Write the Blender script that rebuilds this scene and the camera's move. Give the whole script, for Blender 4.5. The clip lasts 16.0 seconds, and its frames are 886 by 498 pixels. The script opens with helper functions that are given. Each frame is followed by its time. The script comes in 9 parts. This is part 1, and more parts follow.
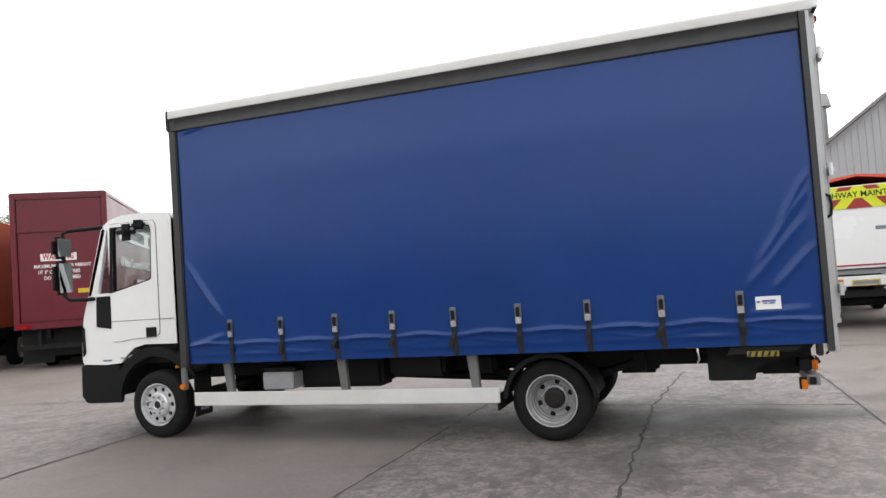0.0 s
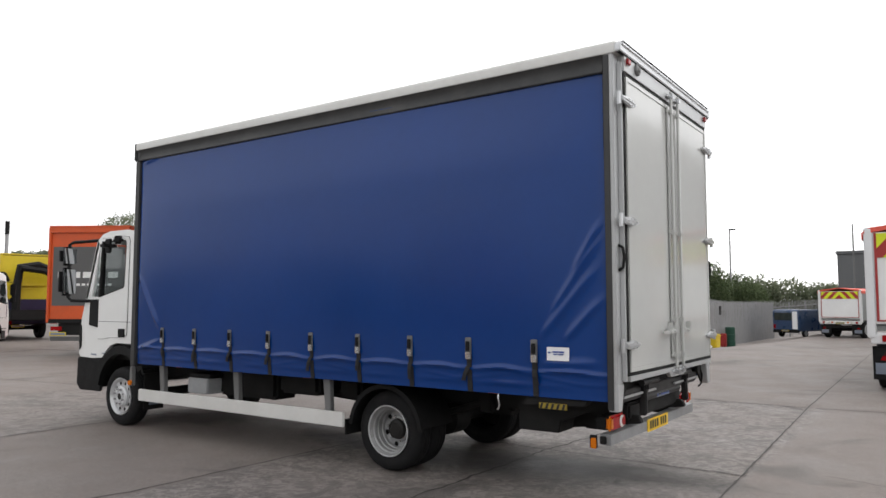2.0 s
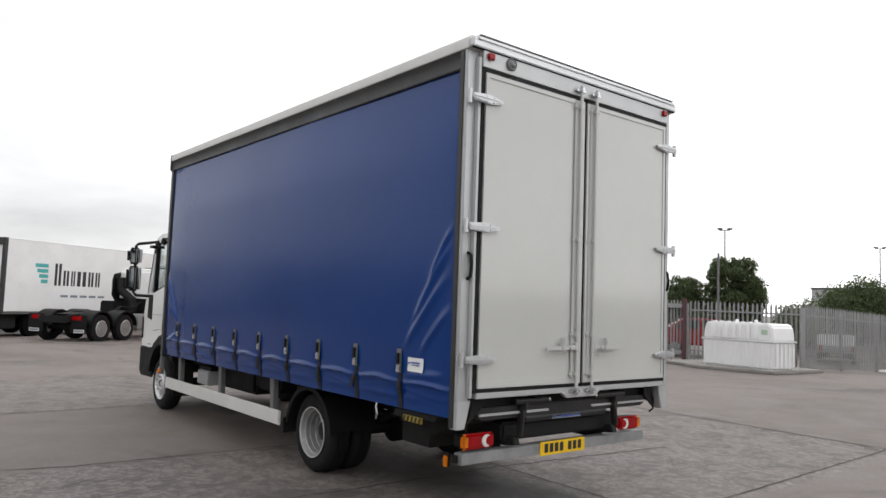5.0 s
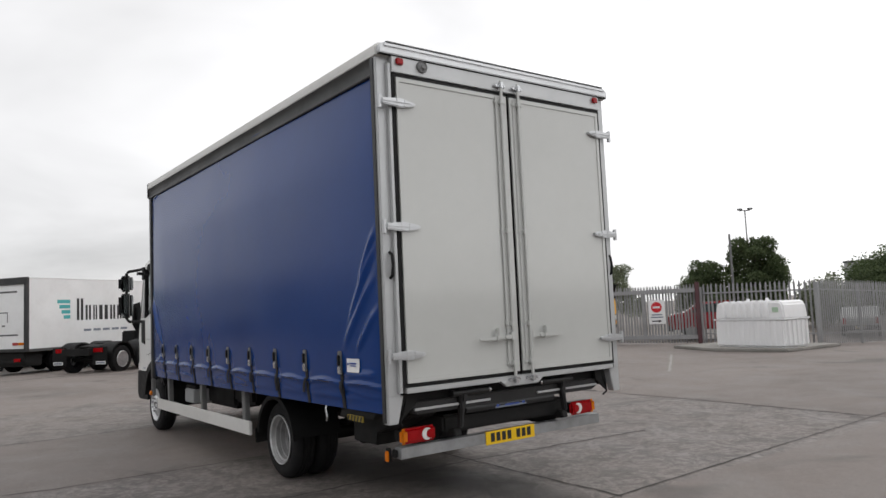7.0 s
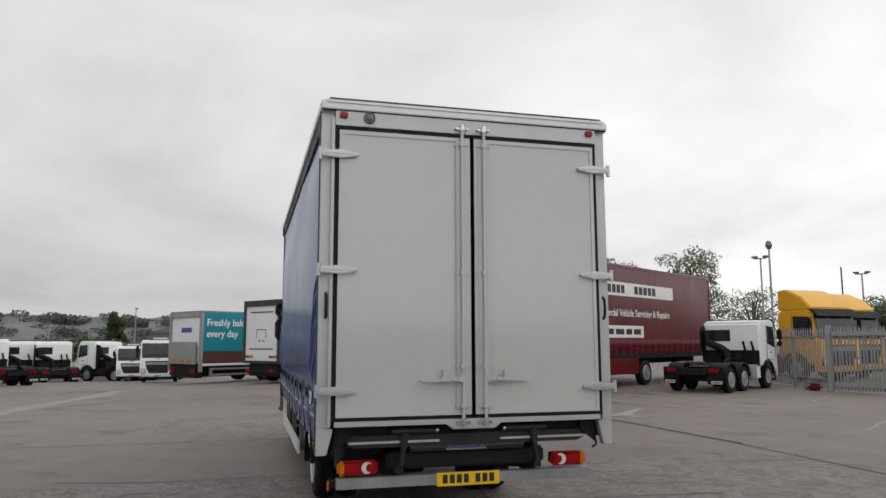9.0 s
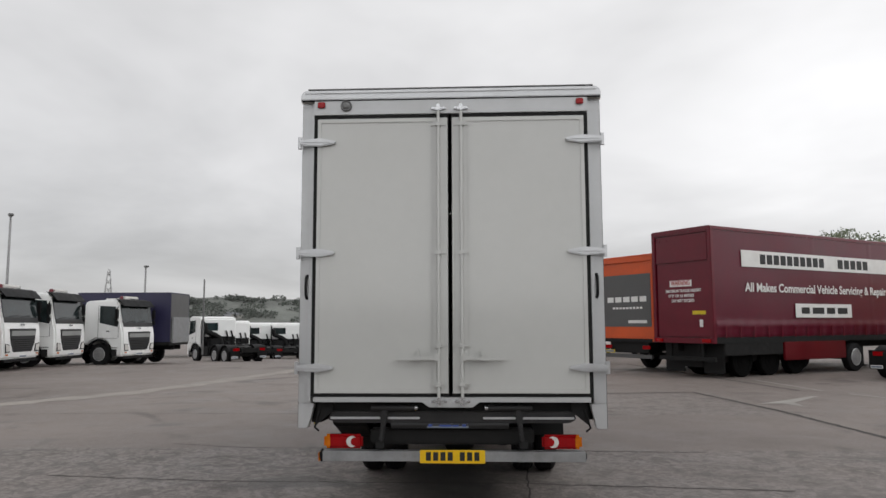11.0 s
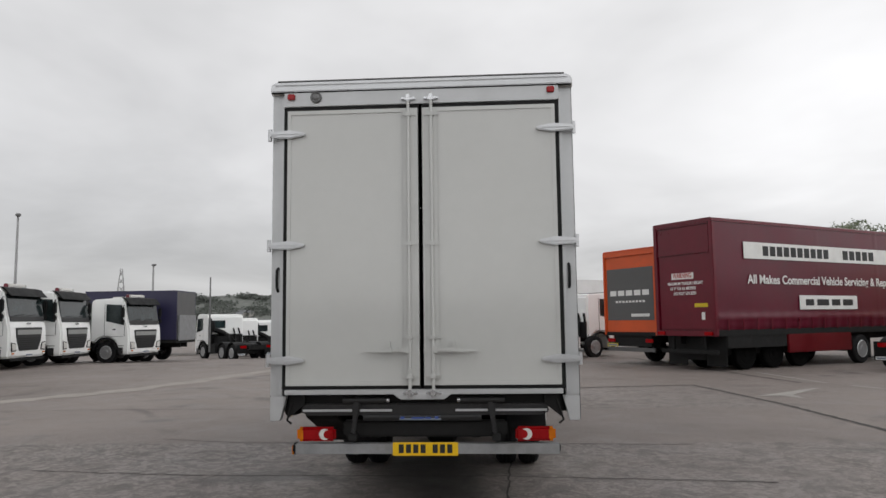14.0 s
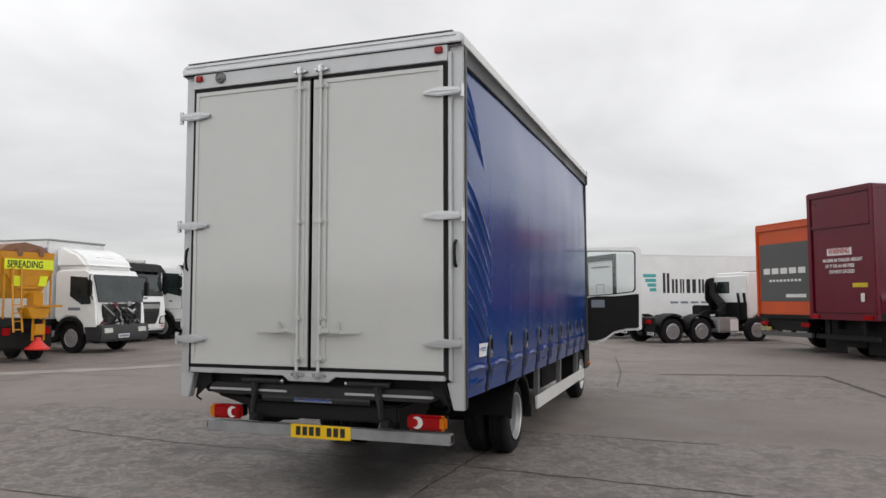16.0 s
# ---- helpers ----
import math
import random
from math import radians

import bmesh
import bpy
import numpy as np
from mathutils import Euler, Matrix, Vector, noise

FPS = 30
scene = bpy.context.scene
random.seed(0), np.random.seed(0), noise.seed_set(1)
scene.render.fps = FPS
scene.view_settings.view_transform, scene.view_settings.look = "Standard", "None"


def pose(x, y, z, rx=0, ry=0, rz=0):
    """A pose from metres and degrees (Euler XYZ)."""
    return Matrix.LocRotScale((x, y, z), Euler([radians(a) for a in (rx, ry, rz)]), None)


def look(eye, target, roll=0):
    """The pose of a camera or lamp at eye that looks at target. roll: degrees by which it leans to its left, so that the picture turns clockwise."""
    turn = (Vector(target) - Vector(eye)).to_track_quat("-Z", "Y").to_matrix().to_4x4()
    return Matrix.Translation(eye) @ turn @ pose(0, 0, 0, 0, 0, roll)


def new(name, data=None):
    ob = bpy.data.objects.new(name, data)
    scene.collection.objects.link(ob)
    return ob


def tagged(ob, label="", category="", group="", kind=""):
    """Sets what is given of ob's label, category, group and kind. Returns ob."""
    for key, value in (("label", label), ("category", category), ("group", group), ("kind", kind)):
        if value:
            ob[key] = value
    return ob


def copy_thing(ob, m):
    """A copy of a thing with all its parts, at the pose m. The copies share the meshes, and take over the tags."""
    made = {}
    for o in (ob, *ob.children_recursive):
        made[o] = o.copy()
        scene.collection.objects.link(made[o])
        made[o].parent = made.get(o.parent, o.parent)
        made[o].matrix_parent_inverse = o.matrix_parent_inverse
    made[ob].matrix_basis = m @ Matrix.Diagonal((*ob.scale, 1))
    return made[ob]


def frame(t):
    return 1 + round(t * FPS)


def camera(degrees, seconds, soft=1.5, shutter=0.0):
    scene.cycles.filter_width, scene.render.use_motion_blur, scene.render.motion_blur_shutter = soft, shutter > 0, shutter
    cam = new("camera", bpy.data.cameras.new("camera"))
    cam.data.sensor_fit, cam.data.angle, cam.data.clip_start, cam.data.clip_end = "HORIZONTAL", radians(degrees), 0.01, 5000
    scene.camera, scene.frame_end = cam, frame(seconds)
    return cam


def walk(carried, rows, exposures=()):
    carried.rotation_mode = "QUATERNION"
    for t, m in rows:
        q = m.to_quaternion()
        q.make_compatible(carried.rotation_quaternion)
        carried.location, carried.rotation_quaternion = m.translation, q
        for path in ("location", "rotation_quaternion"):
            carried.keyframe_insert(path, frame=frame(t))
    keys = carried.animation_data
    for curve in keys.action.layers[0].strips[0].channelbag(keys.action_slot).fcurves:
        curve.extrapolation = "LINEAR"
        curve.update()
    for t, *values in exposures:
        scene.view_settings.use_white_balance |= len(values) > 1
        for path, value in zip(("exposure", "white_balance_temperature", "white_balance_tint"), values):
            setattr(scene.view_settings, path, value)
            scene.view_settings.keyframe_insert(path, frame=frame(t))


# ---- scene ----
cam = camera(62.9, 16.0)
PATH = [
    (0, (-1.025, 1.278, 1.548), (-1.694, 3.161, 1.633), -4.0),
    (0.5, (-0.263, 1.469, 1.586), (-1.073, 3.296, 1.662), -2.2),
    (1, (0.549, 1.801, 1.623), (-0.361, 3.58, 1.701), -0.7),
    (1.5, (1.325, 2.106, 1.606), (0.302, 3.819, 1.743), -0.9),
    (2, (1.976, 2.467, 1.58), (0.837, 4.104, 1.729), -0.0),
    (2.5, (2.605, 2.875, 1.591), (1.345, 4.423, 1.708), -1.0),
    (3, (3.055, 3.337, 1.608), (1.683, 4.788, 1.714), -0.5),
    (3.5, (3.471, 3.783, 1.62), (2.005, 5.136, 1.766), 0.5),
    (4, (3.709, 4.199, 1.627), (2.179, 5.477, 1.782), 1.4),
    (4.2, (3.759, 4.278, 1.649), (2.215, 5.541, 1.794), 1.9),
    (6.3, (4.006, 4.437, 1.617), (2.425, 5.65, 1.794), 0.9),
    (6.5, (4.123, 4.528, 1.603), (2.539, 5.736, 1.778), 0.0),
    (7, (4.434, 4.88, 1.581), (2.836, 6.07, 1.748), -2.6),
    (7.5, (4.808, 5.382, 1.636), (3.128, 6.456, 1.794), -2.8),
    (8, (5.167, 5.88, 1.648), (3.384, 6.774, 1.797), -2.1),
    (8.5, (5.471, 6.492, 1.675), (3.611, 7.206, 1.841), -1.8),
    (8.7, (5.584, 6.748, 1.646), (3.698, 7.381, 1.853), -1.1),
    (10.8, (5.899, 9.093, 1.615), (3.911, 9.044, 1.83), -0.2),
    (11, (5.928, 9.157, 1.615), (3.941, 9.064, 1.821), -0.2),
    (11.5, (5.907, 9.193, 1.617), (3.921, 9.088, 1.825), 0.1),
    (12, (5.919, 9.198, 1.618), (3.932, 9.09, 1.817), 0.4),
    (12.5, (5.927, 9.198, 1.611), (3.942, 9.061, 1.818), 0.7),
    (13, (5.915, 9.205, 1.612), (3.929, 9.081, 1.818), 0.7),
    (13.5, (5.898, 9.229, 1.603), (3.911, 9.122, 1.805), 0.0),
    (14, (5.864, 9.483, 1.574), (3.878, 9.36, 1.77), -0.7),
    (14.5, (5.769, 10.009, 1.573), (3.787, 9.808, 1.752), -1.1),
    (15, (5.554, 10.589, 1.592), (3.587, 10.266, 1.759), -0.6),
    (15.5, (5.316, 11.234, 1.585), (3.381, 10.752, 1.748), -0.3),
    (16, (5.03, 11.833, 1.586), (3.149, 11.169, 1.724), -0.1),
]
EXPOSURES = [(0.0, 0.46), (1.0, 0.4), (2.0, 0.06), (4.0, -0.06), (7.0, -0.3), (8.5, -0.53), (11.0, -0.46), (13.5, -0.49), (16.0, -0.28)]
walk(cam, [(t, look(eye, target, roll)) for t, eye, target, roll in PATH], EXPOSURES)

# ---- light ----
world = bpy.data.worlds.new("overcast_sky")
scene.world = world
world.use_nodes = True
SUN_DIR = Vector((0.42, 0.62, 0.66)).normalized()


def build_sky():
    nt = world.node_tree
    nd, ln = nt.nodes, nt.links
    nd.clear()
    out = nd.new("ShaderNodeOutputWorld")
    bg = nd.new("ShaderNodeBackground")
    tc = nd.new("ShaderNodeTexCoord")
    sky = nd.new("ShaderNodeTexSky")
    sky.sky_type = "NISHITA"
    sky.sun_disc = False
    sky.sun_elevation = math.asin(SUN_DIR.z)
    sky.sun_rotation = math.atan2(SUN_DIR.x, SUN_DIR.y)
    # cloud sheet: soft greys, stretched towards the horizon
    sep = nd.new("ShaderNodeSeparateXYZ")
    ln.new(tc.outputs["Generated"], sep.inputs[0])
    zz = nd.new("ShaderNodeMath")
    zz.operation = "ADD"
    zz.inputs[1].default_value = 0.22
    ln.new(sep.outputs["Z"], zz.inputs[0])
    dv = nd.new("ShaderNodeVectorMath")
    dv.operation = "DIVIDE"
    cmb = nd.new("ShaderNodeCombineXYZ")
    for k in range(3):
        ln.new(zz.outputs[0], cmb.inputs[k])
    ln.new(tc.outputs["Generated"], dv.inputs[0])
    ln.new(cmb.outputs[0], dv.inputs[1])
    nz = nd.new("ShaderNodeTexNoise")
    nz.inputs["Scale"].default_value = 0.9
    nz.inputs["Detail"].default_value = 5.0
    nz.inputs["Roughness"].default_value = 0.52
    nz.inputs["Distortion"].default_value = 0.3
    ln.new(dv.outputs[0], nz.inputs["Vector"])
    mr = nd.new("ShaderNodeMapRange")
    mr.inputs["From Min"].default_value = 0.3
    mr.inputs["From Max"].default_value = 0.72
    mr.inputs["To Min"].default_value = 0.74
    mr.inputs["To Max"].default_value = 1.16
    ln.new(nz.outputs["Fac"], mr.inputs["Value"])
    # the veiled sun brightens its half of the sky
    dt = nd.new("ShaderNodeVectorMath")
    dt.operation = "DOT_PRODUCT"
    dt.inputs[1].default_value = SUN_DIR
    ln.new(tc.outputs["Generated"], dt.inputs[0])
    glow = nd.new("ShaderNodeMapRange")
    glow.inputs["From Min"].default_value = -0.35
    glow.inputs["From Max"].default_value = 1.0
    glow.inputs["To Min"].default_value = SKY_DIM
    glow.inputs["To Max"].default_value = SKY_GLOW
    ln.new(dt.outputs["Value"], glow.inputs["Value"])
    mul = nd.new("ShaderNodeMath")
    mul.operation = "MULTIPLY"
    ln.new(mr.outputs[0], mul.inputs[0])
    ln.new(glow.outputs[0], mul.inputs[1])
    low = nd.new("ShaderNodeMapRange")
    low.interpolation_type = "SMOOTHSTEP"
    low.inputs["From Min"].default_value = 0.05
    low.inputs["From Max"].default_value = 0.42
    low.inputs["To Max"].default_value = 1.2
    ln.new(sep.outputs["Z"], low.inputs["Value"])
    # the cloud sits darker along the horizon away from the sun
    side = nd.new("ShaderNodeVectorMath")
    side.operation = "DOT_PRODUCT"
    side.inputs[1].default_value = Vector((SUN_DIR.x, SUN_DIR.y, 0)).normalized()
    ln.new(tc.outputs["Generated"], side.inputs[0])
    rim = nd.new("ShaderNodeMapRange")
    rim.interpolation_type = "SMOOTHSTEP"
    rim.inputs["From Min"].default_value = -0.62
    rim.inputs["From Max"].default_value = 0.1
    rim.inputs["To Min"].default_value = 0.84
    rim.inputs["To Max"].default_value = 1.34
    ln.new(side.outputs["Value"], rim.inputs["Value"])
    ln.new(rim.outputs[0], low.inputs["To Min"])
    mul0 = mul
    mul = nd.new("ShaderNodeMath")
    mul.operation = "MULTIPLY"
    ln.new(mul0.outputs[0], mul.inputs[0])
    ln.new(low.outputs[0], mul.inputs[1])
    tint = nd.new("ShaderNodeVectorMath")
    tint.operation = "SCALE"
    tint.inputs[0].default_value = (1.0, 0.995, 1.003)
    ln.new(mul.outputs[0], tint.inputs["Scale"])
    clear = nd.new("ShaderNodeVectorMath")
    clear.operation = "SCALE"
    clear.inputs["Scale"].default_value = 0.1
    ln.new(sky.outputs[0], clear.inputs[0])
    mix = nd.new("ShaderNodeMix")
    mix.data_type = "RGBA"
    mix.inputs[0].default_value = 0.93
    ln.new(clear.outputs[0], mix.inputs[6])
    ln.new(tint.outputs[0], mix.inputs[7])
    ln.new(mix.outputs[2], bg.inputs["Color"])
    bg.inputs["Strength"].default_value = SKY_STRENGTH
    ln.new(bg.outputs[0], out.inputs["Surface"])


SKY_DIM, SKY_GLOW, SKY_STRENGTH = 1.05, 1.4, 1.0
build_sky()
sun = new("sun", bpy.data.lights.new("sun", "SUN"))
sun.data.energy = 0.5
sun.data.angle = radians(35)
sun.data.color = (1.0, 0.97, 0.93)
sun.matrix_world = look(SUN_DIR * 60, (0, 0, 0))


# ---- materials ----
def lin(r, g, b):
    return tuple(((c / 255 + 0.055) / 1.055) ** 2.4 if c > 10 else c / 3294 for c in (r, g, b))


def material(name, col, rough=0.5, metal=0.0, var=0.12, scale=2.0, bump=0.0, bscale=60.0, coat=0.0, dirt=0.0, dirt_col=(0.09, 0.08, 0.065), spec=0.5, emit=None, sx=(1, 1, 1)):
    m = bpy.data.materials.new(name)
    m.use_nodes = True
    nd, ln = m.node_tree.nodes, m.node_tree.links
    bs = nd["Principled BSDF"]
    tc = nd.new("ShaderNodeTexCoord")
    mp = nd.new("ShaderNodeMapping")
    mp.inputs["Scale"].default_value = sx
    ln.new(tc.outputs["Object"], mp.inputs[0])
    info = nd.new("ShaderNodeObjectInfo")

    def noise_tex(s, detail, rgh=0.55):
        n = nd.new("ShaderNodeTexNoise")
        n.noise_dimensions = "4D"
        n.inputs["Scale"].default_value = s
        n.inputs["Detail"].default_value = detail
        n.inputs["Roughness"].default_value = rgh
        ln.new(mp.outputs[0], n.inputs["Vector"])
        w = nd.new("ShaderNodeMath")
        w.operation = "MULTIPLY"
        w.inputs[1].default_value = 7.0
        ln.new(info.outputs["Random"], w.inputs[0])
        ln.new(w.outputs[0], n.inputs["W"])
        return n

    big = noise_tex(scale, 5)
    fine = noise_tex(scale * 11, 3, 0.65)
    mixn = nd.new("ShaderNodeMath")
    mixn.operation = "MULTIPLY_ADD"
    mixn.inputs[1].default_value = 0.35
    ln.new(fine.outputs["Fac"], mixn.inputs[0])
    ln.new(big.outputs["Fac"], mixn.inputs[2])
    rmp = nd.new("ShaderNodeMapRange")
    rmp.inputs["From Min"].default_value = 0.45
    rmp.inputs["From Max"].default_value = 0.9
    rmp.inputs["To Min"].default_value = 1 - var
    rmp.inputs["To Max"].default_value = 1 + var * 0.6
    ln.new(mixn.outputs[0], rmp.inputs["Value"])
    sc = nd.new("ShaderNodeVectorMath")
    sc.operation = "SCALE"
    sc.inputs[0].default_value = col[:3]
    ln.new(rmp.outputs[0], sc.inputs["Scale"])
    colour = sc.outputs[0]
    if dirt:
        dn = noise_tex(scale * 0.8 + 0.7, 7, 0.62)
        dr = nd.new("ShaderNodeMapRange")
        dr.inputs["From Min"].default_value = 0.5
        dr.inputs["From Max"].default_value = 0.78
        dr.inputs["To Max"].default_value = dirt
        ln.new(dn.outputs["Fac"], dr.inputs["Value"])
        mx = nd.new("ShaderNodeMix")
        mx.data_type = "RGBA"
        ln.new(dr.outputs[0], mx.inputs[0])
        ln.new(colour, mx.inputs[6])
        mx.inputs[7].default_value = (*dirt_col, 1)
        colour = mx.outputs[2]
    ln.new(colour, bs.inputs["Base Color"])
    rr = nd.new("ShaderNodeMapRange")
    rr.inputs["From Min"].default_value = 0.3
    rr.inputs["From Max"].default_value = 0.75
    rr.inputs["To Min"].default_value = max(0.02, rough * 0.82)
    rr.inputs["To Max"].default_value = min(1.0, rough * 1.2)
    ln.new(big.outputs["Fac"], rr.inputs["Value"])
    ln.new(rr.outputs[0], bs.inputs["Roughness"])
    bs.inputs["Metallic"].default_value = metal
    bs.inputs["Specular IOR Level"].default_value = spec
    bs.inputs["Coat Weight"].default_value = coat
    bs.inputs["Coat Roughness"].default_value = 0.08
    if bump:
        b = nd.new("ShaderNodeBump")
        b.inputs["Strength"].default_value = bump
        b.inputs["Distance"].default_value = 0.01
        bn = noise_tex(bscale, 3, 0.6)
        ln.new(bn.outputs["Fac"], b.inputs["Height"])
        ln.new(b.outputs[0], bs.inputs["Normal"])
    if emit:
        bs.inputs["Emission Color"].default_value = (*col[:3], 1)
        bs.inputs["Emission Strength"].default_value = emit
    return m


def glass_material(name, tint=(0.9, 0.93, 0.93), rough=0.02):
    m = bpy.data.materials.new(name)
    m.use_nodes = True
    nd, ln = m.node_tree.nodes, m.node_tree.links
    nd.clear()
    out = nd.new("ShaderNodeOutputMaterial")
    tr = nd.new("ShaderNodeBsdfTransparent")
    tr.inputs[0].default_value = (*tint, 1)
    gl = nd.new("ShaderNodeBsdfGlossy")
    gl.inputs["Roughness"].default_value = rough
    lw = nd.new("ShaderNodeLayerWeight")
    lw.inputs[0].default_value = 0.5
    pw = nd.new("ShaderNodeMath")
    pw.operation = "POWER"
    pw.inputs[1].default_value = 4.0
    ln.new(lw.outputs["Facing"], pw.inputs[0])
    fr = nd.new("ShaderNodeMath")
    fr.operation = "MULTIPLY_ADD"
    fr.inputs[1].default_value = 0.8
    fr.inputs[2].default_value = 0.05
    ln.new(pw.outputs[0], fr.inputs[0])
    mx = nd.new("ShaderNodeMixShader")
    ln.new(fr.outputs[0], mx.inputs[0])
    ln.new(tr.outputs[0], mx.inputs[1])
    ln.new(gl.outputs[0], mx.inputs[2])
    ln.new(mx.outputs[0], out.inputs[0])
    return m


BLUE = material("blue_pvc_curtain", lin(2, 53, 119), 0.22, var=0.1, scale=0.9, spec=0.42, dirt=0.05, dirt_col=(0.05, 0.06, 0.12))
WHITE = material("white_gel_coat", (0.49, 0.497, 0.481), 0.16, var=0.05, scale=0.8, coat=0.45, dirt=0.06, dirt_col=(0.42, 0.4, 0.34))
CABWHITE = material("white_cab_paint", (0.84, 0.85, 0.84), 0.25, var=0.04, scale=1.2, coat=0.5, dirt=0.08, dirt_col=(0.4, 0.37, 0.3))
ALU = material("brushed_aluminium", (0.56, 0.57, 0.58), 0.38, metal=0.75, var=0.12, scale=3, bump=0.03, bscale=200, dirt=0.2, dirt_col=(0.25, 0.24, 0.22))
SILVER = material("silver_painted_steel", (0.47, 0.48, 0.485), 0.36, metal=0.35, var=0.08, scale=2, dirt=0.15, dirt_col=(0.24, 0.23, 0.2))
ROOFALU = material("pale_roof_rail", (0.62, 0.62, 0.6), 0.42, metal=0.2, var=0.1, scale=1.5, dirt=0.25, dirt_col=(0.3, 0.28, 0.24))
CHROME = material("zinc_plated_steel", (0.62, 0.63, 0.64), 0.25, metal=0.9, var=0.15, scale=9)
RAILDARK = material("grey_gutter_rail", (0.03, 0.031, 0.032), 0.55, metal=0.1, var=0.2, scale=2.5, dirt=0.25, dirt_col=(0.16, 0.15, 0.14))
PILLAR = material("weathered_grey_pillar", (0.17, 0.172, 0.172), 0.5, metal=0.3, var=0.18, scale=3, dirt=0.3, dirt_col=(0.1, 0.1, 0.09))
FRONTPILLAR = material("dark_front_pillar", (0.04, 0.041, 0.042), 0.5, metal=0.2, var=0.2, scale=3, dirt=0.2, dirt_col=(0.1, 0.1, 0.09))
RUBBER = material("black_rubber_seal", (0.009, 0.009, 0.009), 0.7, spec=0.25, var=0.3, scale=6)
TYRE = material("worn_tyre_rubber", (0.009, 0.009, 0.01), 0.82, var=0.35, scale=9, bump=0.25, bscale=120, spec=0.25, dirt=0.13, dirt_col=(0.07, 0.065, 0.058))
BLACKPL = material("textured_black_plastic", (0.007, 0.0072, 0.0077), 0.6, var=0.25, scale=5, bump=0.15, bscale=260, spec=0.2, dirt=0.04, dirt_col=(0.07, 0.065, 0.055))
CHASSIS = material("grimy_chassis_black", (0.01, 0.01, 0.01), 0.7, var=0.35, scale=4, bump=0.12, bscale=60, spec=0.25, dirt=0.14, dirt_col=(0.06, 0.052, 0.042))
WEB = material("black_strap_webbing", (0.012, 0.012, 0.014), 0.8, var=0.3, scale=20, bump=0.3, bscale=500)
GUARD = material("pale_aluminium_guard", (0.72, 0.72, 0.7), 0.4, metal=0.25, var=0.08, scale=2, dirt=0.2, dirt_col=(0.4, 0.38, 0.34))
RIM = material("silver_wheel_paint", (0.62, 0.63, 0.64), 0.32, metal=0.4, var=0.16, scale=9, dirt=0.2, dirt_col=(0.16, 0.14, 0.12))
DISC = material("dull_wheel_disc", (0.36, 0.365, 0.37), 0.42, metal=0.5, var=0.25, scale=9, dirt=0.4, dirt_col=(0.1, 0.09, 0.08))
HUB = material("dark_hub_grease", (0.02, 0.019, 0.018), 0.5, metal=0.4, var=0.3, scale=12)
PLATEY = material("yellow_plate", lin(226, 184, 14), 0.35, var=0.05, scale=6)
INK = material("black_ink", (0.012, 0.012, 0.013), 0.5, var=0.1, scale=8)
REDLENS = material("red_lamp_lens", lin(150, 3, 10), 0.22, var=0.2, scale=14, coat=0.1, spec=0.3)
AMBER = material("amber_lamp_lens", lin(206, 112, 12), 0.22, var=0.2, scale=14, coat=0.1, spec=0.3)
CLEARLENS = material("clear_lamp_lens", (0.7, 0.69, 0.66), 0.12, var=0.2, scale=30, coat=0.7)
STICKER = material("white_vinyl_sticker", (0.78, 0.78, 0.78), 0.35, var=0.04, scale=5)
STICKBLUE = material("blue_print", lin(46, 74, 150), 0.4, var=0.08, scale=6)
STICKGREY = material("grey_print", lin(120, 128, 140), 0.45, var=0.08, scale=6)
GLASS = glass_material("window_glass")
GLASSDARK = glass_material("tinted_windscreen", (0.28, 0.33, 0.33))
MIRROR = material("mirror_glass", (0.4, 0.41, 0.42), 0.03, metal=1.0, var=0.02)
SEATCLOTH = material("dark_seat_cloth", (0.03, 0.032, 0.036), 0.85, var=0.25, scale=9, bump=0.2, bscale=200)
HAZY = material("hazard_yellow", lin(206, 180, 30), 0.5, var=0.15, scale=5, dirt=0.3)
HAZWORN = material("worn_hazard_yellow", lin(150, 130, 40), 0.6, var=0.3, scale=18, dirt=0.6, dirt_col=(0.03, 0.028, 0.024))
DISHGREY = material("dull_dished_wheel_steel", (0.3, 0.3, 0.3), 0.45, metal=0.35, var=0.2, scale=12, dirt=0.4, dirt_col=(0.09, 0.08, 0.07))
BEAMGREY = material("scuffed_grey_beam", (0.27, 0.275, 0.28), 0.5, metal=0.2, var=0.25, scale=5, dirt=0.45, dirt_col=(0.13, 0.12, 0.11))
LIFTGREY = material("greasy_lift_steel", (0.02, 0.02, 0.021), 0.5, metal=0.2, var=0.3, scale=6, dirt=0.35, dirt_col=(0.05, 0.045, 0.038))
GREYBOX = material("grey_battery_cover", (0.36, 0.37, 0.38), 0.45, var=0.12, scale=4, dirt=0.2)


# ---- mesh helpers ----
def box(bm, x0, x1, y0, y1, z0, z1, b=0.0, seg=2):
    vs = [bm.verts.new((x, y, z)) for x in (x0, x1) for y in (y0, y1) for z in (z0, z1)]
    fs = [bm.faces.new([vs[i] for i in f]) for f in ((0, 1, 3, 2), (4, 6, 7, 5), (0, 4, 5, 1), (2, 3, 7, 6), (0, 2, 6, 4), (1, 5, 7, 3))]
    if b > 0:
        es = list({e for f in fs for e in f.edges})
        bmesh.ops.bevel(bm, geom=es, offset=b, segments=seg, affect="EDGES", clamp_overlap=True)


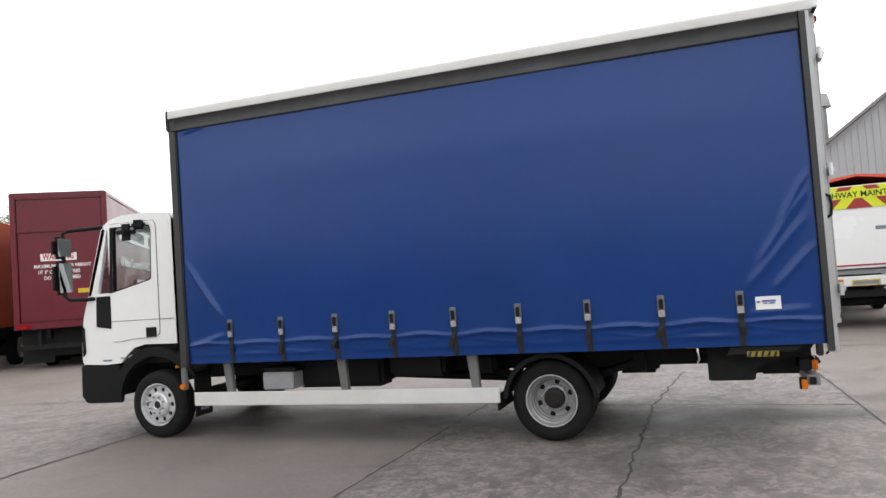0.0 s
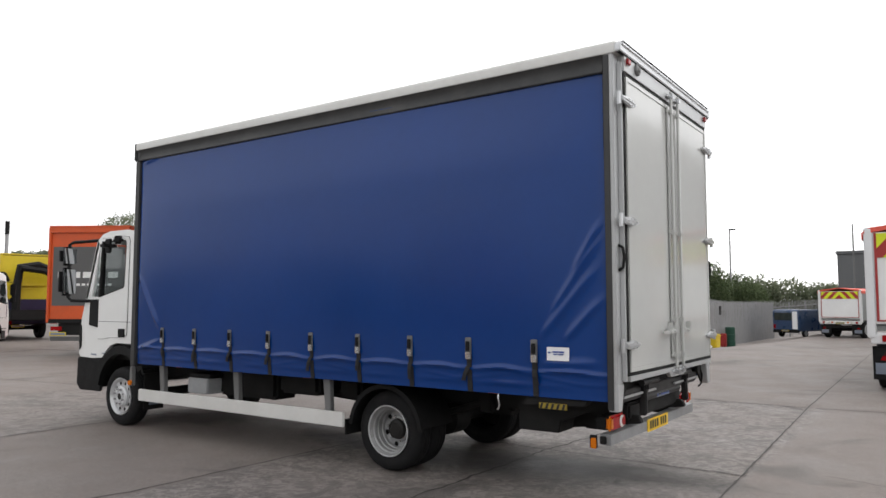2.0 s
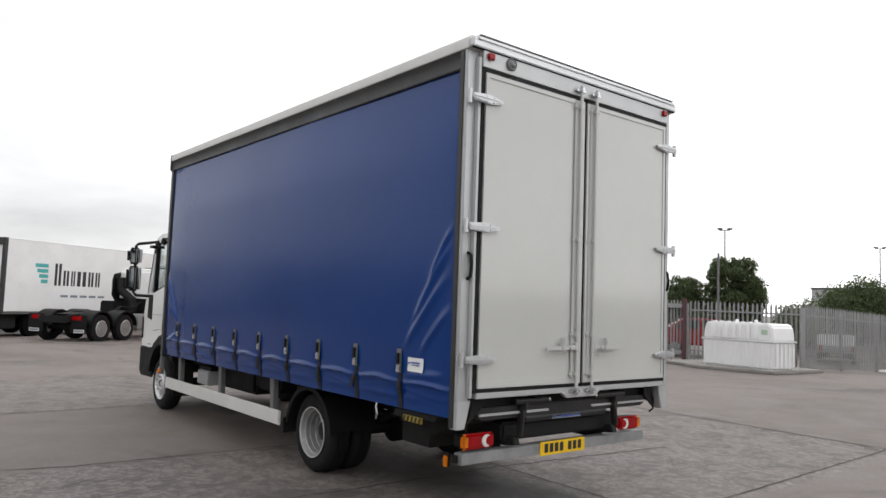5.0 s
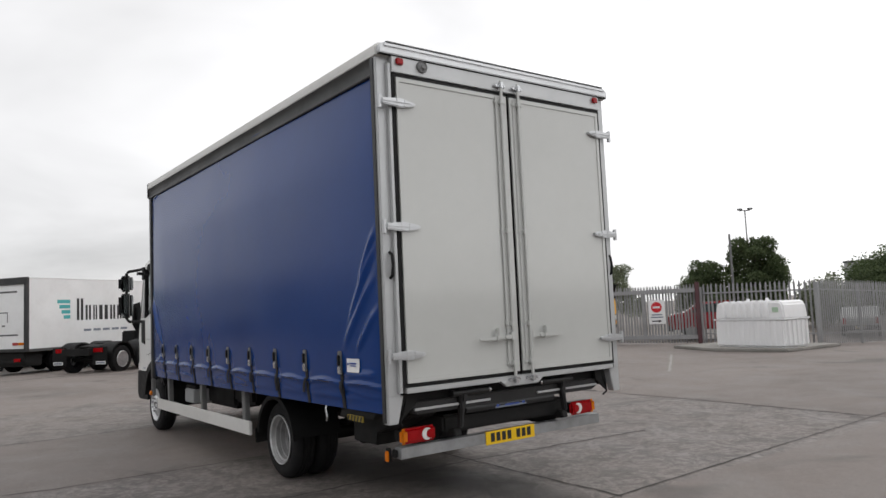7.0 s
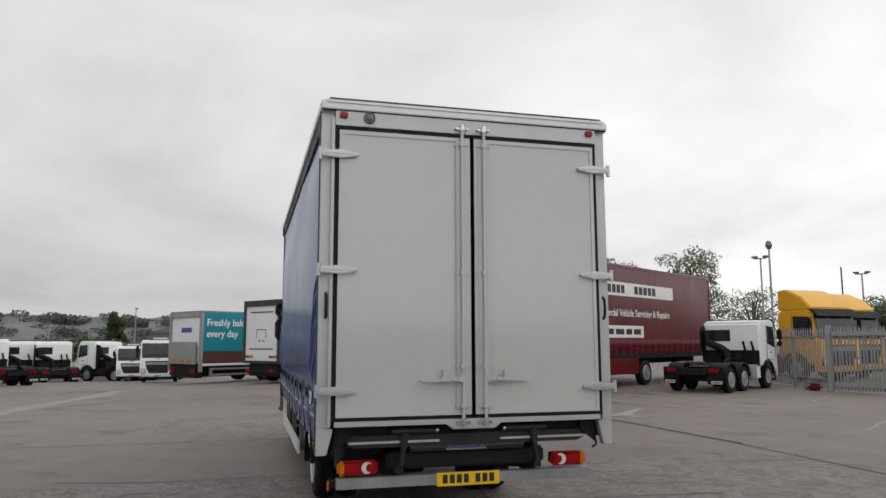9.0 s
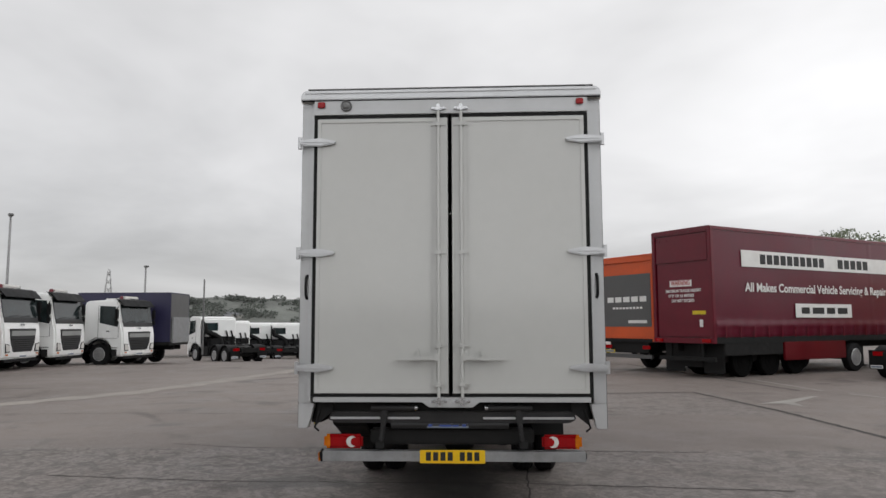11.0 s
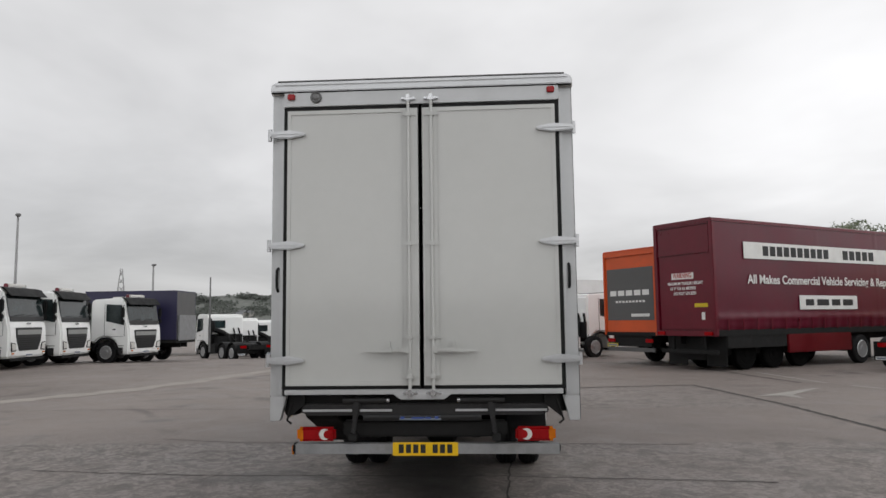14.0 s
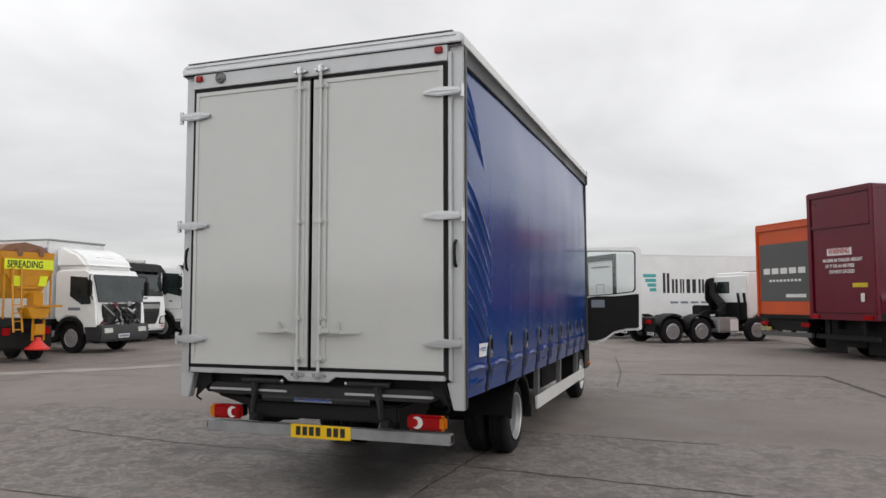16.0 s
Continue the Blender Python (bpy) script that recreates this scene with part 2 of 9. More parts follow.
def prism(bm, pts, axis, a, b, bev=0.0, seg=2):
    """A polygon in the two other axes, drawn out along axis from a to b."""
    def at(p, w):
        return {"x": (w, p[0], p[1]), "y": (p[0], w, p[1]), "z": (p[0], p[1], w)}[axis]
    lo = [bm.verts.new(at(p, a)) for p in pts]
    hi = [bm.verts.new(at(p, b)) for p in pts]
    n = len(pts)
    fs = [bm.faces.new(lo), bm.faces.new(hi[::-1])]
    fs += [bm.faces.new((lo[i], hi[i], hi[(i + 1) % n], lo[(i + 1) % n])) for i in range(n)]
    bmesh.ops.recalc_face_normals(bm, faces=fs)
    if bev > 0:
        es = list({e for f in fs for e in f.edges})
        bmesh.ops.bevel(bm, geom=es, offset=bev, segments=seg, affect="EDGES", clamp_overlap=True)


def plate(bm, outer, holes, axis, a, b):
    """A polygon with holes, as a plate from a to b along axis."""
    def at(p, w):
        return {"x": (w, p[0], p[1]), "y": (p[0], w, p[1]), "z": (p[0], p[1], w)}[axis]
    es = []
    for loop in (outer, *holes):
        vs = [bm.verts.new(at(p, a)) for p in loop]
        es += [bm.edges.new((vs[i], vs[(i + 1) % len(vs)])) for i in range(len(vs))]
    got = bmesh.ops.triangle_fill(bm, use_beauty=True, use_dissolve=False, edges=es)
    fs = [g for g in got["geom"] if isinstance(g, bmesh.types.BMFace)]
    ext = bmesh.ops.extrude_face_region(bm, geom=fs, use_keep_orig=True)
    vs = [g for g in ext["geom"] if isinstance(g, bmesh.types.BMVert)]
    d = {"x": (b - a, 0, 0), "y": (0, b - a, 0), "z": (0, 0, b - a)}[axis]
    bmesh.ops.translate(bm, vec=d, verts=vs)
    bmesh.ops.recalc_face_normals(bm, faces=bm.faces)


def cyl(bm, p0, p1, r0, r1=None, n=14, caps=True):
    p0, p1 = Vector(p0), Vector(p1)
    r1 = r0 if r1 is None else r1
    d = (p1 - p0).normalized()
    u = d.orthogonal().normalized()
    v = d.cross(u)
    ring = [[bm.verts.new(p + r * (math.cos(2 * math.pi * i / n) * u + math.sin(2 * math.pi * i / n) * v)) for i in range(n)] for p, r in ((p0, r0), (p1, r1))]
    for i in range(n):
        j = (i + 1) % n
        bm.faces.new((ring[0][i], ring[0][j], ring[1][j], ring[1][i]))
    if caps:
        bm.faces.new(ring[0][::-1])
        bm.faces.new(ring[1])


def lathe(bm, prof, centre, axis="y", n=40, closed=False):
    """Rings of (offset along axis, radius), turned round the axis through centre."""
    c = Vector(centre)
    rings = []
    for w, r in prof:
        ring = []
        for i in range(n):
            a = 2 * math.pi * i / n
            p = {"y": (r * math.cos(a), w, r * math.sin(a)), "x": (w, r * math.cos(a), r * math.sin(a)), "z": (r * math.cos(a), r * math.sin(a), w)}[axis]
            ring.append(bm.verts.new(c + Vector(p)))
        rings.append(ring)
    pairs = list(zip(rings, rings[1:])) + ([(rings[-1], rings[0])] if closed else [])
    fs = []
    for a, b in pairs:
        for i in range(n):
            j = (i + 1) % n
            fs.append(bm.faces.new((a[i], a[j], b[j], b[i])))
    if not closed:
        fs += [bm.faces.new(rings[0]), bm.faces.new(rings[-1])]
    bmesh.ops.recalc_face_normals(bm, faces=fs)


def tube(bm, pts, r, n=8):
    pts = [Vector(p) for p in pts]
    rings, u = [], None
    for i, p in enumerate(pts):
        d = (pts[min(i + 1, len(pts) - 1)] - pts[max(i - 1, 0)]).normalized()
        u = d.orthogonal().normalized() if u is None else (u - u.dot(d) * d).normalized()
        v = d.cross(u)
        rings.append([bm.verts.new(p + r * (math.cos(2 * math.pi * k / n) * u + math.sin(2 * math.pi * k / n) * v)) for k in range(n)])
    for a, b in zip(rings, rings[1:]):
        for i in range(n):
            j = (i + 1) % n
            bm.faces.new((a[i], a[j], b[j], b[i]))
    bm.faces.new(rings[0][::-1])
    bm.faces.new(rings[-1])


def circle(cx, cz, r, n=16, r2=None):
    return [(cx + r * math.cos(2 * math.pi * i / n), cz + (r2 or r) * math.sin(2 * math.pi * i / n)) for i in range(n)]


def mesh_of(name, bm, mat, angle=32):
    me = bpy.data.meshes.new(name)
    bmesh.ops.remove_doubles(bm, verts=bm.verts, dist=1e-5)
    bm.to_mesh(me)
    bm.free()
    if mat:
        me.materials.append(mat)
    me.polygons.foreach_set("use_smooth", [True] * len(me.polygons))
    me.set_sharp_from_angle(angle=radians(angle))
    return me


def part(name, bm, mat, parent, label=""):
    ob = new(name, mesh_of(name, bm, mat))
    ob.parent = parent
    if label:
        ob["label"] = label
    return ob


def bxp(name, dims, mat, parent, label="", b=0.006):
    bm = bmesh.new()
    box(bm, *dims, b=b)
    return part(name, bm, mat, parent, label)


def thing(name, m, label, category, group="", kind=""):
    ob = new(name)
    ob.matrix_world = m
    return tagged(ob, label, category, group, kind)


def words(name, text, height, mat, m, parent, wide=1.0, spacing=1.0, bold=0.0, label=""):
    """Lettering as a thin mesh; m carries its baseline's left end, x along the line, y up the letters."""
    cu = bpy.data.curves.new(name, "FONT")
    cu.body = text
    cu.size = height / 0.7
    cu.extrude = 0.002
    cu.offset = bold
    cu.space_character = spacing
    cu.resolution_u = 3
    tmp = new(name, cu)
    me = bpy.data.meshes.new_from_object(tmp.evaluated_get(bpy.context.evaluated_depsgraph_get()))
    bpy.data.objects.remove(tmp)
    me.transform(m @ Matrix.Diagonal((wide, 1, 1, 1)))
    me.materials.clear()
    me.materials.append(mat)
    ob = new(name, me)
    ob.parent = parent
    if label:
        ob["label"] = label
    return ob


def face_frame(origin, right, up=(0, 0, 1)):
    """A frame with x to the right along a face, y up and z out of it."""
    r, u = Vector(right).normalized(), Vector(up).normalized()
    n = r.cross(u)
    m = Matrix((r, u, n)).transposed().to_4x4()
    m.translation = origin
    return m


def bars(bm, m, rows, depth=0.003):
    """Plain bars (x, y, width, height) on a face."""
    for x, y, w, h in rows:
        vs = [bm.verts.new(m @ Vector((x + i * w, y + j * h, k * depth))) for i in (0, 1) for j in (0, 1) for k in (0, 1)]
        for f in ((0, 1, 3, 2), (4, 6, 7, 5), (0, 4, 5, 1), (2, 3, 7, 6), (0, 2, 6, 4), (1, 5, 7, 3)):
            bm.faces.new([vs[i] for i in f])
    bmesh.ops.recalc_face_normals(bm, faces=bm.faces)


# ---- ground ----
def concrete_material(name="yard_concrete"):
    m = bpy.data.materials.new(name)
    m.use_nodes = True
    nd, ln = m.node_tree.nodes, m.node_tree.links
    bs = nd["Principled BSDF"]
    tc = nd.new("ShaderNodeTexCoord")

    def nz(s, detail, rgh, dist=0.0):
        n = nd.new("ShaderNodeTexNoise")
        n.inputs["Scale"].default_value = s
        n.inputs["Detail"].default_value = detail
        n.inputs["Roughness"].default_value = rgh
        n.inputs["Distortion"].default_value = dist
        ln.new(tc.outputs["Object"], n.inputs["Vector"])
        return n

    def rng(src, a, b, c, d):
        r = nd.new("ShaderNodeMapRange")
        for k, v in zip(("From Min", "From Max", "To Min", "To Max"), (a, b, c, d)):
            r.inputs[k].default_value = v
        ln.new(src, r.inputs["Value"])
        return r.outputs[0]

    def mixc(f, a, b):
        x = nd.new("ShaderNodeMix")
        x.data_type = "RGBA"
        ln.new(f, x.inputs[0])
        for sock, v in ((x.inputs[6], a), (x.inputs[7], b)):
            if isinstance(v, tuple):
                sock.default_value = (*v, 1)
            else:
                ln.new(v, sock)
        return x.outputs[2]

    def mul(p, q):
        x = nd.new("ShaderNodeMath")
        x.operation = "MULTIPLY"
        ln.new(p, x.inputs[0])
        if isinstance(q, float):
            x.inputs[1].default_value = q
        else:
            ln.new(q, x.inputs[1])
        return x.outputs[0]

    sep = nd.new("ShaderNodeSeparateXYZ")
    ln.new(tc.outputs["Object"], sep.inputs[0])
    px, py = sep.outputs["X"], sep.outputs["Y"]

    def slab(x0, x1, y0, y1):
        f = mul(rng(px, x0 - 0.04, x0 + 0.04, 0, 1), rng(px, x1 - 0.04, x1 + 0.04, 1, 0))
        return mul(f, mul(rng(py, y0 - 0.04, y0 + 0.04, 0, 1), rng(py, y1 - 0.04, y1 + 0.04, 1, 0)))

    # soft dark ellipse: oil stain and under-lorry shade in one colour
    def spill_shade(x, y, rx, ry, src):
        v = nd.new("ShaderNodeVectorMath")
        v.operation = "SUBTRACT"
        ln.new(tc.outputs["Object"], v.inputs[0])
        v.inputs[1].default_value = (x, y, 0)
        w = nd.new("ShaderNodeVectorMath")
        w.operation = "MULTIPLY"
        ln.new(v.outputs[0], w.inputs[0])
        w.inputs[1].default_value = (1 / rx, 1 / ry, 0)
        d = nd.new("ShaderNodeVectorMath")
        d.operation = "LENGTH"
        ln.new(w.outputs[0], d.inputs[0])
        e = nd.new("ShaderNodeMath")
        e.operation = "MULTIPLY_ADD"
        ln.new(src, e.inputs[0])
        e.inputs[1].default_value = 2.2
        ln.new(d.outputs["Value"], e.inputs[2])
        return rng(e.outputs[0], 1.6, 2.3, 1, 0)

    broad = nz(0.16, 6, 0.6, 0.6)
    mid = nz(1.1, 7, 0.66, 0.4)
    fine = nz(26, 4, 0.7)
    grit = nz(110, 2, 0.6)
    patch = nz(3.4, 8, 0.74, 0.8)
    blotch = nz(11.0, 7, 0.7, 1.1)
    stain = nz(0.42, 5, 0.55, 1.2)
    speck = nz(70, 2, 0.6)
    # smooth trafficked slabs
    col = mixc(rng(broad.outputs["Fac"], 0.36, 0.66, 0, 1), (0.15, 0.125, 0.113), (0.214, 0.182, 0.165))
    col = mixc(rng(mid.outputs["Fac"], 0.46, 0.74, 0, 0.55), col, (0.118, 0.102, 0.093))
    col = mixc(rng(patch.outputs["Fac"], 0.5, 0.66, 0, 0.3), col, (0.112, 0.098, 0.09))
    col = mixc(rng(fine.outputs["Fac"], 0.45, 0.66, 0, 0.35), col, (0.27, 0.24, 0.215))
    # coarse slabs whose face has broken up: pale stone with dark pitted grime
    coarse = mixc(rng(blotch.outputs["Fac"], 0.44, 0.54, 0, 0.85), (0.25, 0.222, 0.205), (0.1, 0.088, 0.081))
    coarse = mixc(rng(patch.outputs["Fac"], 0.51, 0.57, 0, 0.75), coarse, (0.055, 0.049, 0.046))
    coarse = mixc(rng(speck.outputs["Fac"], 0.55, 0.7, 0, 0.5), coarse, (0.34, 0.31, 0.285))
    rear_slab = slab(-3.66, 0.42, 2.4, 14.78)
    far_slab = mul(slab(-11.4, -7.3, 5.5, 14.6), 0.55)
    col = mixc(mul(rear_slab, rng(broad.outputs["Fac"], 0.3, 0.6, 0.95, 0.55)), col, coarse)
    col = mixc(far_slab, col, coarse)
    col = mixc(rng(stain.outputs["Fac"], 0.58, 0.68, 0, 0.5), col, (0.055, 0.05, 0.047))
    # oil drips, with shade under the parked lorry put into their colour
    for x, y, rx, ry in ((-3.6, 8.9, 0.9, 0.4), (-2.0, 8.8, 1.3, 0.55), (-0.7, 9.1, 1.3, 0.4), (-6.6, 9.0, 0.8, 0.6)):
        col = mixc(mul(spill_shade(x, y, rx, ry, patch.outputs["Fac"]), 0.8), col, (0.034, 0.031, 0.029))
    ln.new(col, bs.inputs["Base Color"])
    ln.new(rng(mid.outputs["Fac"], 0.3, 0.7, 0.8, 0.5), bs.inputs["Roughness"])
    bmp = nd.new("ShaderNodeBump")
    bmp.inputs["Strength"].default_value = 0.55
    bmp.inputs["Distance"].default_value = 0.015
    add = nd.new("ShaderNodeMath")
    add.operation = "ADD"
    ln.new(mul(blotch.outputs["Fac"], rear_slab), add.inputs[0])
    add2 = nd.new("ShaderNodeMath")
    add2.operation = "ADD"
    ln.new(fine.outputs["Fac"], add2.inputs[0])
    ln.new(grit.outputs["Fac"], add2.inputs[1])
    ln.new(add2.outputs[0], add.inputs[1])
    ln.new(add.outputs[0], bmp.inputs["Height"])
    ln.new(bmp.outputs[0], bs.inputs["Normal"])
    return m


CONCRETE = concrete_material()
JOINT = material("dark_joint_filler", (0.055, 0.05, 0.045), 0.85, var=0.4, scale=3, bump=0.2, bscale=50)
LINEPAINT = material("worn_white_line_paint", (0.3, 0.285, 0.26), 0.7, var=0.3, scale=2.5, dirt=0.95, dirt_col=(0.27, 0.26, 0.24), bump=0.1, bscale=80)


def strip(bm, pts, width, z, wob=0.0, seed=1, step=0.25):
    """A thin ribbon along a polyline on the ground, with an uneven width."""
    rnd = random.Random(seed)
    line = []
    for (ax, ay), (bx, by) in zip(pts, pts[1:]):
        n = max(1, int(math.hypot(bx - ax, by - ay) / step))
        line += [(ax + (bx - ax) * i / n, ay + (by - ay) * i / n) for i in range(n)]
    line.append(pts[-1])
    prev = None
    for i, (x, y) in enumerate(line):
        x2, y2 = line[min(i + 1, len(line) - 1)]
        x1, y1 = line[max(i - 1, 0)]
        d = Vector((x2 - x1, y2 - y1)).normalized()
        o = rnd.uniform(-wob, wob)
        w = width * rnd.uniform(0.55, 1.25) / 2 if wob else width / 2
        c = Vector((x - d.y * o, y + d.x * o))
        now = (bm.verts.new((c.x - d.y * w, c.y + d.x * w, z)), bm.verts.new((c.x + d.y * w, c.y - d.x * w, z)))
        if prev:
            bm.faces.new((prev[0], prev[1], now[1], now[0]))
        prev = now


def ground_z(x, y):
    """The yard falls gently away beyond the parked rows."""
    west = -0.036 * min(34.0, max(0.0, -22 - x)) * min(1.0, max(0.0, (16 - y) / 12))
    north = -0.036 * min(12.0, max(0.0, y - 26)) * min(1.0, max(0.0, (x + 14) / 5)) * min(1.0, max(0.0, (-3.5 - x) / 2.5))
    return west + north


bm = bmesh.new()
R = 900
xs = [-R, -400, -200, -120, -80, -56] + [-54 + 2 * k for k in range(17)] + [-14, -11.5, -9, -6, -3.5, 0, 200, R]
ys = [-R, -300, -120, -60, -30, -12] + [4 + 1.5 * k for k in range(9)] + [26, 30, 34, 38, 42, 46, 50, 60, 200, R]
grid = [[bm.verts.new((x, y, ground_z(x, y))) for y in ys] for x in xs]
for i in range(len(xs) - 1):
    for j in range(len(ys) - 1):
        bm.faces.new((grid[i][j], grid[i + 1][j], grid[i + 1][j + 1], grid[i][j + 1]))
ground = new("ground", mesh_of("ground", bm, CONCRETE))
tagged(ground, "grey stained concrete yard with worn slabs", "ground", kind="structure")

JOINTS = [
    ([(-15.5, 9.6), (-11.1, 10.2), (-8.4, 10.4)], 0.05, 0.03),
    ([(-4.0, 5.0), (-3.72, 6.06), (-3.64, 9.3), (-3.5, 12.0)], 0.05, 0.03),
    ([(-1.9, 4.5), (-1.68, 6.45), (-1.66, 9.6), (-1.4, 12.2)], 0.05, 0.05),
    ([(0.46, 3.2), (0.4, 8.34), (0.16, 14.86), (-0.05, 27.1), (-0.2, 40.0)], 0.04, 0.014),
    ([(-5.0, 14.85), (-2.4, 14.84), (0.14, 14.7), (6.0, 15.4)], 0.07, 0.03),
    ([(-21.4, 6.8), (-21.6, 7.9), (-23.5, 15.1), (-16.0, 16.2), (-12.0, 16.8)], 0.22, 0.05),
    ([(-3.6, 9.8), (-1.94, 9.67), (-0.35, 9.61), (0.4, 9.6)], 0.045, 0.03),
]
CRACKS = [
    ([(-8.0, 25.0), (-2.75, 26.3), (1.5, 27.6), (9.0, 29.4)], 0.06, 0.04),
    ([(-6.9, -2.0), (-7.1, 0.13), (-7.37, 2.7), (-7.27, 5.7), (-7.3, 9.0)], 0.05, 0.03),
    ([(-10.9, 11.0), (-11.2, 12.0), (-11.6, 14.2), (-7.9, 14.7), (-4.6, 14.9)], 0.2, 0.05),
    ([(-13.7, 3.4), (-13.5, 5.4)], 0.06, 0.04),
    ([(1.0, 10.0), (3.0, 9.4), (5.2, 9.6)], 0.02, 0.06),
]
for k, (pts, w, wob) in enumerate(JOINTS + CRACKS):
    bm = bmesh.new()
    strip(bm, pts, w * 0.5, 0.003 + 0.0004 * k, wob * 0.42, seed=k + 3, step=0.1)
    ob = new("joint", mesh_of("joint", bm, JOINT))
    tagged(ob, "dark cracked joint between concrete slabs", "joint", kind="structure")


# unseen plain walls behind the walk, added to block low sky light and shape reflections
WALLGREY = material("plain_grey_wall", (0.16, 0.158, 0.15), 0.8, var=0.2, scale=0.6, dirt=0.3)
for nm, x0, x1, y0, y1 in (("wall_south", -7.0, 17.0, -16.3, -16.0), ("wall_east", 17.0, 17.3, -16.3, 40.0)):
    bm = bmesh.new()
    box(bm, x0, x1, y0, y1, 0.0, 2.2, 0.02)
    tagged(new(nm, mesh_of(nm, bm, WALLGREY)), "unseen plain grey wall added to block low sky light", "wall", kind="structure")


# ---- the curtainside lorry ----
HALF = 1.265
XR, XF, XD = -0.066, -6.39, -0.012
ROOFZ = 3.605
POSTY = 1.258
lorry = thing("curtainside_lorry", pose(0, 8.938, 0), "white lorry with blue curtain sides and white rear doors", "lorry")


def crease(x, z, x0, z0, x1, z1, w):
    """How near (x, z) lies to a crease that runs between two points, fading at its ends."""
    dx, dz = x1 - x0, z1 - z0
    t = ((x - x0) * dx + (z - z0) * dz) / (dx * dx + dz * dz)
    d = abs((x - x0) * dz - (z - z0) * dx) / math.hypot(dx, dz)
    return math.exp(-(d / w) ** 2) * math.exp(-((t - 0.5) / 0.42) ** 4)


STRAP_X = [-5.72 + 0.62 * k for k in range(9)]


def sheet_out(x, z, side):
    """How far the curtain stands out at a place."""
    u = (x + 6.27) / 6.13
    v = (z - 0.84) / 2.56
    o = 0.075 * (max(0.0, math.sin(math.pi * u))) ** 0.45 * (0.35 + 0.65 * math.sin(math.pi * min(1, 0.2 + 0.8 * (1 - v))) ** 0.8)
    if v > 0.72:
        f = max(0.0, (1 - v) / 0.28)
        o *= 0.25 + 0.75 * f * f * (3 - 2 * f)
    o += 0.006 * noise.noise((x * 0.9, z * 0.7, side * 7.3)) + 0.001 * math.sin(x * 9.1 + z * 1.3) * (1 - v)
    # hem fold between the straps
    ph = ((x - STRAP_X[0]) / 0.62) % 1.0
    pull = 0.5 - 0.5 * math.cos(2 * math.pi * ph)
    zf = 1.03 + 0.018 * pull + 0.01 * noise.noise((x * 2.3, 4.1, side))
    o += (0.008 + 0.013 * pull) * math.exp(-((z - zf) / 0.018) ** 2)
    o += (0.006 + 0.01 * pull) * math.exp(-((z - 0.925) / 0.022) ** 2) * (0.5 + noise.noise((x * 1.7, 1.2, side)))
    if z < zf:
        o -= 0.014 * min(1.0, (zf - z) / 0.16)
    o += 0.006 * (0.5 + noise.noise((x * 3.1, 7.7, side))) * math.exp(-((z - 0.98 - 0.03 * math.sin(x * 5.3)) / 0.012) ** 2)
    o -= 0.012 * (1 - pull) ** 6 * math.exp(-((z - 1.05) / 0.2) ** 2)
    if side < 0:
        for c in ((-0.7, 1.3, -0.22, 1.86, 0.036), (-0.6, 1.5, -0.2, 2.08, 0.03), (-0.5, 1.28, -0.18, 1.62, 0.03), (-0.42, 1.82, -0.18, 2.22, 0.026)):
            o += 0.022 * crease(x, z, *c)
        o += 0.04 * crease(x, z, -6.24, 1.92, -5.78, 1.28, 0.022)
        o += 0.015 * crease(x, z, -6.2, 1.02, -5.75, 1.14, 0.03)
        o += 0.014 * crease(x, z, -0.72, 1.1, -0.22, 1.12, 0.03)
        o += 0.012 * crease(x, z, -6.24, 3.33, -5.9, 3.38, 0.025)
    else:
        e = max(0.0, 1 - (-0.14 - x) / 1.1)
        for k in range(8):
            o += (0.034 - 0.008 * (k % 3)) * e * crease(x, z, -0.76 + 0.02 * (k % 3), 1.14 + 0.13 * k, -0.17, 1.58 + 0.135 * k, 0.019)
        for k in range(4):
            o += 0.02 * crease(x, z, -0.6 + 0.05 * k, 2.66 + 0.1 * k, -0.18, 3.0 + 0.1 * k, 0.017)
        for xs in (-0.78, -1.35, -2.1, -2.75, -3.6, -4.4, -5.2):
            o += 0.003 * math.exp(-((x - xs) / 0.016) ** 2) * max(0, 1 - v * 1.2)
    return o


def curtain(side):
    bm = bmesh.new()
    nx, nz = 370, 210
    grid = []
    for i in range(nx + 1):
        x = -6.28 + (5.34 * i / 230 if i <= 230 else 5.34 + 0.81 * (i - 230) / 140)
        col = []
        for j in range(nz + 1):
            z = 0.835 + 2.585 * j / nz
            col.append(bm.verts.new((x, side * (HALF - 0.035 + sheet_out(x, z, side)), z)))
        grid.append(col)
    for i in range(nx):
        for j in range(nz):
            f = (grid[i][j], grid[i + 1][j], grid[i + 1][j + 1], grid[i][j + 1])
            bm.faces.new(f if side < 0 else f[::-1])
    # turned-in edges give the sheet its thickness
    rim = [grid[i][0] for i in range(nx + 1)] + [grid[nx][j] for j in range(1, nz + 1)]
    inner = [bm.verts.new(v.co + Vector((0, -side * 0.05, 0.0))) for v in rim]
    for a, b, c, d in zip(rim, rim[1:], inner[1:], inner):
        bm.faces.new((a, d, c, b))
    return part("curtain", bm, BLUE, lorry, "glossy blue PVC side curtain, pulled tight")


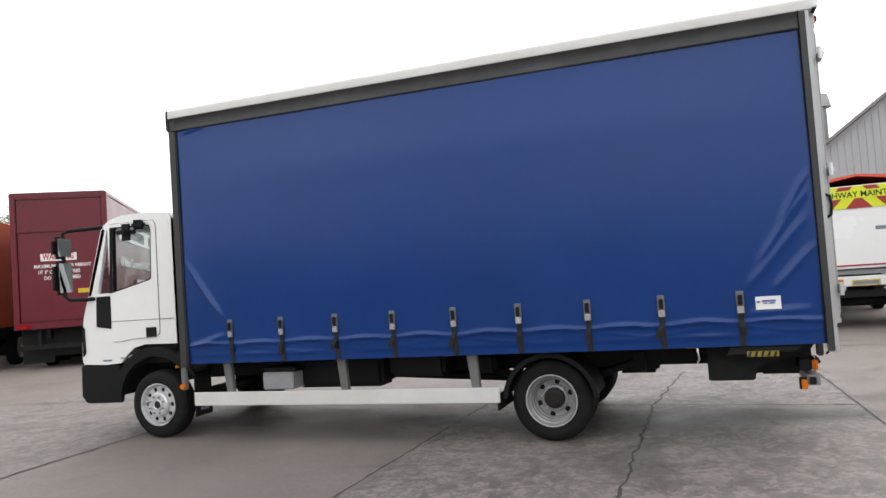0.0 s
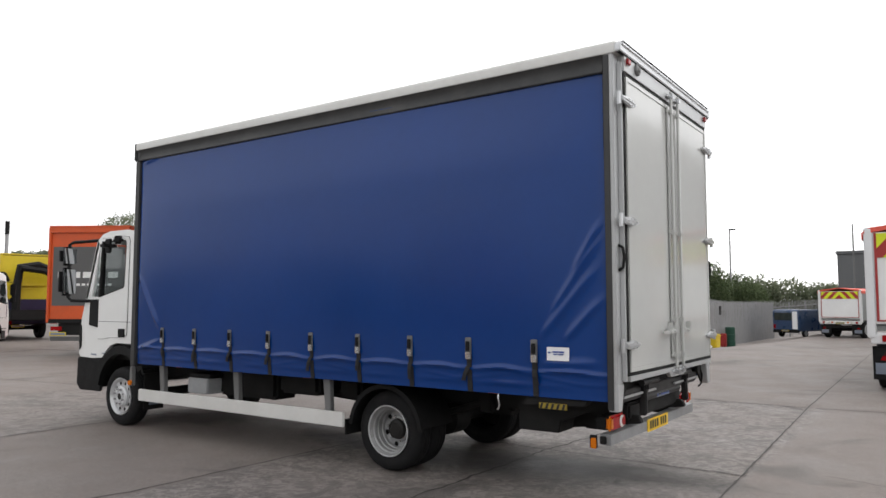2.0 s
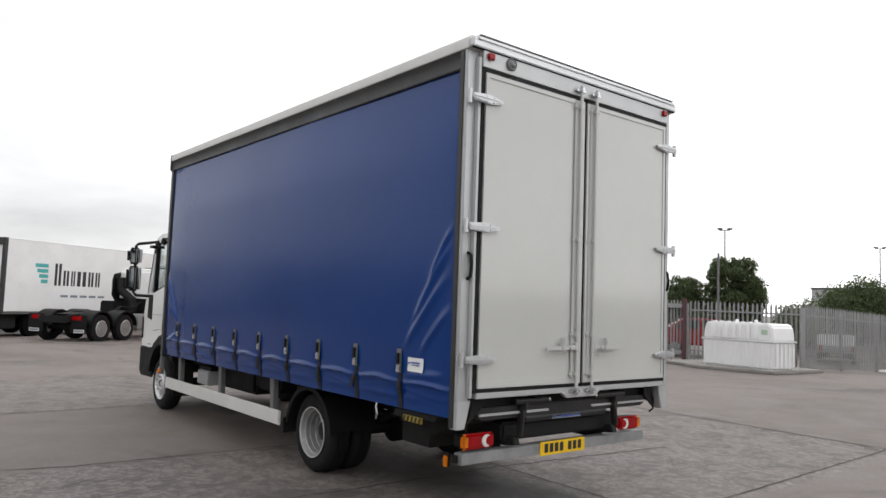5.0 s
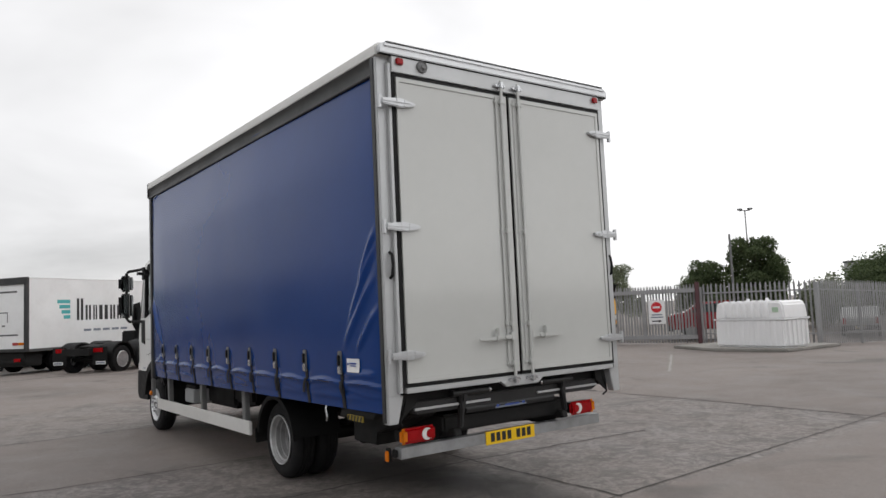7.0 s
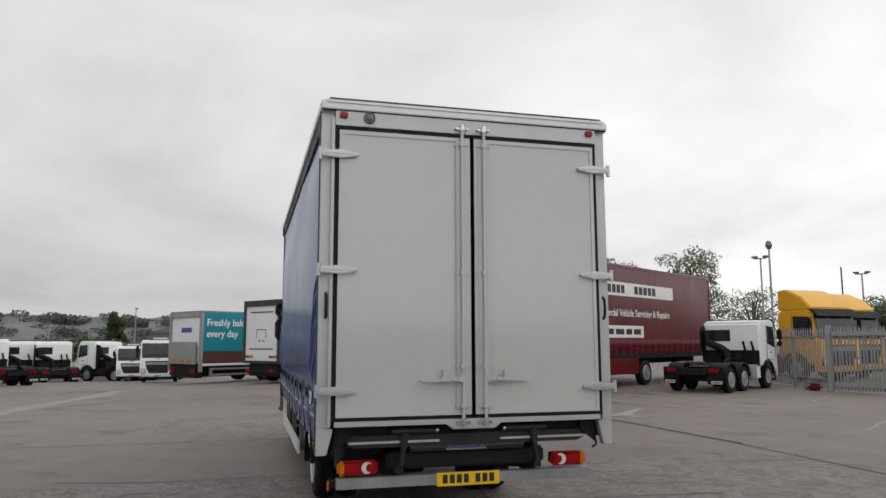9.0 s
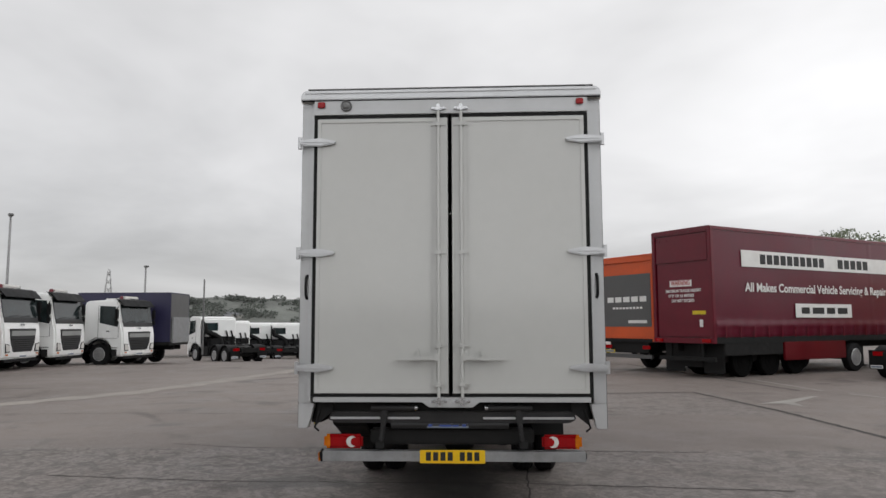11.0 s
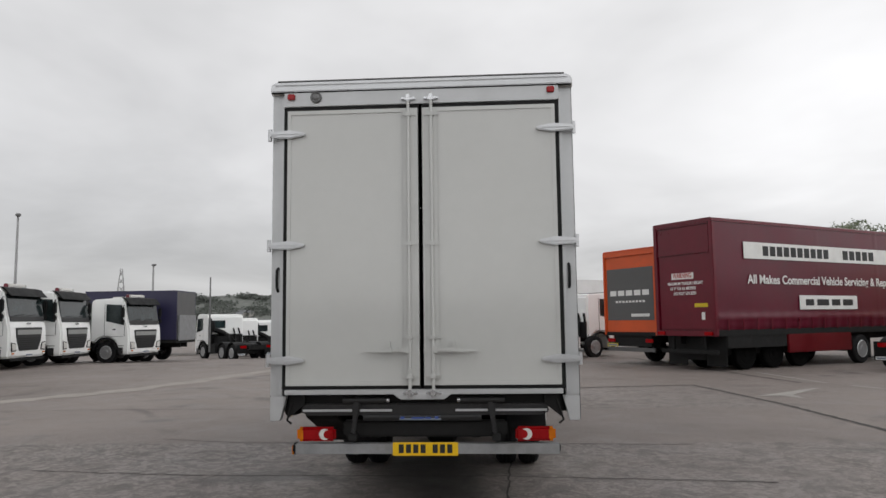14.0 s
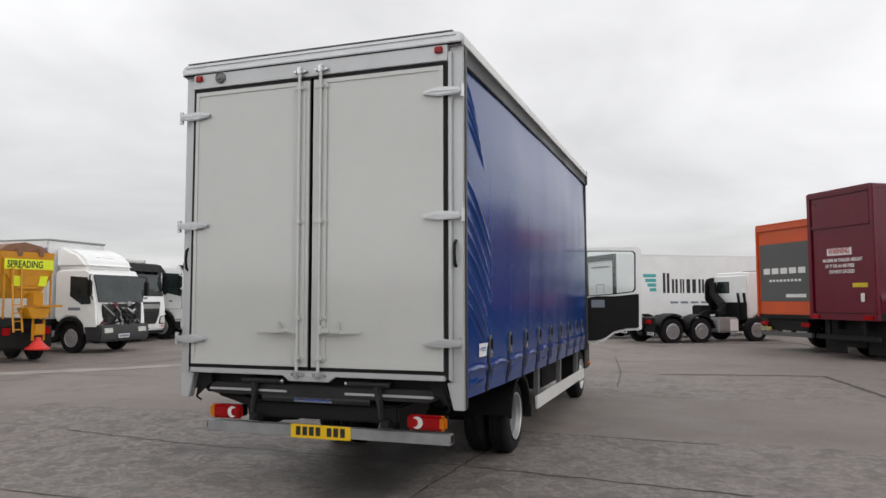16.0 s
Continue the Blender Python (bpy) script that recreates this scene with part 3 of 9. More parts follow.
for side in (-1, 1):
    cur = curtain(side)
    for k, x in enumerate(STRAP_X):
        bm = bmesh.new()
        yo = lambda z: side * (HALF - 0.028 + sheet_out(x, z, side))
        zs = [0.835, 0.93, 1.0, 1.06, 1.12]
        for za, zb in zip(zs, zs[1:]):
            ya, yb = yo(za), yo(zb)
            q = [bm.verts.new(p) for p in ((x - 0.023, ya, za), (x + 0.023, ya, za), (x + 0.023, yb, zb), (x - 0.023, yb, zb))]
            q2 = [bm.verts.new(v.co + Vector((0, -side * 0.008, 0))) for v in q]
            bm.faces.new(q)
            for i in range(4):
                bm.faces.new((q[i], q2[i], q2[(i + 1) % 4], q[(i + 1) % 4]))
        strap = part("strap", bm, WEB, cur, "black webbing strap")
        # loose tail of webbing
        rnd = random.Random(k * 7 + (3 if side > 0 else 0))
        bm = bmesh.new()
        tw = rnd.uniform(-0.06, 0.02)
        pts = [(x, yo(1.05) + side * 0.012, 1.05), (x + tw * 0.5, yo(1.0) + side * 0.022, 0.995), (x + tw, yo(0.95) + side * 0.014, 0.93 + rnd.uniform(-0.03, 0.03))]
        for a, b in zip(pts, pts[1:]):
            q = [bm.verts.new(p) for p in ((a[0] - 0.022, a[1], a[2]), (a[0] + 0.022, a[1], a[2]), (b[0] + 0.02, b[1], b[2]), (b[0] - 0.02, b[1], b[2]))]
            q2 = [bm.verts.new(v.co - Vector((0, side * 0.004, 0))) for v in q]
            bm.faces.new(q)
            bm.faces.new(q2[::-1])
            for i in range(4):
                bm.faces.new((q[i], q2[i], q2[(i + 1) % 4], q[(i + 1) % 4]))
        part("strap_tail", bm, WEB, cur)
        # over-centre buckle: dark lever in a bright frame
        y0 = side * (HALF - 0.03 + sheet_out(x, 1.2, side))
        bm = bmesh.new()
        ys = sorted((y0, y0 + side * 0.012))
        box(bm, x - 0.03, x + 0.03, ys[0], ys[1], 1.105, 1.29, 0.004)
        buckle = part("buckle", bm, PILLAR, cur, "worn steel buckle with a dark lever")
        bm = bmesh.new()
        ys = sorted((y0 + side * 0.013, y0 + side * 0.028))
        box(bm, x - 0.018, x + 0.018, ys[0], ys[1], 1.175, 1.26, 0.005)
        part("lever", bm, BLACKPL, lorry)
        bm = bmesh.new()
        ys = sorted((y0 + side * 0.013, y0 + side * 0.02))
        box(bm, x - 0.025, x + 0.025, ys[0], ys[1], 1.11, 1.165, 0.004)
        part("buckle_plate", bm, CHROME, lorry)

# maker's sticker on both curtains
for side in (-1, 1):
    x0, x1, z0, z1 = -0.645, -0.455, 1.13, 1.235
    bm = bmesh.new()
    n = 8
    rows = []
    for i in range(n + 1):
        x = x0 + (x1 - x0) * i / n
        rows.append([bm.verts.new((x, side * (HALF - 0.03 + sheet_out(x, z, side) + 0.003), z)) for z in (z0, (z0 + z1) / 2, z1)])
    for a, b in zip(rows, rows[1:]):
        for j in (0, 1):
            f = (a[j], b[j], b[j + 1], a[j + 1])
            bm.faces.new(f if side < 0 else f[::-1])
    sticker = part("sticker", bm, STICKER, lorry, "small white printed sticker")
    bm = bmesh.new()
    yy = side * (HALF - 0.03 + sheet_out(-0.55, 1.19, side) + 0.0065)
    m = face_frame((x0 if side < 0 else x1, yy, z0), (1 if side < 0 else -1, 0, 0))
    bm.free()
    for bar in ((0.05, 0.062, 0.055, 0.012), (0.11, 0.062, 0.04, 0.012), (0.06, 0.045, 0.028, 0.008), (0.1, 0.045, 0.045, 0.008), (0.012, 0.055, 0.02, 0.014)):
        bm = bmesh.new()
        bars(bm, m, [bar])
        part("printed_bar", bm, STICKBLUE, sticker)

# roof and cant rails
bm = bmesh.new()
edge = [(1.2, ROOFZ), (1.245, ROOFZ - 0.006), (1.266, ROOFZ - 0.026), (1.272, ROOFZ - 0.055), (1.27, ROOFZ - 0.105)]
prism(bm, [(-y, z) for y, z in edge] + edge[::-1], "x", XF + 0.02, XR + 0.02, 0.004)
part("roof", bm, ROOFALU, lorry, "pale grey roof with a rounded edge")
for side in (-1, 1):
    bm = bmesh.new()
    rail = [(1.268, ROOFZ - 0.106), (1.262, ROOFZ - 0.118), (1.25, ROOFZ - 0.14), (1.246, ROOFZ - 0.185), (1.252, ROOFZ - 0.222), (1.262, ROOFZ - 0.236), (1.258, ROOFZ - 0.246), (1.2, ROOFZ - 0.246), (1.2, ROOFZ - 0.106)]
    prism(bm, [(side * y, z) for y, z in rail], "x", XF + 0.01, XR - 0.085, 0.002)
    part("gutter_rail", bm, RAILDARK, lorry, "dark grey curtain rail under the roof")
    bm = bmesh.new()
    ys = sorted((side * 1.19, side * 1.274))
    box(bm, XF - 0.012, XF + 0.022, ys[0], ys[1], ROOFZ - 0.24, ROOFZ - 0.012, 0.012, 3)
    part("rail_end_cap", bm, RAILDARK, lorry, "dark rounded cap at the rail's front end")
    bm = bmesh.new()
    ys = sorted((side * 1.2, side * 1.244))
    box(bm, XR - 0.09, XR - 0.077, ys[0], ys[1], 0.84, ROOFZ - 0.12, 0.004)
    part("tension_pole", bm, RUBBER, lorry, "dark pole at the curtain's rear edge")
    # front pillar and the thin bright edge beside the cab
    bm = bmesh.new()
    ys = sorted((side * 1.13, side * 1.252))
    box(bm, XF, XF + 0.1, ys[0], ys[1], 0.8, ROOFZ - 0.11, 0.012)
    part("front_pillar", bm, FRONTPILLAR, lorry, "weathered grey front corner pillar")
    bm = bmesh.new()
    ys = sorted((side * 1.2, side * 1.25))
    box(bm, XF + 0.0, XF + 0.06, ys[0], ys[1], 0.56, 0.8, 0.008)
    part("pillar_foot", bm, PILLAR, lorry)
    bm = bmesh.new()
    cyl(bm, (XF + 0.03, side * 1.25, 0.6), (XF + 0.03, side * 1.275, 0.6), 0.032, 0.028, 16)
    part("side_reflector", bm, AMBER, lorry, "round amber reflector")
bxp("headboard", (XF, XF + 0.05, -1.13, 1.13, 0.85, ROOFZ - 0.11), WHITE, lorry, b=0.01)
bxp("load_floor", (XF, XR - 0.1, -1.19, 1.19, 0.9, 1.04), CHASSIS, lorry, b=0.004)
for side in (-1, 1):
    ys = sorted((side * 1.1, side * 1.2))
    bxp("side_rave", (XF + 0.05, XR - 0.12, ys[0], ys[1], 0.83, 0.9), CHASSIS, lorry, b=0.004)

# rear frame
for side in (-1, 1):
    bm = bmesh.new()
    ys = sorted((side * 1.15, side * POSTY))
    box(bm, XR - 0.075, XR, ys[0], ys[1], 0.97, ROOFZ - 0.1, 0.006)
    post = part("rear_post", bm, SILVER, lorry, "silver rear corner post")
    bm = bmesh.new()
    prism(bm, [(side * POSTY, 0.97), (side * POSTY, 0.77), (side * 1.175, 0.77), (side * 1.125, 0.97)], "x", XR - 0.075, XR, 0.006)
    part("post_foot", bm, SILVER, lorry, "tapered foot of the rear post")
    bm = bmesh.new()
    ys = sorted((side * (POSTY + 0.0005), side * (POSTY + 0.008)))
    box(bm, XR - 0.077, XR - 0.03, ys[0], ys[1], 0.78, ROOFZ - 0.11, 0.003)
    part("edge_strip", bm, FRONTPILLAR, lorry, "dark strip along the post's side")
    bm = bmesh.new()
    tube(bm, [(XR, side * 1.2, 1.83), (XR + 0.035, side * 1.2, 1.85), (XR + 0.045, side * 1.2, 1.93), (XR + 0.035, side * 1.2, 2.0), (XR, side * 1.2, 2.02)], 0.012)
    part("grab_handle", bm, BLACKPL, lorry, "black grab handle")
bm = bmesh.new()
box(bm, XD - 0.075, XD - 0.002, -1.15, 1.15, 3.38, ROOFZ - 0.097, 0.004)
header = part("header_rail", bm, SILVER, lorry, "silver rail above the doors")
bm = bmesh.new()
box(bm, XD - 0.075, XD - 0.002, -1.125, 1.125, 0.985, 1.025, 0.004)
prism(bm, [(-0.24, 0.992), (-0.175, 0.945), (0.175, 0.945), (0.24, 0.992)], "x", XD - 0.03, XD + 0.006, 0.004)
part("sill_rail", bm, SILVER, lorry, "silver rail below the doors")
bm = bmesh.new()
cap = [(POSTY + 0.004, ROOFZ - 0.095), (POSTY + 0.004, ROOFZ - 0.055), (POSTY - 0.006, ROOFZ - 0.03), (POSTY - 0.04, ROOFZ - 0.012)]
prism(bm, [(-y, z) for y, z in cap] + cap[::-1], "x", XD - 0.05, XD + 0.012, 0.006, 2)
box(bm, XD - 0.04, XD + 0.022, -POSTY + 0.03, POSTY - 0.03, ROOFZ - 0.05, ROOFZ - 0.018, 0.008)
part("roof_cap", bm, ALU, lorry, "silver cap along the roof's rear edge")
bxp("cap_strip", (XD - 0.045, XD + 0.018, -1.2, 1.2, ROOFZ - 0.0115, ROOFZ - 0.002), PILLAR, lorry, "thin dark strip on the roof cap", 0.002)
for side in (-1, 1):
    ys = sorted((side * 1.15, side * 1.178))
    bxp("post_return", (XR + 0.001, XD - 0.018, ys[0], ys[1], 0.99, 3.45), SILVER, lorry, b=0.003)
bxp("drip_seal", (XD - 0.02, XD + 0.006, -POSTY, POSTY, ROOFZ - 0.1035, ROOFZ - 0.0955), RUBBER, lorry, b=0.002)
for side in (-1, 1):
    bm = bmesh.new()
    box(bm, XD - 0.002, XD + 0.022, side * 1.085 - 0.032, side * 1.085 + 0.032, 3.438, 3.488, 0.007)
    part("marker_lamp", bm, REDLENS, lorry, "small red marker lamp")
bm = bmesh.new()
lathe(bm, [(-0.004, 0.048), (0.012, 0.048), (0.02, 0.042), (0.014, 0.034), (0.022, 0.02), (0.03, 0.016), (0.03, 0.0005)], (XD, -0.875, 3.455), "x", 24)
part("rear_camera", bm, PILLAR, lorry, "round grey camera housing")

# rear doors
for side in (-1, 1):
    y_in, y_out = side * 0.012, side * 1.148
    ys = sorted((y_in, y_out))
    bm = bmesh.new()
    loop = [(ys[0], 1.027), (ys[1], 1.027), (ys[1], 3.373), (ys[0], 3.373)]
    ia, ib = (0.004, 0.03) if side > 0 else (0.03, 0.004)
    hole = [(ys[0] + ia, 1.055), (ys[1] - ib, 1.055), (ys[1] - ib, 3.345), (ys[0] + ia, 3.345)]
    plate(bm, loop, [hole], "x", XD - 0.05, XD - 0.012)
    door = part("rear_door", bm, RUBBER, lorry, "white rear door with a black rubber seal")
    bm = bmesh.new()
    box(bm, XD - 0.05, XD - 0.006, ys[0] + ia + 0.002, ys[1] - ib - 0.002, 1.057, 3.343, 0.004)
    part("door_panel", bm, WHITE, door, "smooth white door panel")
    bm = bmesh.new()
    loop = [(ys[0] + ia + 0.002, 1.057), (ys[1] - ib - 0.002, 1.057), (ys[1] - ib - 0.002, 3.343), (ys[0] + ia + 0.002, 3.343)]
    hole = [(ys[0] + 0.062, 1.09), (ys[1] - 0.062, 1.09), (ys[1] - 0.062, 3.31), (ys[0] + 0.062, 3.31)]
    plate(bm, loop, [hole], "x", XD - 0.007, XD + 0.001)
    part("edge_trim", bm, WHITE, door, "raised white aluminium edging")
    # lock rod with its guides and cams
    yr = side * 0.095
    bm = bmesh.new()
    cyl(bm, (XD + 0.03, yr, 0.985), (XD + 0.03, yr, 3.46), 0.0135, n=12)
    rod = part("lock_rod", bm, WHITE, door, "white vertical lock rod")
    bm = bmesh.new()
    box(bm, XD + 0.0, XD + 0.01, yr - 0.05, yr + 0.05, 1.1, 3.33, 0.004)
    part("rod_strip", bm, WHITE, door)
    for z in (1.13, 1.44, 2.2, 3.28):
        bm = bmesh.new()
        box(bm, XD, XD + 0.046, yr - 0.024, yr + 0.024, z - 0.02, z + 0.02, 0.006)
        for s in (-1, 1):
            box(bm, XD, XD + 0.012, yr + s * 0.042 - 0.02, yr + s * 0.042 + 0.02, z - 0.014, z + 0.014, 0.004)
            cyl(bm, (XD + 0.01, yr + s * 0.044, z), (XD + 0.018, yr + s * 0.044, z), 0.007, n=8)
        part("rod_guide", bm, WHITE, door)
    for z, mat in ((3.42, CHROME), (0.995, CHROME)):
        bm = bmesh.new()
        box(bm, XD, XD + 0.016, yr - 0.062, yr + 0.062, z - 0.012, z + 0.012, 0.005)
        for s in (-1, 1):
            cyl(bm, (XD + 0.01, yr + s * 0.045, z), (XD + 0.028, yr + s * 0.045, z), 0.014, 0.01, n=10)
        box(bm, XD + 0.01, XD + 0.05, yr - 0.016, yr + 0.016, z - 0.028, z + 0.03, 0.006)
        part("rod_keeper", bm, mat, door, "zinc-plated lock keeper")
    bm = bmesh.new()
    yh = sorted((yr, side * 0.46))
    prism(bm, [(yr, 1.36), (side * 0.3, 1.352), (side * 0.46, 1.345), (side * 0.46, 1.322), (side * 0.3, 1.318), (yr, 1.326)], "x", XD + 0.03, XD + 0.045, 0.004)
    box(bm, XD + 0.012, XD + 0.05, yr - 0.018 + side * 0.02, yr + 0.018 + side * 0.02, 1.312, 1.378, 0.006)
    box(bm, XD + 0.002, XD + 0.055, side * 0.262 - 0.03, side * 0.262 + 0.03, 1.318, 1.362, 0.008)
    box(bm, XD + 0.01, XD + 0.055, side * 0.262 - 0.012, side * 0.262 + 0.012, 1.35, 1.415, 0.006)
    cyl(bm, (XD + 0.03, side * 0.19, 1.342), (XD + 0.06, side * 0.19, 1.342), 0.014, 0.012, 10)
    part("lock_handle", bm, WHITE, door, "white lever handle with a catch")
    for z in (1.262, 2.205, 3.14):
        bm = bmesh.new()
        yt, yo2 = side * 0.965, side * 1.17
        prism(bm, [(side * 1.262, z + 0.022), (yo2, z + 0.03), (side * 1.09, z + 0.036), (yt, z + 0.012), (side * 0.955, z), (yt, z - 0.012), (side * 1.09, z - 0.036), (yo2, z - 0.03), (side * 1.262, z - 0.022)], "x", XD - 0.004, XD + 0.028, 0.012, 2)
        prism(bm, [(side * 1.25, z + 0.008), (side * 1.0, z + 0.007), (side * 1.0, z - 0.007), (side * 1.25, z - 0.008)], "x", XD + 0.02, XD + 0.036, 0.006, 2)
        cyl(bm, (XD - 0.004, side * 1.266, z - 0.05), (XD - 0.004, side * 1.266, z + 0.05), 0.017, n=12)
        for yb in (1.06, 1.13):
            cyl(bm, (XD + 0.02, side * yb, z + 0.018), (XD + 0.032, side * yb, z + 0.018), 0.008, n=8)
            cyl(bm, (XD + 0.02, side * yb, z - 0.018), (XD + 0.032, side * yb, z - 0.018), 0.008, n=8)
        part("hinge", bm, ALU, door, "tapered aluminium strap hinge")

# chassis, tail-lift and rear beam
for side in (-1, 1):
    bxp("chassis_rail", (-7.4, -0.3, side * 0.42 - 0.04, side * 0.42 + 0.04, 0.6, 0.82), CHASSIS, lorry, b=0.006)
for x in (-5.9, -4.9, -3.9, -3.0, -1.6, -0.9):
    bxp("cross_bearer", (x - 0.04, x + 0.04, -1.15, 1.15, 0.83, 0.9), CHASSIS, lorry, b=0.004)
bm = bmesh.new()
box(bm, -0.29, -0.2, -1.08, 1.1, 0.483, 0.566, 0.004)
beam = part("rear_beam", bm, BEAMGREY, lorry, "scuffed grey rear under-run beam")
for side in (-1, 1):
    bxp("beam_end", (-0.28, -0.23, side * 1.1 - 0.012, side * 1.1 + 0.012, 0.495, 0.555), CHASSIS, beam, "dark beam end cap", 0.006)
    bxp("beam_bracket", (-0.6, -0.3, side * 0.62 - 0.03, side * 0.62 + 0.03, 0.52, 0.72), CHASSIS, lorry, b=0.006)
    # lamp cluster: amber end, red body, white crescent
    bm = bmesh.new()
    ys = sorted((side * 0.745, side * 1.045))
    box(bm, -0.245, -0.205, ys[0], ys[1], 0.584, 0.702, 0.03, 3)
    cluster = part("tail_lamp", bm, REDLENS, lorry, "red and amber tail lamp with a white reversing light")
    bm = bmesh.new()
    ys = sorted((side * 0.995, side * 1.073))
    box(bm, -0.248, -0.2035, ys[0], ys[1], 0.583, 0.703, 0.03, 3)
    part("indicator", bm, AMBER, cluster, "amber indicator lens")
    bm = bmesh.new()
    cyl(bm, (-0.206, side * 0.835, 0.643), (-0.2, side * 0.835, 0.643), 0.046, n=20)
    part("reversing_light", bm, CLEARLENS, cluster, "white crescent reversing light")
    bm = bmesh.new()
    cyl(bm, (-0.203, side * 0.81, 0.643), (-0.197, side * 0.81, 0.643), 0.034, n=18)
    part("lens_centre", bm, REDLENS, cluster)
    bxp("lamp_backing", (-0.34, -0.246, side * 0.91 - 0.14, side * 0.91 + 0.14, 0.6, 0.69), BLACKPL, cluster, b=0.01)
    # tail-lift arm: a hooked bracket that runs down behind the beam
    bm = bmesh.new()
    arm = [(0.525, 0.945), (0.54, 0.96), (0.575, 0.955), (0.59, 0.9), (0.58, 0.8), (0.588, 0.72), (0.594, 0.66), (0.56, 0.66), (0.553, 0.72), (0.542, 0.79), (0.52, 0.85)]
    prism(bm, [(side * y, z) for y, z in arm], "x", -0.15, -0.09, 0.012)
    box(bm, -0.12, -0.075, side * 0.545 - 0.028, side * 0.545 + 0.028, 0.86, 0.93, 0.012)
    part("lift_arm", bm, LIFTGREY, lorry, "worn dark tail-lift arm")
    bm = bmesh.new()
    prism(bm, [(-0.15, 0.66), (-0.12, 0.6), (-0.8, 0.5), (-0.98, 0.5), (-0.98, 0.6), (-0.62, 0.7)], "y", side * 0.59 - 0.035, side * 0.59 + 0.035, 0.008)
    part("lift_link", bm, CHASSIS, lorry, "black tail-lift link")
    bm = bmesh.new()
    cyl(bm, (-0.1, side * 0.66, 0.932), (-0.1, side * 0.3, 0.932), 0.026, n=14)
    part("lift_pivot", bm, LIFTGREY, lorry, "dark pivot tube")
    bm = bmesh.new()
    cyl(bm, (-0.1, side * 0.3, 0.932), (-0.1, side * 0.275, 0.932), 0.02, n=12)
    part("pivot_cap", bm, CHROME, lorry, "bright pin end")
    bm = bmesh.new()
    tube(bm, [(-0.12, side * 1.07, 0.95), (-0.1, side * 1.1, 0.86), (-0.12, side * 1.13, 0.77), (-0.14, side * 1.1, 0.74)], 0.009)
    part("cable", bm, RUBBER, lorry)
    bm = bmesh.new()
    ys = sorted((side * 0.26, side * 1.0))
    box(bm, -0.13, -0.112, ys[0], ys[1], 0.838, 0.856, 0.003)
    part("platform_edge", bm, ALU, lorry, "bright worn edge of the platform")
    bm = bmesh.new()
    plate(bm, [(side * y, z) for y, z in ((1.1, 0.985), (0.98, 0.985), (0.98, 0.9), (1.13, 0.78))], [], "x", -0.13, -0.11)
    part("lift_side_plate", bm, CHASSIS, lorry)
bm = bmesh.new()
prism(bm, [(-1.0, 0.9), (-1.02, 0.835), (-0.96, 0.805), (0.96, 0.805), (1.02, 0.835), (1.0, 0.9)], "x", -0.3, -0.131, 0.008)
platform = part("folded_platform", bm, LIFTGREY, lorry, "grimy folded tail-lift platform")
bm = bmesh.new()
cyl(bm, (-0.16, -0.5, 0.79), (-0.16, 0.47, 0.79), 0.032, n=16)
box(bm, -0.19, -0.135, -0.5, 0.47, 0.762, 0.79, 0.006)
part("lift_tube", bm, LIFTGREY, lorry, "dark grey torsion tube")
bm = bmesh.new()
box(bm, -0.9, -0.2, -0.68, 0.68, 0.62, 0.76, 0.02)
part("lift_frame", bm, CHASSIS, lorry)
bm = bmesh.new()
box(bm, -0.1335, -0.1295, -0.2, 0.14, 0.767, 0.8, 0.001)
lbl = part("lift_label", bm, STICKGREY, lorry, "pale printed strip on the tail-lift")
for bar in ((0.01, 0.012, 0.03, 0.018), (0.1, 0.012, 0.1, 0.014), (0.21, 0.012, 0.05, 0.014), (0.29, 0.012, 0.03, 0.018)):
    bm = bmesh.new()
    bars(bm, face_frame((-0.129, -0.2, 0.765), (0, 1, 0)), [bar], 0.001)
    part("printed_bar", bm, STICKBLUE, lbl)
bm = bmesh.new()
box(bm, -0.199, -0.192, -0.265, 0.275, 0.47, 0.578, 0.003)
plate_ob = part("number_plate", bm, PLATEY, lorry, "yellow rear number plate")
bm = bmesh.new()
for i in range(7):
    bm = bmesh.new()
    bars(bm, face_frame((-0.1915, -0.265, 0.47), (0, 1, 0)), [(0.05 + 0.06 * i + (0.04 if i > 3 else 0), 0.022, 0.042, 0.07)], 0.001)
    part("plate_bar", bm, INK, plate_ob)
bm = bmesh.new()
lathe(bm, [(-0.3, 0.05), (0.3, 0.05)], (-0.4, 0.0, 0.68), "y", 16)
part("lift_cylinder", bm, CHASSIS, lorry)

# nearside rear: hazard plate, step box, hanging hook, corner reflector
bm = bmesh.new()
prism(bm, [(-1.05, 0.82), (-1.05, 0.52), (-0.68, 0.52), (-0.66, 0.62), (-0.45, 0.7), (-0.24, 0.77), (-0.2, 0.82)], "y", -1.0, -0.72, 0.01)
part("lift_motor_box", bm, CHASSIS, lorry, "black tail-lift motor box")
bm = bmesh.new()
prism(bm, [(-0.9, 0.76), (-0.86, 0.83), (-0.32, 0.83), (-0.36, 0.78)], "y", -1.21, -1.12, 0.006)
part("step_bracket", bm, CHASSIS, lorry, "dirty steel step bracket")
bm = bmesh.new()
box(bm, -0.74, -0.5, -1.226, -1.214, 0.745, 0.79, 0.002)
haz = part("hazard_plate", bm, HAZWORN, lorry, "yellow and black striped plate")
bm = bmesh.new()
for k in range(5):
    x = -0.735 + 0.048 * k
    prism(bm, [(x, 0.747), (x + 0.02, 0.747), (x + 0.035, 0.788), (x + 0.015, 0.788)], "y", -1.229, -1.2255)
part("stripe", bm, INK, haz)
bxp("corner_reflector", (-0.345, -0.3, -1.138, -1.122, 0.46, 0.54), AMBER, lorry, "amber corner reflector", 0.006)
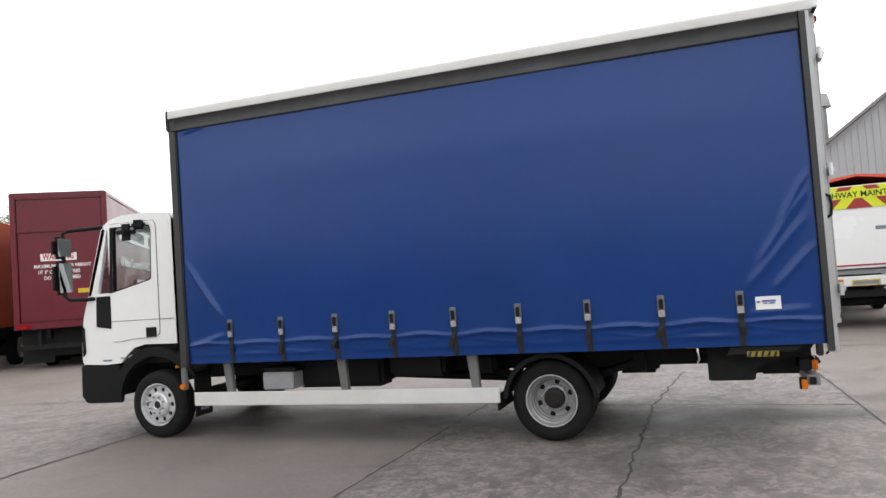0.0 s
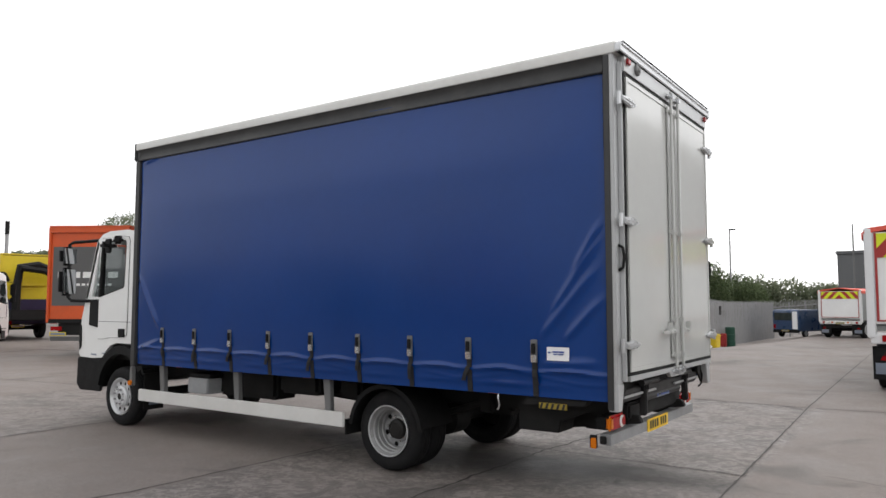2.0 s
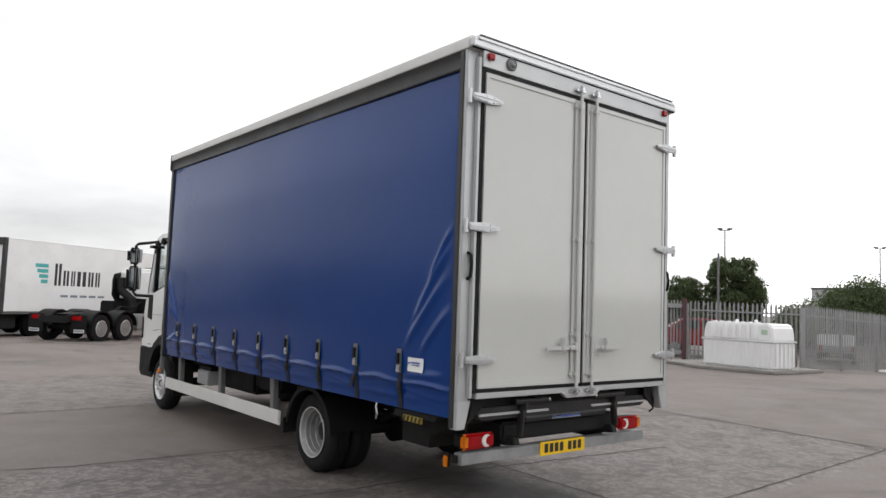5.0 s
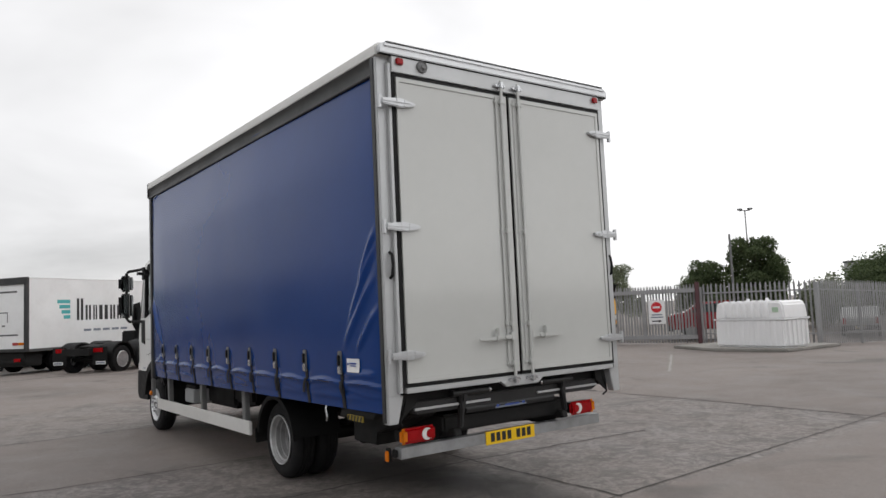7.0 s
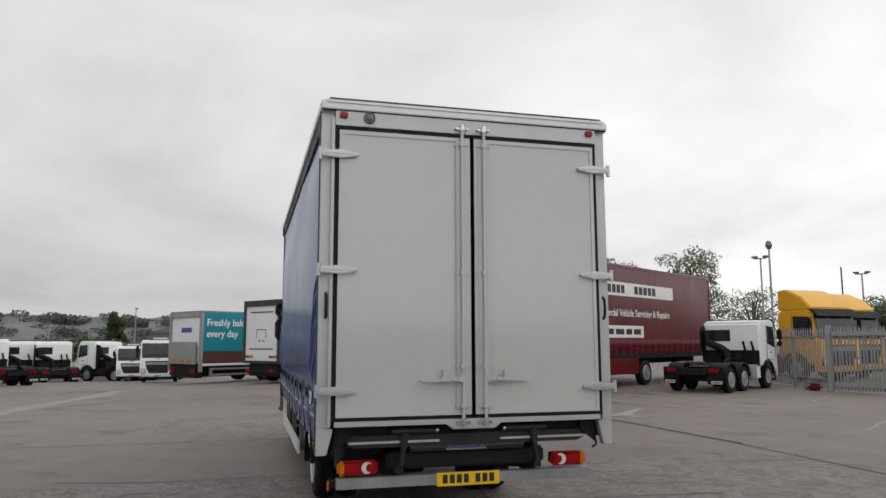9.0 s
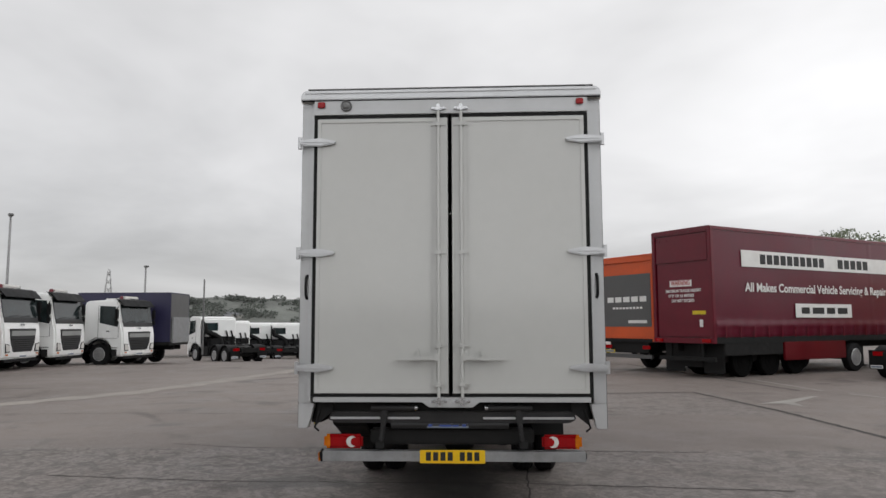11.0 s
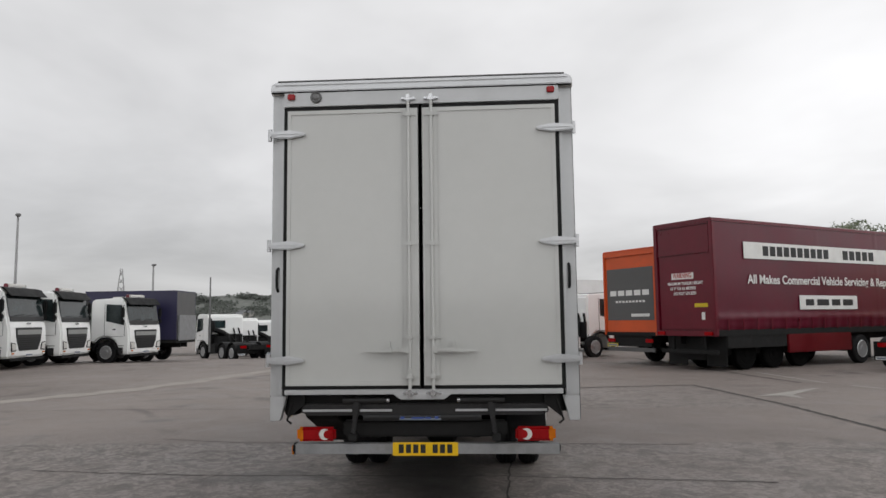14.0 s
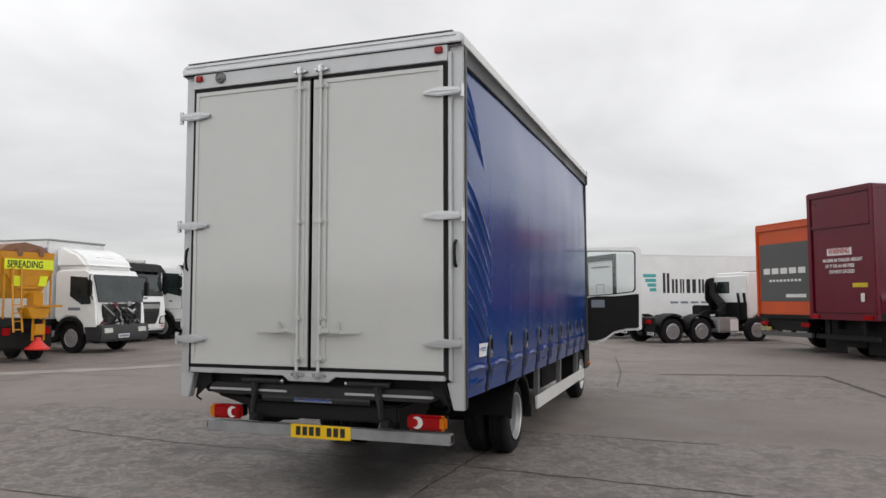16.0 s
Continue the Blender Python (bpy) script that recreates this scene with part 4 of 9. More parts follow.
bxp("reflector_bracket", (-0.36, -0.3, -1.12, -1.1, 0.46, 0.56), CHASSIS, lorry, b=0.005)
bm = bmesh.new()
tube(bm, [(-1.12, -1.2, 0.86), (-1.12, -1.22, 0.8), (-1.11, -1.215, 0.74), (-1.13, -1.21, 0.7)], 0.009)
part("rope_hook", bm, CHROME, lorry, "small hanging steel hook")


# wheels
def tyre_mesh(bm, cx, y_out, side, r=0.376, w=0.215):
    prof = [(0.03, 0.225), (0.004, 0.245), (-0.004, 0.29), (0.002, 0.335), (0.022, 0.362), (0.045, 0.373)]
    prof += [(0.06, r), (0.064, r - 0.01), (0.072, r - 0.01), (0.076, r), (0.1, r), (0.104, r - 0.01), (0.112, r - 0.01), (0.116, r), (0.14, r), (0.144, r - 0.01), (0.152, r - 0.01), (0.156, r)]
    prof += [(w - 0.04, 0.373), (w - 0.02, 0.36), (w, 0.33), (w, 0.27), (w - 0.03, 0.225)]
    lathe(bm, [(-side * p, q) for p, q in prof], (cx, y_out, r), "y", 56, closed=True)


def front_wheel(cx, side):
    y = side * 1.06
    bm = bmesh.new()
    tyre_mesh(bm, cx, y, side)
    tyre = part("tyre", bm, TYRE, lorry, "black worn road tyre")
    bm = bmesh.new()
    lathe(bm, [(-side * p, q) for p, q in ((0.03, 0.222), (-0.004, 0.238), (-0.006, 0.23), (0.012, 0.222), (0.03, 0.212), (0.05, 0.206), (0.055, 0.2))], (cx, y, 0.376), "y", 48, closed=True)
    rim = part("rim", bm, RIM, tyre, "silver steel wheel rim")
    bm = bmesh.new()
    holes = [circle(cx + 0.17 * math.cos(2 * math.pi * k / 10), 0.376 + 0.17 * math.sin(2 * math.pi * k / 10), 0.024, 12) for k in range(10)]
    plate(bm, circle(cx, 0.376, 0.203, 48), holes, "y", y - side * 0.03, y - side * 0.036)
    lathe(bm, [(-side * p, q) for p, q in ((0.035, 0.138), (0.012, 0.132), (0.0, 0.118), (0.0, 0.075), (0.02, 0.062))], (cx, y + side * 0.01, 0.376), "y", 36)
    part("wheel_disc", bm, RIM, tyre, "pressed silver wheel disc with round holes")
    bm = bmesh.new()
    lathe(bm, [(-side * p, q) for p, q in ((0.02, 0.07), (-0.01, 0.062), (-0.016, 0.05), (-0.006, 0.04), (-0.006, 0.001))], (cx, y + side * 0.006, 0.376), "y", 28)
    part("hub", bm, RIM, tyre, "silver hub ring")
    bm = bmesh.new()
    cyl(bm, (cx, y - side * 0.0, 0.376), (cx, y + side * 0.0135, 0.376), 0.042, n=24)
    part("hub_centre", bm, HUB, tyre, "dark greasy hub centre")
    # added black disc gives the wheel holes their shaded depth
    bm = bmesh.new()
    cyl(bm, (cx, y - side * 0.075, 0.376), (cx, y - side * 0.085, 0.376), 0.2, n=32)
    part("brake_drum", bm, CHASSIS, tyre, "black backing disc behind the wheel holes")
    for k in range(8):
        a = 2 * math.pi * (k + 0.5) / 8
        bm = bmesh.new()
        cyl(bm, (cx + 0.096 * math.cos(a), y + side * 0.008, 0.376 + 0.096 * math.sin(a)), (cx + 0.096 * math.cos(a), y + side * 0.034, 0.376 + 0.096 * math.sin(a)), 0.014, 0.012, 6)
        part("wheel_nut", bm, CHROME, tyre)


def rear_wheel(cx, side):
    y = side * 1.06
    for k, yo in enumerate((y, y - side * 0.245)):
        bm = bmesh.new()
        tyre_mesh(bm, cx, yo, side)
        tyre_o = part("tyre", bm, TYRE, lorry, "black worn twin rear tyre")
        if k:
            continue
        tyre = tyre_o
    bm = bmesh.new()
    lathe(bm, [(-side * p, q) for p, q in ((0.03, 0.224), (-0.006, 0.24), (-0.008, 0.231), (0.006, 0.226), (0.014, 0.219), (0.03, 0.213), (0.04, 0.199), (0.08, 0.196), (0.084, 0.188), (0.13, 0.184), (0.136, 0.176), (0.165, 0.17), (0.175, 0.186), (0.19, 0.19))], (cx, y, 0.376), "y", 48, closed=True)
    part("rim", bm, DISHGREY, tyre, "deep dished silver rim")
    bm = bmesh.new()
    lathe(bm, [(-side * p, q) for p, q in ((-0.007, 0.2405), (-0.0115, 0.238), (-0.0115, 0.231), (0.0, 0.2275))], (cx, y, 0.376), "y", 48, closed=True)
    part("rim_lip", bm, RIM, tyre, "bright rim lip")
    bm = bmesh.new()
    holes = [circle(cx + 0.154 * math.cos(2 * math.pi * (k + 0.3) / 6), 0.376 + 0.154 * math.sin(2 * math.pi * (k + 0.3) / 6), 0.026, 12, 0.026) for k in range(6)]
    plate(bm, circle(cx, 0.376, 0.188, 40), holes, "y", y - side * 0.166, y - side * 0.174)
    lathe(bm, [(-side * p, q) for p, q in ((0.167, 0.128), (0.154, 0.122), (0.15, 0.1), (0.17, 0.09))], (cx, y, 0.376), "y", 32)
    part("wheel_disc", bm, DISC, tyre, "recessed silver disc with hand holes")
    # black disc added behind the dish, so its holes look shaded
    bm = bmesh.new()
    cyl(bm, (cx, y - side * 0.195, 0.376), (cx, y - side * 0.205, 0.376), 0.19, n=32)
    part("brake_drum", bm, CHASSIS, tyre, "black backing disc behind the hand holes")
    bm = bmesh.new()
    lathe(bm, [(-side * p, q) for p, q in ((0.165, 0.1), (0.14, 0.097), (0.118, 0.09), (0.112, 0.06), (0.106, 0.055), (0.104, 0.03), (0.104, 0.001))], (cx, y, 0.376), "y", 28)
    part("hub", bm, HUB, tyre, "dark protruding axle hub")
    for k in range(6):
        a = 2 * math.pi * (k + 0.8) / 6
        bm = bmesh.new()
        cyl(bm, (cx + 0.118 * math.cos(a), y - side * 0.165, 0.376 + 0.118 * math.sin(a)), (cx + 0.118 * math.cos(a), y - side * 0.138, 0.376 + 0.118 * math.sin(a)), 0.014, 0.012, 6)
        part("wheel_nut", bm, CHROME, tyre)


def arc_guard(name, cx, cz, r0, r1, a0, a1, y0, y1, mat, n=18, lip=0.02, label=""):
    bm = bmesh.new()
    outer = [(cx + r1 * math.cos(radians(a0 + (a1 - a0) * i / n)), cz + r1 * math.sin(radians(a0 + (a1 - a0) * i / n))) for i in range(n + 1)]
    inner = [(cx + r0 * math.cos(radians(a0 + (a1 - a0) * i / n)), cz + r0 * math.sin(radians(a0 + (a1 - a0) * i / n))) for i in range(n + 1)]
    prism(bm, outer + inner[::-1], "y", y0, y1)
    return part(name, bm, mat, lorry, label)


XRW, XFW = -2.42, -6.88
for side in (-1, 1):
    front_wheel(XFW, side)
    rear_wheel(XRW, side)
    ys = sorted((side * 0.62, side * 1.12))
    arc_guard("mudguard", XRW, 0.376, 0.42, 0.44, 8, 172, ys[0], ys[1], BLACKPL, label="black plastic arched mudguard")
    ys2 = sorted((side * 1.085, side * 1.125))
    arc_guard("mudguard_lip", XRW, 0.376, 0.4, 0.442, 5, 175, ys2[0], ys2[1], BLACKPL)
    bxp("mud_flap", (XRW - 0.5, XRW - 0.475, ys[0], ys[1], 0.3, 0.45), RUBBER, lorry, b=0.004)
bm = bmesh.new()
cyl(bm, (XRW, -0.85, 0.376), (XRW, 0.85, 0.376), 0.075, n=14)
lathe(bm, [(-0.2, 0.06), (-0.13, 0.17), (0.13, 0.17), (0.2, 0.06)], (XRW, 0, 0.376), "y", 20)
part("rear_axle", bm, CHASSIS, lorry, "black rear axle with a differential")
for side in (-1, 1):
    bm = bmesh.new()
    tube(bm, [(XRW - 0.75, side * 0.5, 0.62), (XRW - 0.3, side * 0.5, 0.5), (XRW, side * 0.5, 0.46), (XRW + 0.35, side * 0.5, 0.52), (XRW + 0.78, side * 0.5, 0.66)], 0.035)
    part("leaf_spring", bm, CHASSIS, lorry)
    bxp("spring_shackle", (XRW + 0.7, XRW + 0.82, side * 0.5 - 0.05, side * 0.5 + 0.05, 0.55, 0.74), CHASSIS, lorry, b=0.01)
bm = bmesh.new()
cyl(bm, (-6.4, 0, 0.62), (XRW, 0, 0.42), 0.045, n=12)
part("prop_shaft", bm, CHASSIS, lorry)
bm = bmesh.new()
cyl(bm, (XFW, -0.85, 0.376), (XFW, 0.85, 0.376), 0.06, n=12)
part("front_axle", bm, CHASSIS, lorry)
for x0, x1, y0, y1, z0, z1 in ((-5.2, -4.2, -0.85, -0.48, 0.5, 0.82), (-5.6, -4.3, 0.5, 0.95, 0.42, 0.84), (-4.1, -3.5, -0.9, -0.5, 0.6, 0.84), (-3.3, -3.0, -0.8, -0.5, 0.6, 0.8), (-1.9, -1.5, -0.3, 0.3, 0.5, 0.8)):
    bxp("chassis_tank", (x0, x1, y0, y1, z0, z1), CHASSIS, lorry, b=0.04)
bm = bmesh.new()
cyl(bm, (-3.95, 0.35, 0.55), (-3.2, 0.35, 0.55), 0.13, n=20)
part("air_tank", bm, CHASSIS, lorry)
battery = bxp("battery_box", (-5.5, -5.13, -1.05, -0.72, 0.52, 0.7), GREYBOX, lorry, "grey battery box with a pale cover", 0.012)
bxp("battery_lid", (-5.5, -5.1, -1.04, -0.7, 0.7, 0.75), CHASSIS, battery, b=0.012)

# side guards
for side in (-1, 1):
    bm = bmesh.new()
    ys = sorted((side * 1.2, side * 1.17))
    box(bm, -6.27, -2.87, ys[0], ys[1], 0.385, 0.525, 0.006)
    guard = part("side_guard", bm, GUARD, lorry, "long plain aluminium side guard rail")
    for x in (-5.86, -4.5, -3.13):
        bm = bmesh.new()
        ys = sorted((side * 1.165, side * 1.11))
        prism(bm, [(x - 0.05, 0.87), (x + 0.05, 0.87), (x + 0.075, 0.4), (x - 0.0, 0.4)], "y", ys[0], ys[1], 0.006)
        part("guard_bracket", bm, PILLAR, guard, "grey steel side guard bracket")
    bxp("guard_cap", (-6.285, -6.27, min(side * 1.17, side * 1.2), max(side * 1.17, side * 1.2), 0.387, 0.523), BLACKPL, guard, b=0.003)
    for x in (-5.45, -3.35, -1.17):
        ys = sorted((side * 1.2, side * 1.225))
        bxp("side_marker", (x - 0.055, x + 0.055, ys[0], ys[1], 0.83, 0.865), AMBER, lorry, "small amber side marker lamp", 0.006)

# cab
CABW = 1.03
cab_side = [(-6.60, 1.05), (-6.60, 2.47), (-6.64, 2.52), (-6.9, 2.55), (-7.30, 2.55), (-7.48, 2.51), (-7.6, 2.43), (-7.72, 2.05), (-7.85, 1.63), (-7.93, 1.38), (-7.965, 1.1), (-7.97, 0.88), (-7.94, 0.845), (-7.62, 0.835), (-7.40, 0.85), (-7.30, 0.95), (-7.2, 1.02), (-7.05, 1.055)]
win = [(-7.455, 1.665), (-7.2, 1.72), (-6.925, 1.78), (-6.9, 1.8), (-6.875, 2.36), (-6.9, 2.41), (-7.41, 2.42), (-7.425, 2.40)]
quarter = [(-7.7, 1.665), (-7.49, 1.665), (-7.455, 2.41), (-7.52, 2.4)]
cab = lorry
WIN = win
for side in (-1, 1):
    bm = bmesh.new()
    holes = [win, quarter]
    if side > 0:
        holes = [[(-7.52, 1.12), (-7.25, 1.13), (-6.9, 1.16), (-6.84, 1.2), (-6.83, 2.38), (-6.87, 2.44), (-7.5, 2.42), (-7.52, 2.38)]]
    plate(bm, cab_side, holes, "y", side * CABW, side * (CABW - 0.045))
    part("cab_side", bm, CABWHITE, lorry, "white cab side panel")
for nm, pts in (("cab_roof", [(-6.60, 2.47), (-6.64, 2.52), (-6.9, 2.55), (-7.30, 2.55), (-7.48, 2.51), (-7.6, 2.43), (-7.57, 2.4), (-7.46, 2.47), (-7.28, 2.5), (-6.9, 2.5), (-6.66, 2.46)]), ("cab_back", [(-6.6, 1.05), (-6.6, 2.46), (-6.66, 2.46), (-6.66, 1.05)]), ("front_panel", [(-7.85, 1.63), (-7.93, 1.38), (-7.965, 1.1), (-7.97, 0.88), (-7.92, 0.88), (-7.915, 1.1), (-7.88, 1.38), (-7.8, 1.63)])):
    bm = bmesh.new()
    prism(bm, pts, "y", -CABW + 0.001, CABW - 0.001, 0.0)
    part(nm, bm, CABWHITE, lorry)
bxp("cab_floor", (-7.9, -6.62, -0.98, 0.98, 1.0, 1.06), BLACKPL, lorry, b=0.01)
bm = bmesh.new()
prism(bm, [(-7.6, 2.42), (-7.85, 1.64), (-7.835, 1.635), (-7.585, 2.415)], "y", -0.97, 0.97)
part("windscreen", bm, GLASS, lorry, "clear windscreen").visible_shadow = False
for side in (-1, 1):
    bm = bmesh.new()
    prism(bm, [(-7.6, 2.43), (-7.86, 1.63), (-7.79, 1.63), (-7.53, 2.41)], "y", min(side * 0.96, side * CABW), max(side * 0.96, side * CABW), 0.012)
    part("screen_pillar", bm, CABWHITE, lorry)
    bm = bmesh.new()
    prism(bm, quarter, "y", side * (CABW - 0.02), side * (CABW - 0.026))
    part("quarter_glass", bm, GLASS, lorry).visible_shadow = False


def cab_door(side, parent_m, name, label):
    """A door in its own frame: x along the lorry from the hinge, y outwards, as closed."""
    outer = [(-7.5, 1.1), (-7.36, 1.1), (-7.25, 1.12), (-7.0, 1.13), (-6.84, 1.16), (-6.825, 1.2), (-6.815, 2.4), (-6.85, 2.455), (-7.47, 2.46), (-7.5, 2.42)]
    if side > 0:
        outer = [(-7.56, 0.84), (-7.3, 0.84), (-7.16, 0.88), (-7.0, 1.0), (-6.8, 1.05), (-6.57, 1.06), (-6.55, 1.1), (-6.54, 2.4), (-6.58, 2.46), (-7.52, 2.465), (-7.56, 2.42)]
    win = [(-7.5, 1.62), (-7.0, 1.66), (-6.68, 1.7), (-6.64, 1.74), (-6.63, 2.35), (-6.67, 2.4), (-7.41, 2.41), (-7.44, 2.39)] if side > 0 else WIN
    bm = bmesh.new()
    plate(bm, outer, [win], "y", side * (CABW + 0.012), side * (CABW - 0.03))
    d = part(name, bm, CABWHITE, lorry, label)
    bm = bmesh.new()
    rim = [((x + 7.16) * 0.965 - 7.16, (z - 2.06) * 0.965 + 2.06) for x, z in win]
    plate(bm, win, [rim], "y", side * (CABW + 0.016), side * (CABW - 0.035))
    part("window_seal", bm, RUBBER, d)
    bm = bmesh.new()
    prism(bm, rim, "y", side * (CABW - 0.004), side * (CABW - 0.009))
    part("window_pane", bm, GLASS, d, "clear side window").visible_shadow = False
    bm = bmesh.new()
    ys = sorted((side * (CABW + 0.0125), side * (CABW + 0.02)))
    box(bm, -7.01, -6.86, ys[0], ys[1], 1.105 + 0.03, 1.235 + 0.01, 0.02)
    part("door_handle", bm, BLACKPL, d, "recessed black door handle")
    bm = bmesh.new()
    trim = [(-7.53, 0.88), (-7.32, 0.88), (-7.17, 0.92), (-7.01, 1.04), (-6.8, 1.09), (-6.6, 1.1), (-6.59, 1.67), (-7.0, 1.63), (-7.3, 1.63), (-7.5, 1.59)] if side > 0 else [(-7.47, 1.13), (-6.86, 1.19), (-6.86, 1.7), (-7.1, 1.72), (-7.47, 1.64)]
    ys = sorted((side * (CABW - 0.031), side * (CABW - 0.07)))
    prism(bm, trim, "y", ys[0], ys[1], 0.012)
    inner = part("door_trim", bm, BLACKPL, d, "black inner door trim")
    bm = bmesh.new()
    ys = sorted((side * (CABW - 0.071), side * (CABW - 0.078)))
    box(bm, -7.38, -7.16, ys[0], ys[1], 1.44, 1.57, 0.006)
    part("door_sticker", bm, STICKGREY, d)
    return d


cab_door(-1, None, "cab_door", "closed white cab door")
open_door = cab_door(1, None, "cab_door", "white cab door standing wide open")
hinge_m = pose(-7.5, CABW, 0, 0, 0, 100) @ pose(7.5, -CABW, 0)
open_door.matrix_local = hinge_m
# dark gap round the closed door
ring = [(-7.5, 1.1), (-7.36, 1.1), (-7.25, 1.12), (-7.0, 1.13), (-6.84, 1.16), (-6.825, 1.2), (-6.815, 2.4), (-6.85, 2.455), (-7.47, 2.46), (-7.5, 2.42)]
wide_ring = [((x + 7.16) * 1.014 - 7.16, (z - 1.78) * 1.007 + 1.78) for x, z in ring]
bm = bmesh.new()
plate(bm, wide_ring, [ring], "y", -CABW - 0.003, -CABW + 0.02)
part("door_gap", bm, RUBBER, lorry, "dark gap round the cab door")
# plain door seams, step, vents and arch on the nearside
for side in (-1, 1):
    ys = sorted((side * (CABW + 0.0015), side * (CABW + 0.014)))
    bm = bmesh.new()
    prism(bm, [(-7.715, 1.63), (-7.5, 1.63), (-7.515, 1.25), (-7.73, 1.28)], "y", ys[0], ys[1], 0.004)
    part("air_vent", bm, BLACKPL, lorry, "black vent panel below the quarter light")
    if side < 0:
        bm = bmesh.new()
        prism(bm, [(-7.505, 1.66), (-7.46, 1.66), (-7.425, 2.42), (-7.46, 2.42)], "y", -CABW - 0.02, -CABW - 0.0125, 0.002)
        part("window_divider", bm, RUBBER, lorry, "black bar between quarter light and door window")
        bm = bmesh.new()
        box(bm, -7.5, -6.62, -CABW - 0.0145, -CABW - 0.0125, 1.33, 1.337, 0.0)
        part("door_crease", bm, PILLAR, lorry, "thin grey seam across the cab door")
    bm = bmesh.new()
    prism(bm, [(-7.955, 1.3), (-7.91, 1.27), (-7.905, 0.98), (-7.955, 0.93)], "y", ys[0], ys[1], 0.01)
    part("headlamp_side", bm, BLACKPL, lorry)
    bm = bmesh.new()
    ys3 = sorted((side * (CABW - 0.03), side * (CABW + 0.006)))
    prism(bm, [(-8.0, 0.84), (-7.96, 0.83), (-7.42, 0.83), (-7.36, 0.62), (-7.4, 0.4), (-7.92, 0.39), (-8.01, 0.47)], "y", ys3[0], ys3[1], 0.015)
    part("bumper_corner", bm, BLACKPL, lorry, "dark grey plastic bumper corner with a step")
    ya, yb = sorted((side * 0.78, side * (CABW + 0.05)))
    arc_guard("wheel_arch", XFW, 0.42, 0.56, 0.6, 28, 160, ya, yb, BLACKPL, label="black plastic front wheel arch")
    ya, yb = sorted((side * 1.0, side * (CABW + 0.055)))
    arc_guard("arch_lip", XFW, 0.42, 0.5, 0.603, 35, 172, ya, yb, BLACKPL)
    bxp("front_flap", (XFW + 0.5, XFW + 0.52, min(side * 0.78, side * 1.06), max(side * 0.78, side * 1.06), 0.24, 0.74), RUBBER, lorry, "black mud flap with pale lettering bars", 0.004)
    bxp("flap_print", (XFW + 0.521, XFW + 0.523, min(side * 0.85, side * 0.99), max(side * 0.85, side * 0.99), 0.3, 0.34), STICKGREY, lorry, b=0.0)
    bxp("arch_reflector", (XFW + 0.28, XFW + 0.34, min(side * 1.05, side * 1.09), max(side * 1.05, side * 1.09), 0.78, 0.81), AMBER, lorry, "small orange reflector", 0.008)
    bxp("badge", (-7.66, -7.53, min(side * (CABW + 0.002), side * (CABW + 0.005)), max(side * (CABW + 0.002), side * (CABW + 0.005)), 0.875, 0.895), STICKGREY, lorry, b=0.0)
    bxp("badge", (-7.4, -7.33, min(side * (CABW + 0.002), side * (CABW + 0.005)), max(side * (CABW + 0.002), side * (CABW + 0.005)), 0.9, 0.915), STICKGREY, lorry, b=0.0)
bm = bmesh.new()
prism(bm, [(-8.02, 0.8), (-7.97, 0.84), (-7.9, 0.84), (-7.9, 0.4), (-7.97, 0.39), (-8.02, 0.48)], "y", -1.02, 1.02, 0.015)
part("bumper", bm, BLACKPL, lorry, "dark plastic front bumper")
bm = bmesh.new()
prism(bm, [(-7.4, 0.83), (-6.6, 0.83), (-6.6, 1.03), (-7.2, 1.0)], "y", -0.95, 0.95, 0.01)
part("engine_cover", bm, CHASSIS, lorry)


def mirrors(side):
    y = side * 1.19
    bm = bmesh.new()
    tube(bm, [(-7.58, side * 1.02, 2.44), (-7.75, side * 1.08, 2.43), (-7.95, side * 1.17, 2.42), (-8.02, y, 2.39), (-8.02, y, 1.66), (-7.98, side * 1.16, 1.615), (-7.86, side * 1.08, 1.61), (-7.74, side * 1.02, 1.61)], 0.023)
    arm = part("mirror_arm", bm, BLACKPL, lorry, "black tubular mirror arm")
    for z0, z1 in ((2.1, 2.36), (1.68, 2.07)):
        bm = bmesh.new()
        ys = sorted((y - 0.11, y + 0.11))
        box(bm, -8.14, -8.0, ys[0], ys[1], z0, z1, 0.055, 4)
        housing = part("mirror_housing", bm, BLACKPL, lorry, "rounded black mirror housing")
        bm = bmesh.new()
        box(bm, -8.0, -7.994, ys[0] + 0.02, ys[1] - 0.02, z0 + 0.025, z1 - 0.025, 0.002)
        part("mirror_glass", bm, MIRROR, housing, "mirror glass")


mirrors(-1)
# the offside mirrors ride on the open door
before = set(bpy.data.objects)
mirrors(1)
for ob in set(bpy.data.objects) - before:
    if ob.parent == lorry:
        ob.parent = open_door
        ob.matrix_parent_inverse = Matrix()
# kerb mirror above the nearside door
bm = bmesh.new()
box(bm, -7.25, -7.0, -1.24, -1.06, 2.24, 2.43, 0.075, 4)
box(bm, -7.1, -6.9, -1.12, -1.06, 2.36, 2.46, 0.03, 2)
tube(bm, [(-7.0, -1.04, 2.46), (-7.05, -1.1, 2.46), (-7.05, -1.1, 2.4)], 0.016)
part("kerb_mirror", bm, BLACKPL, lorry, "black kerb mirror over the door")
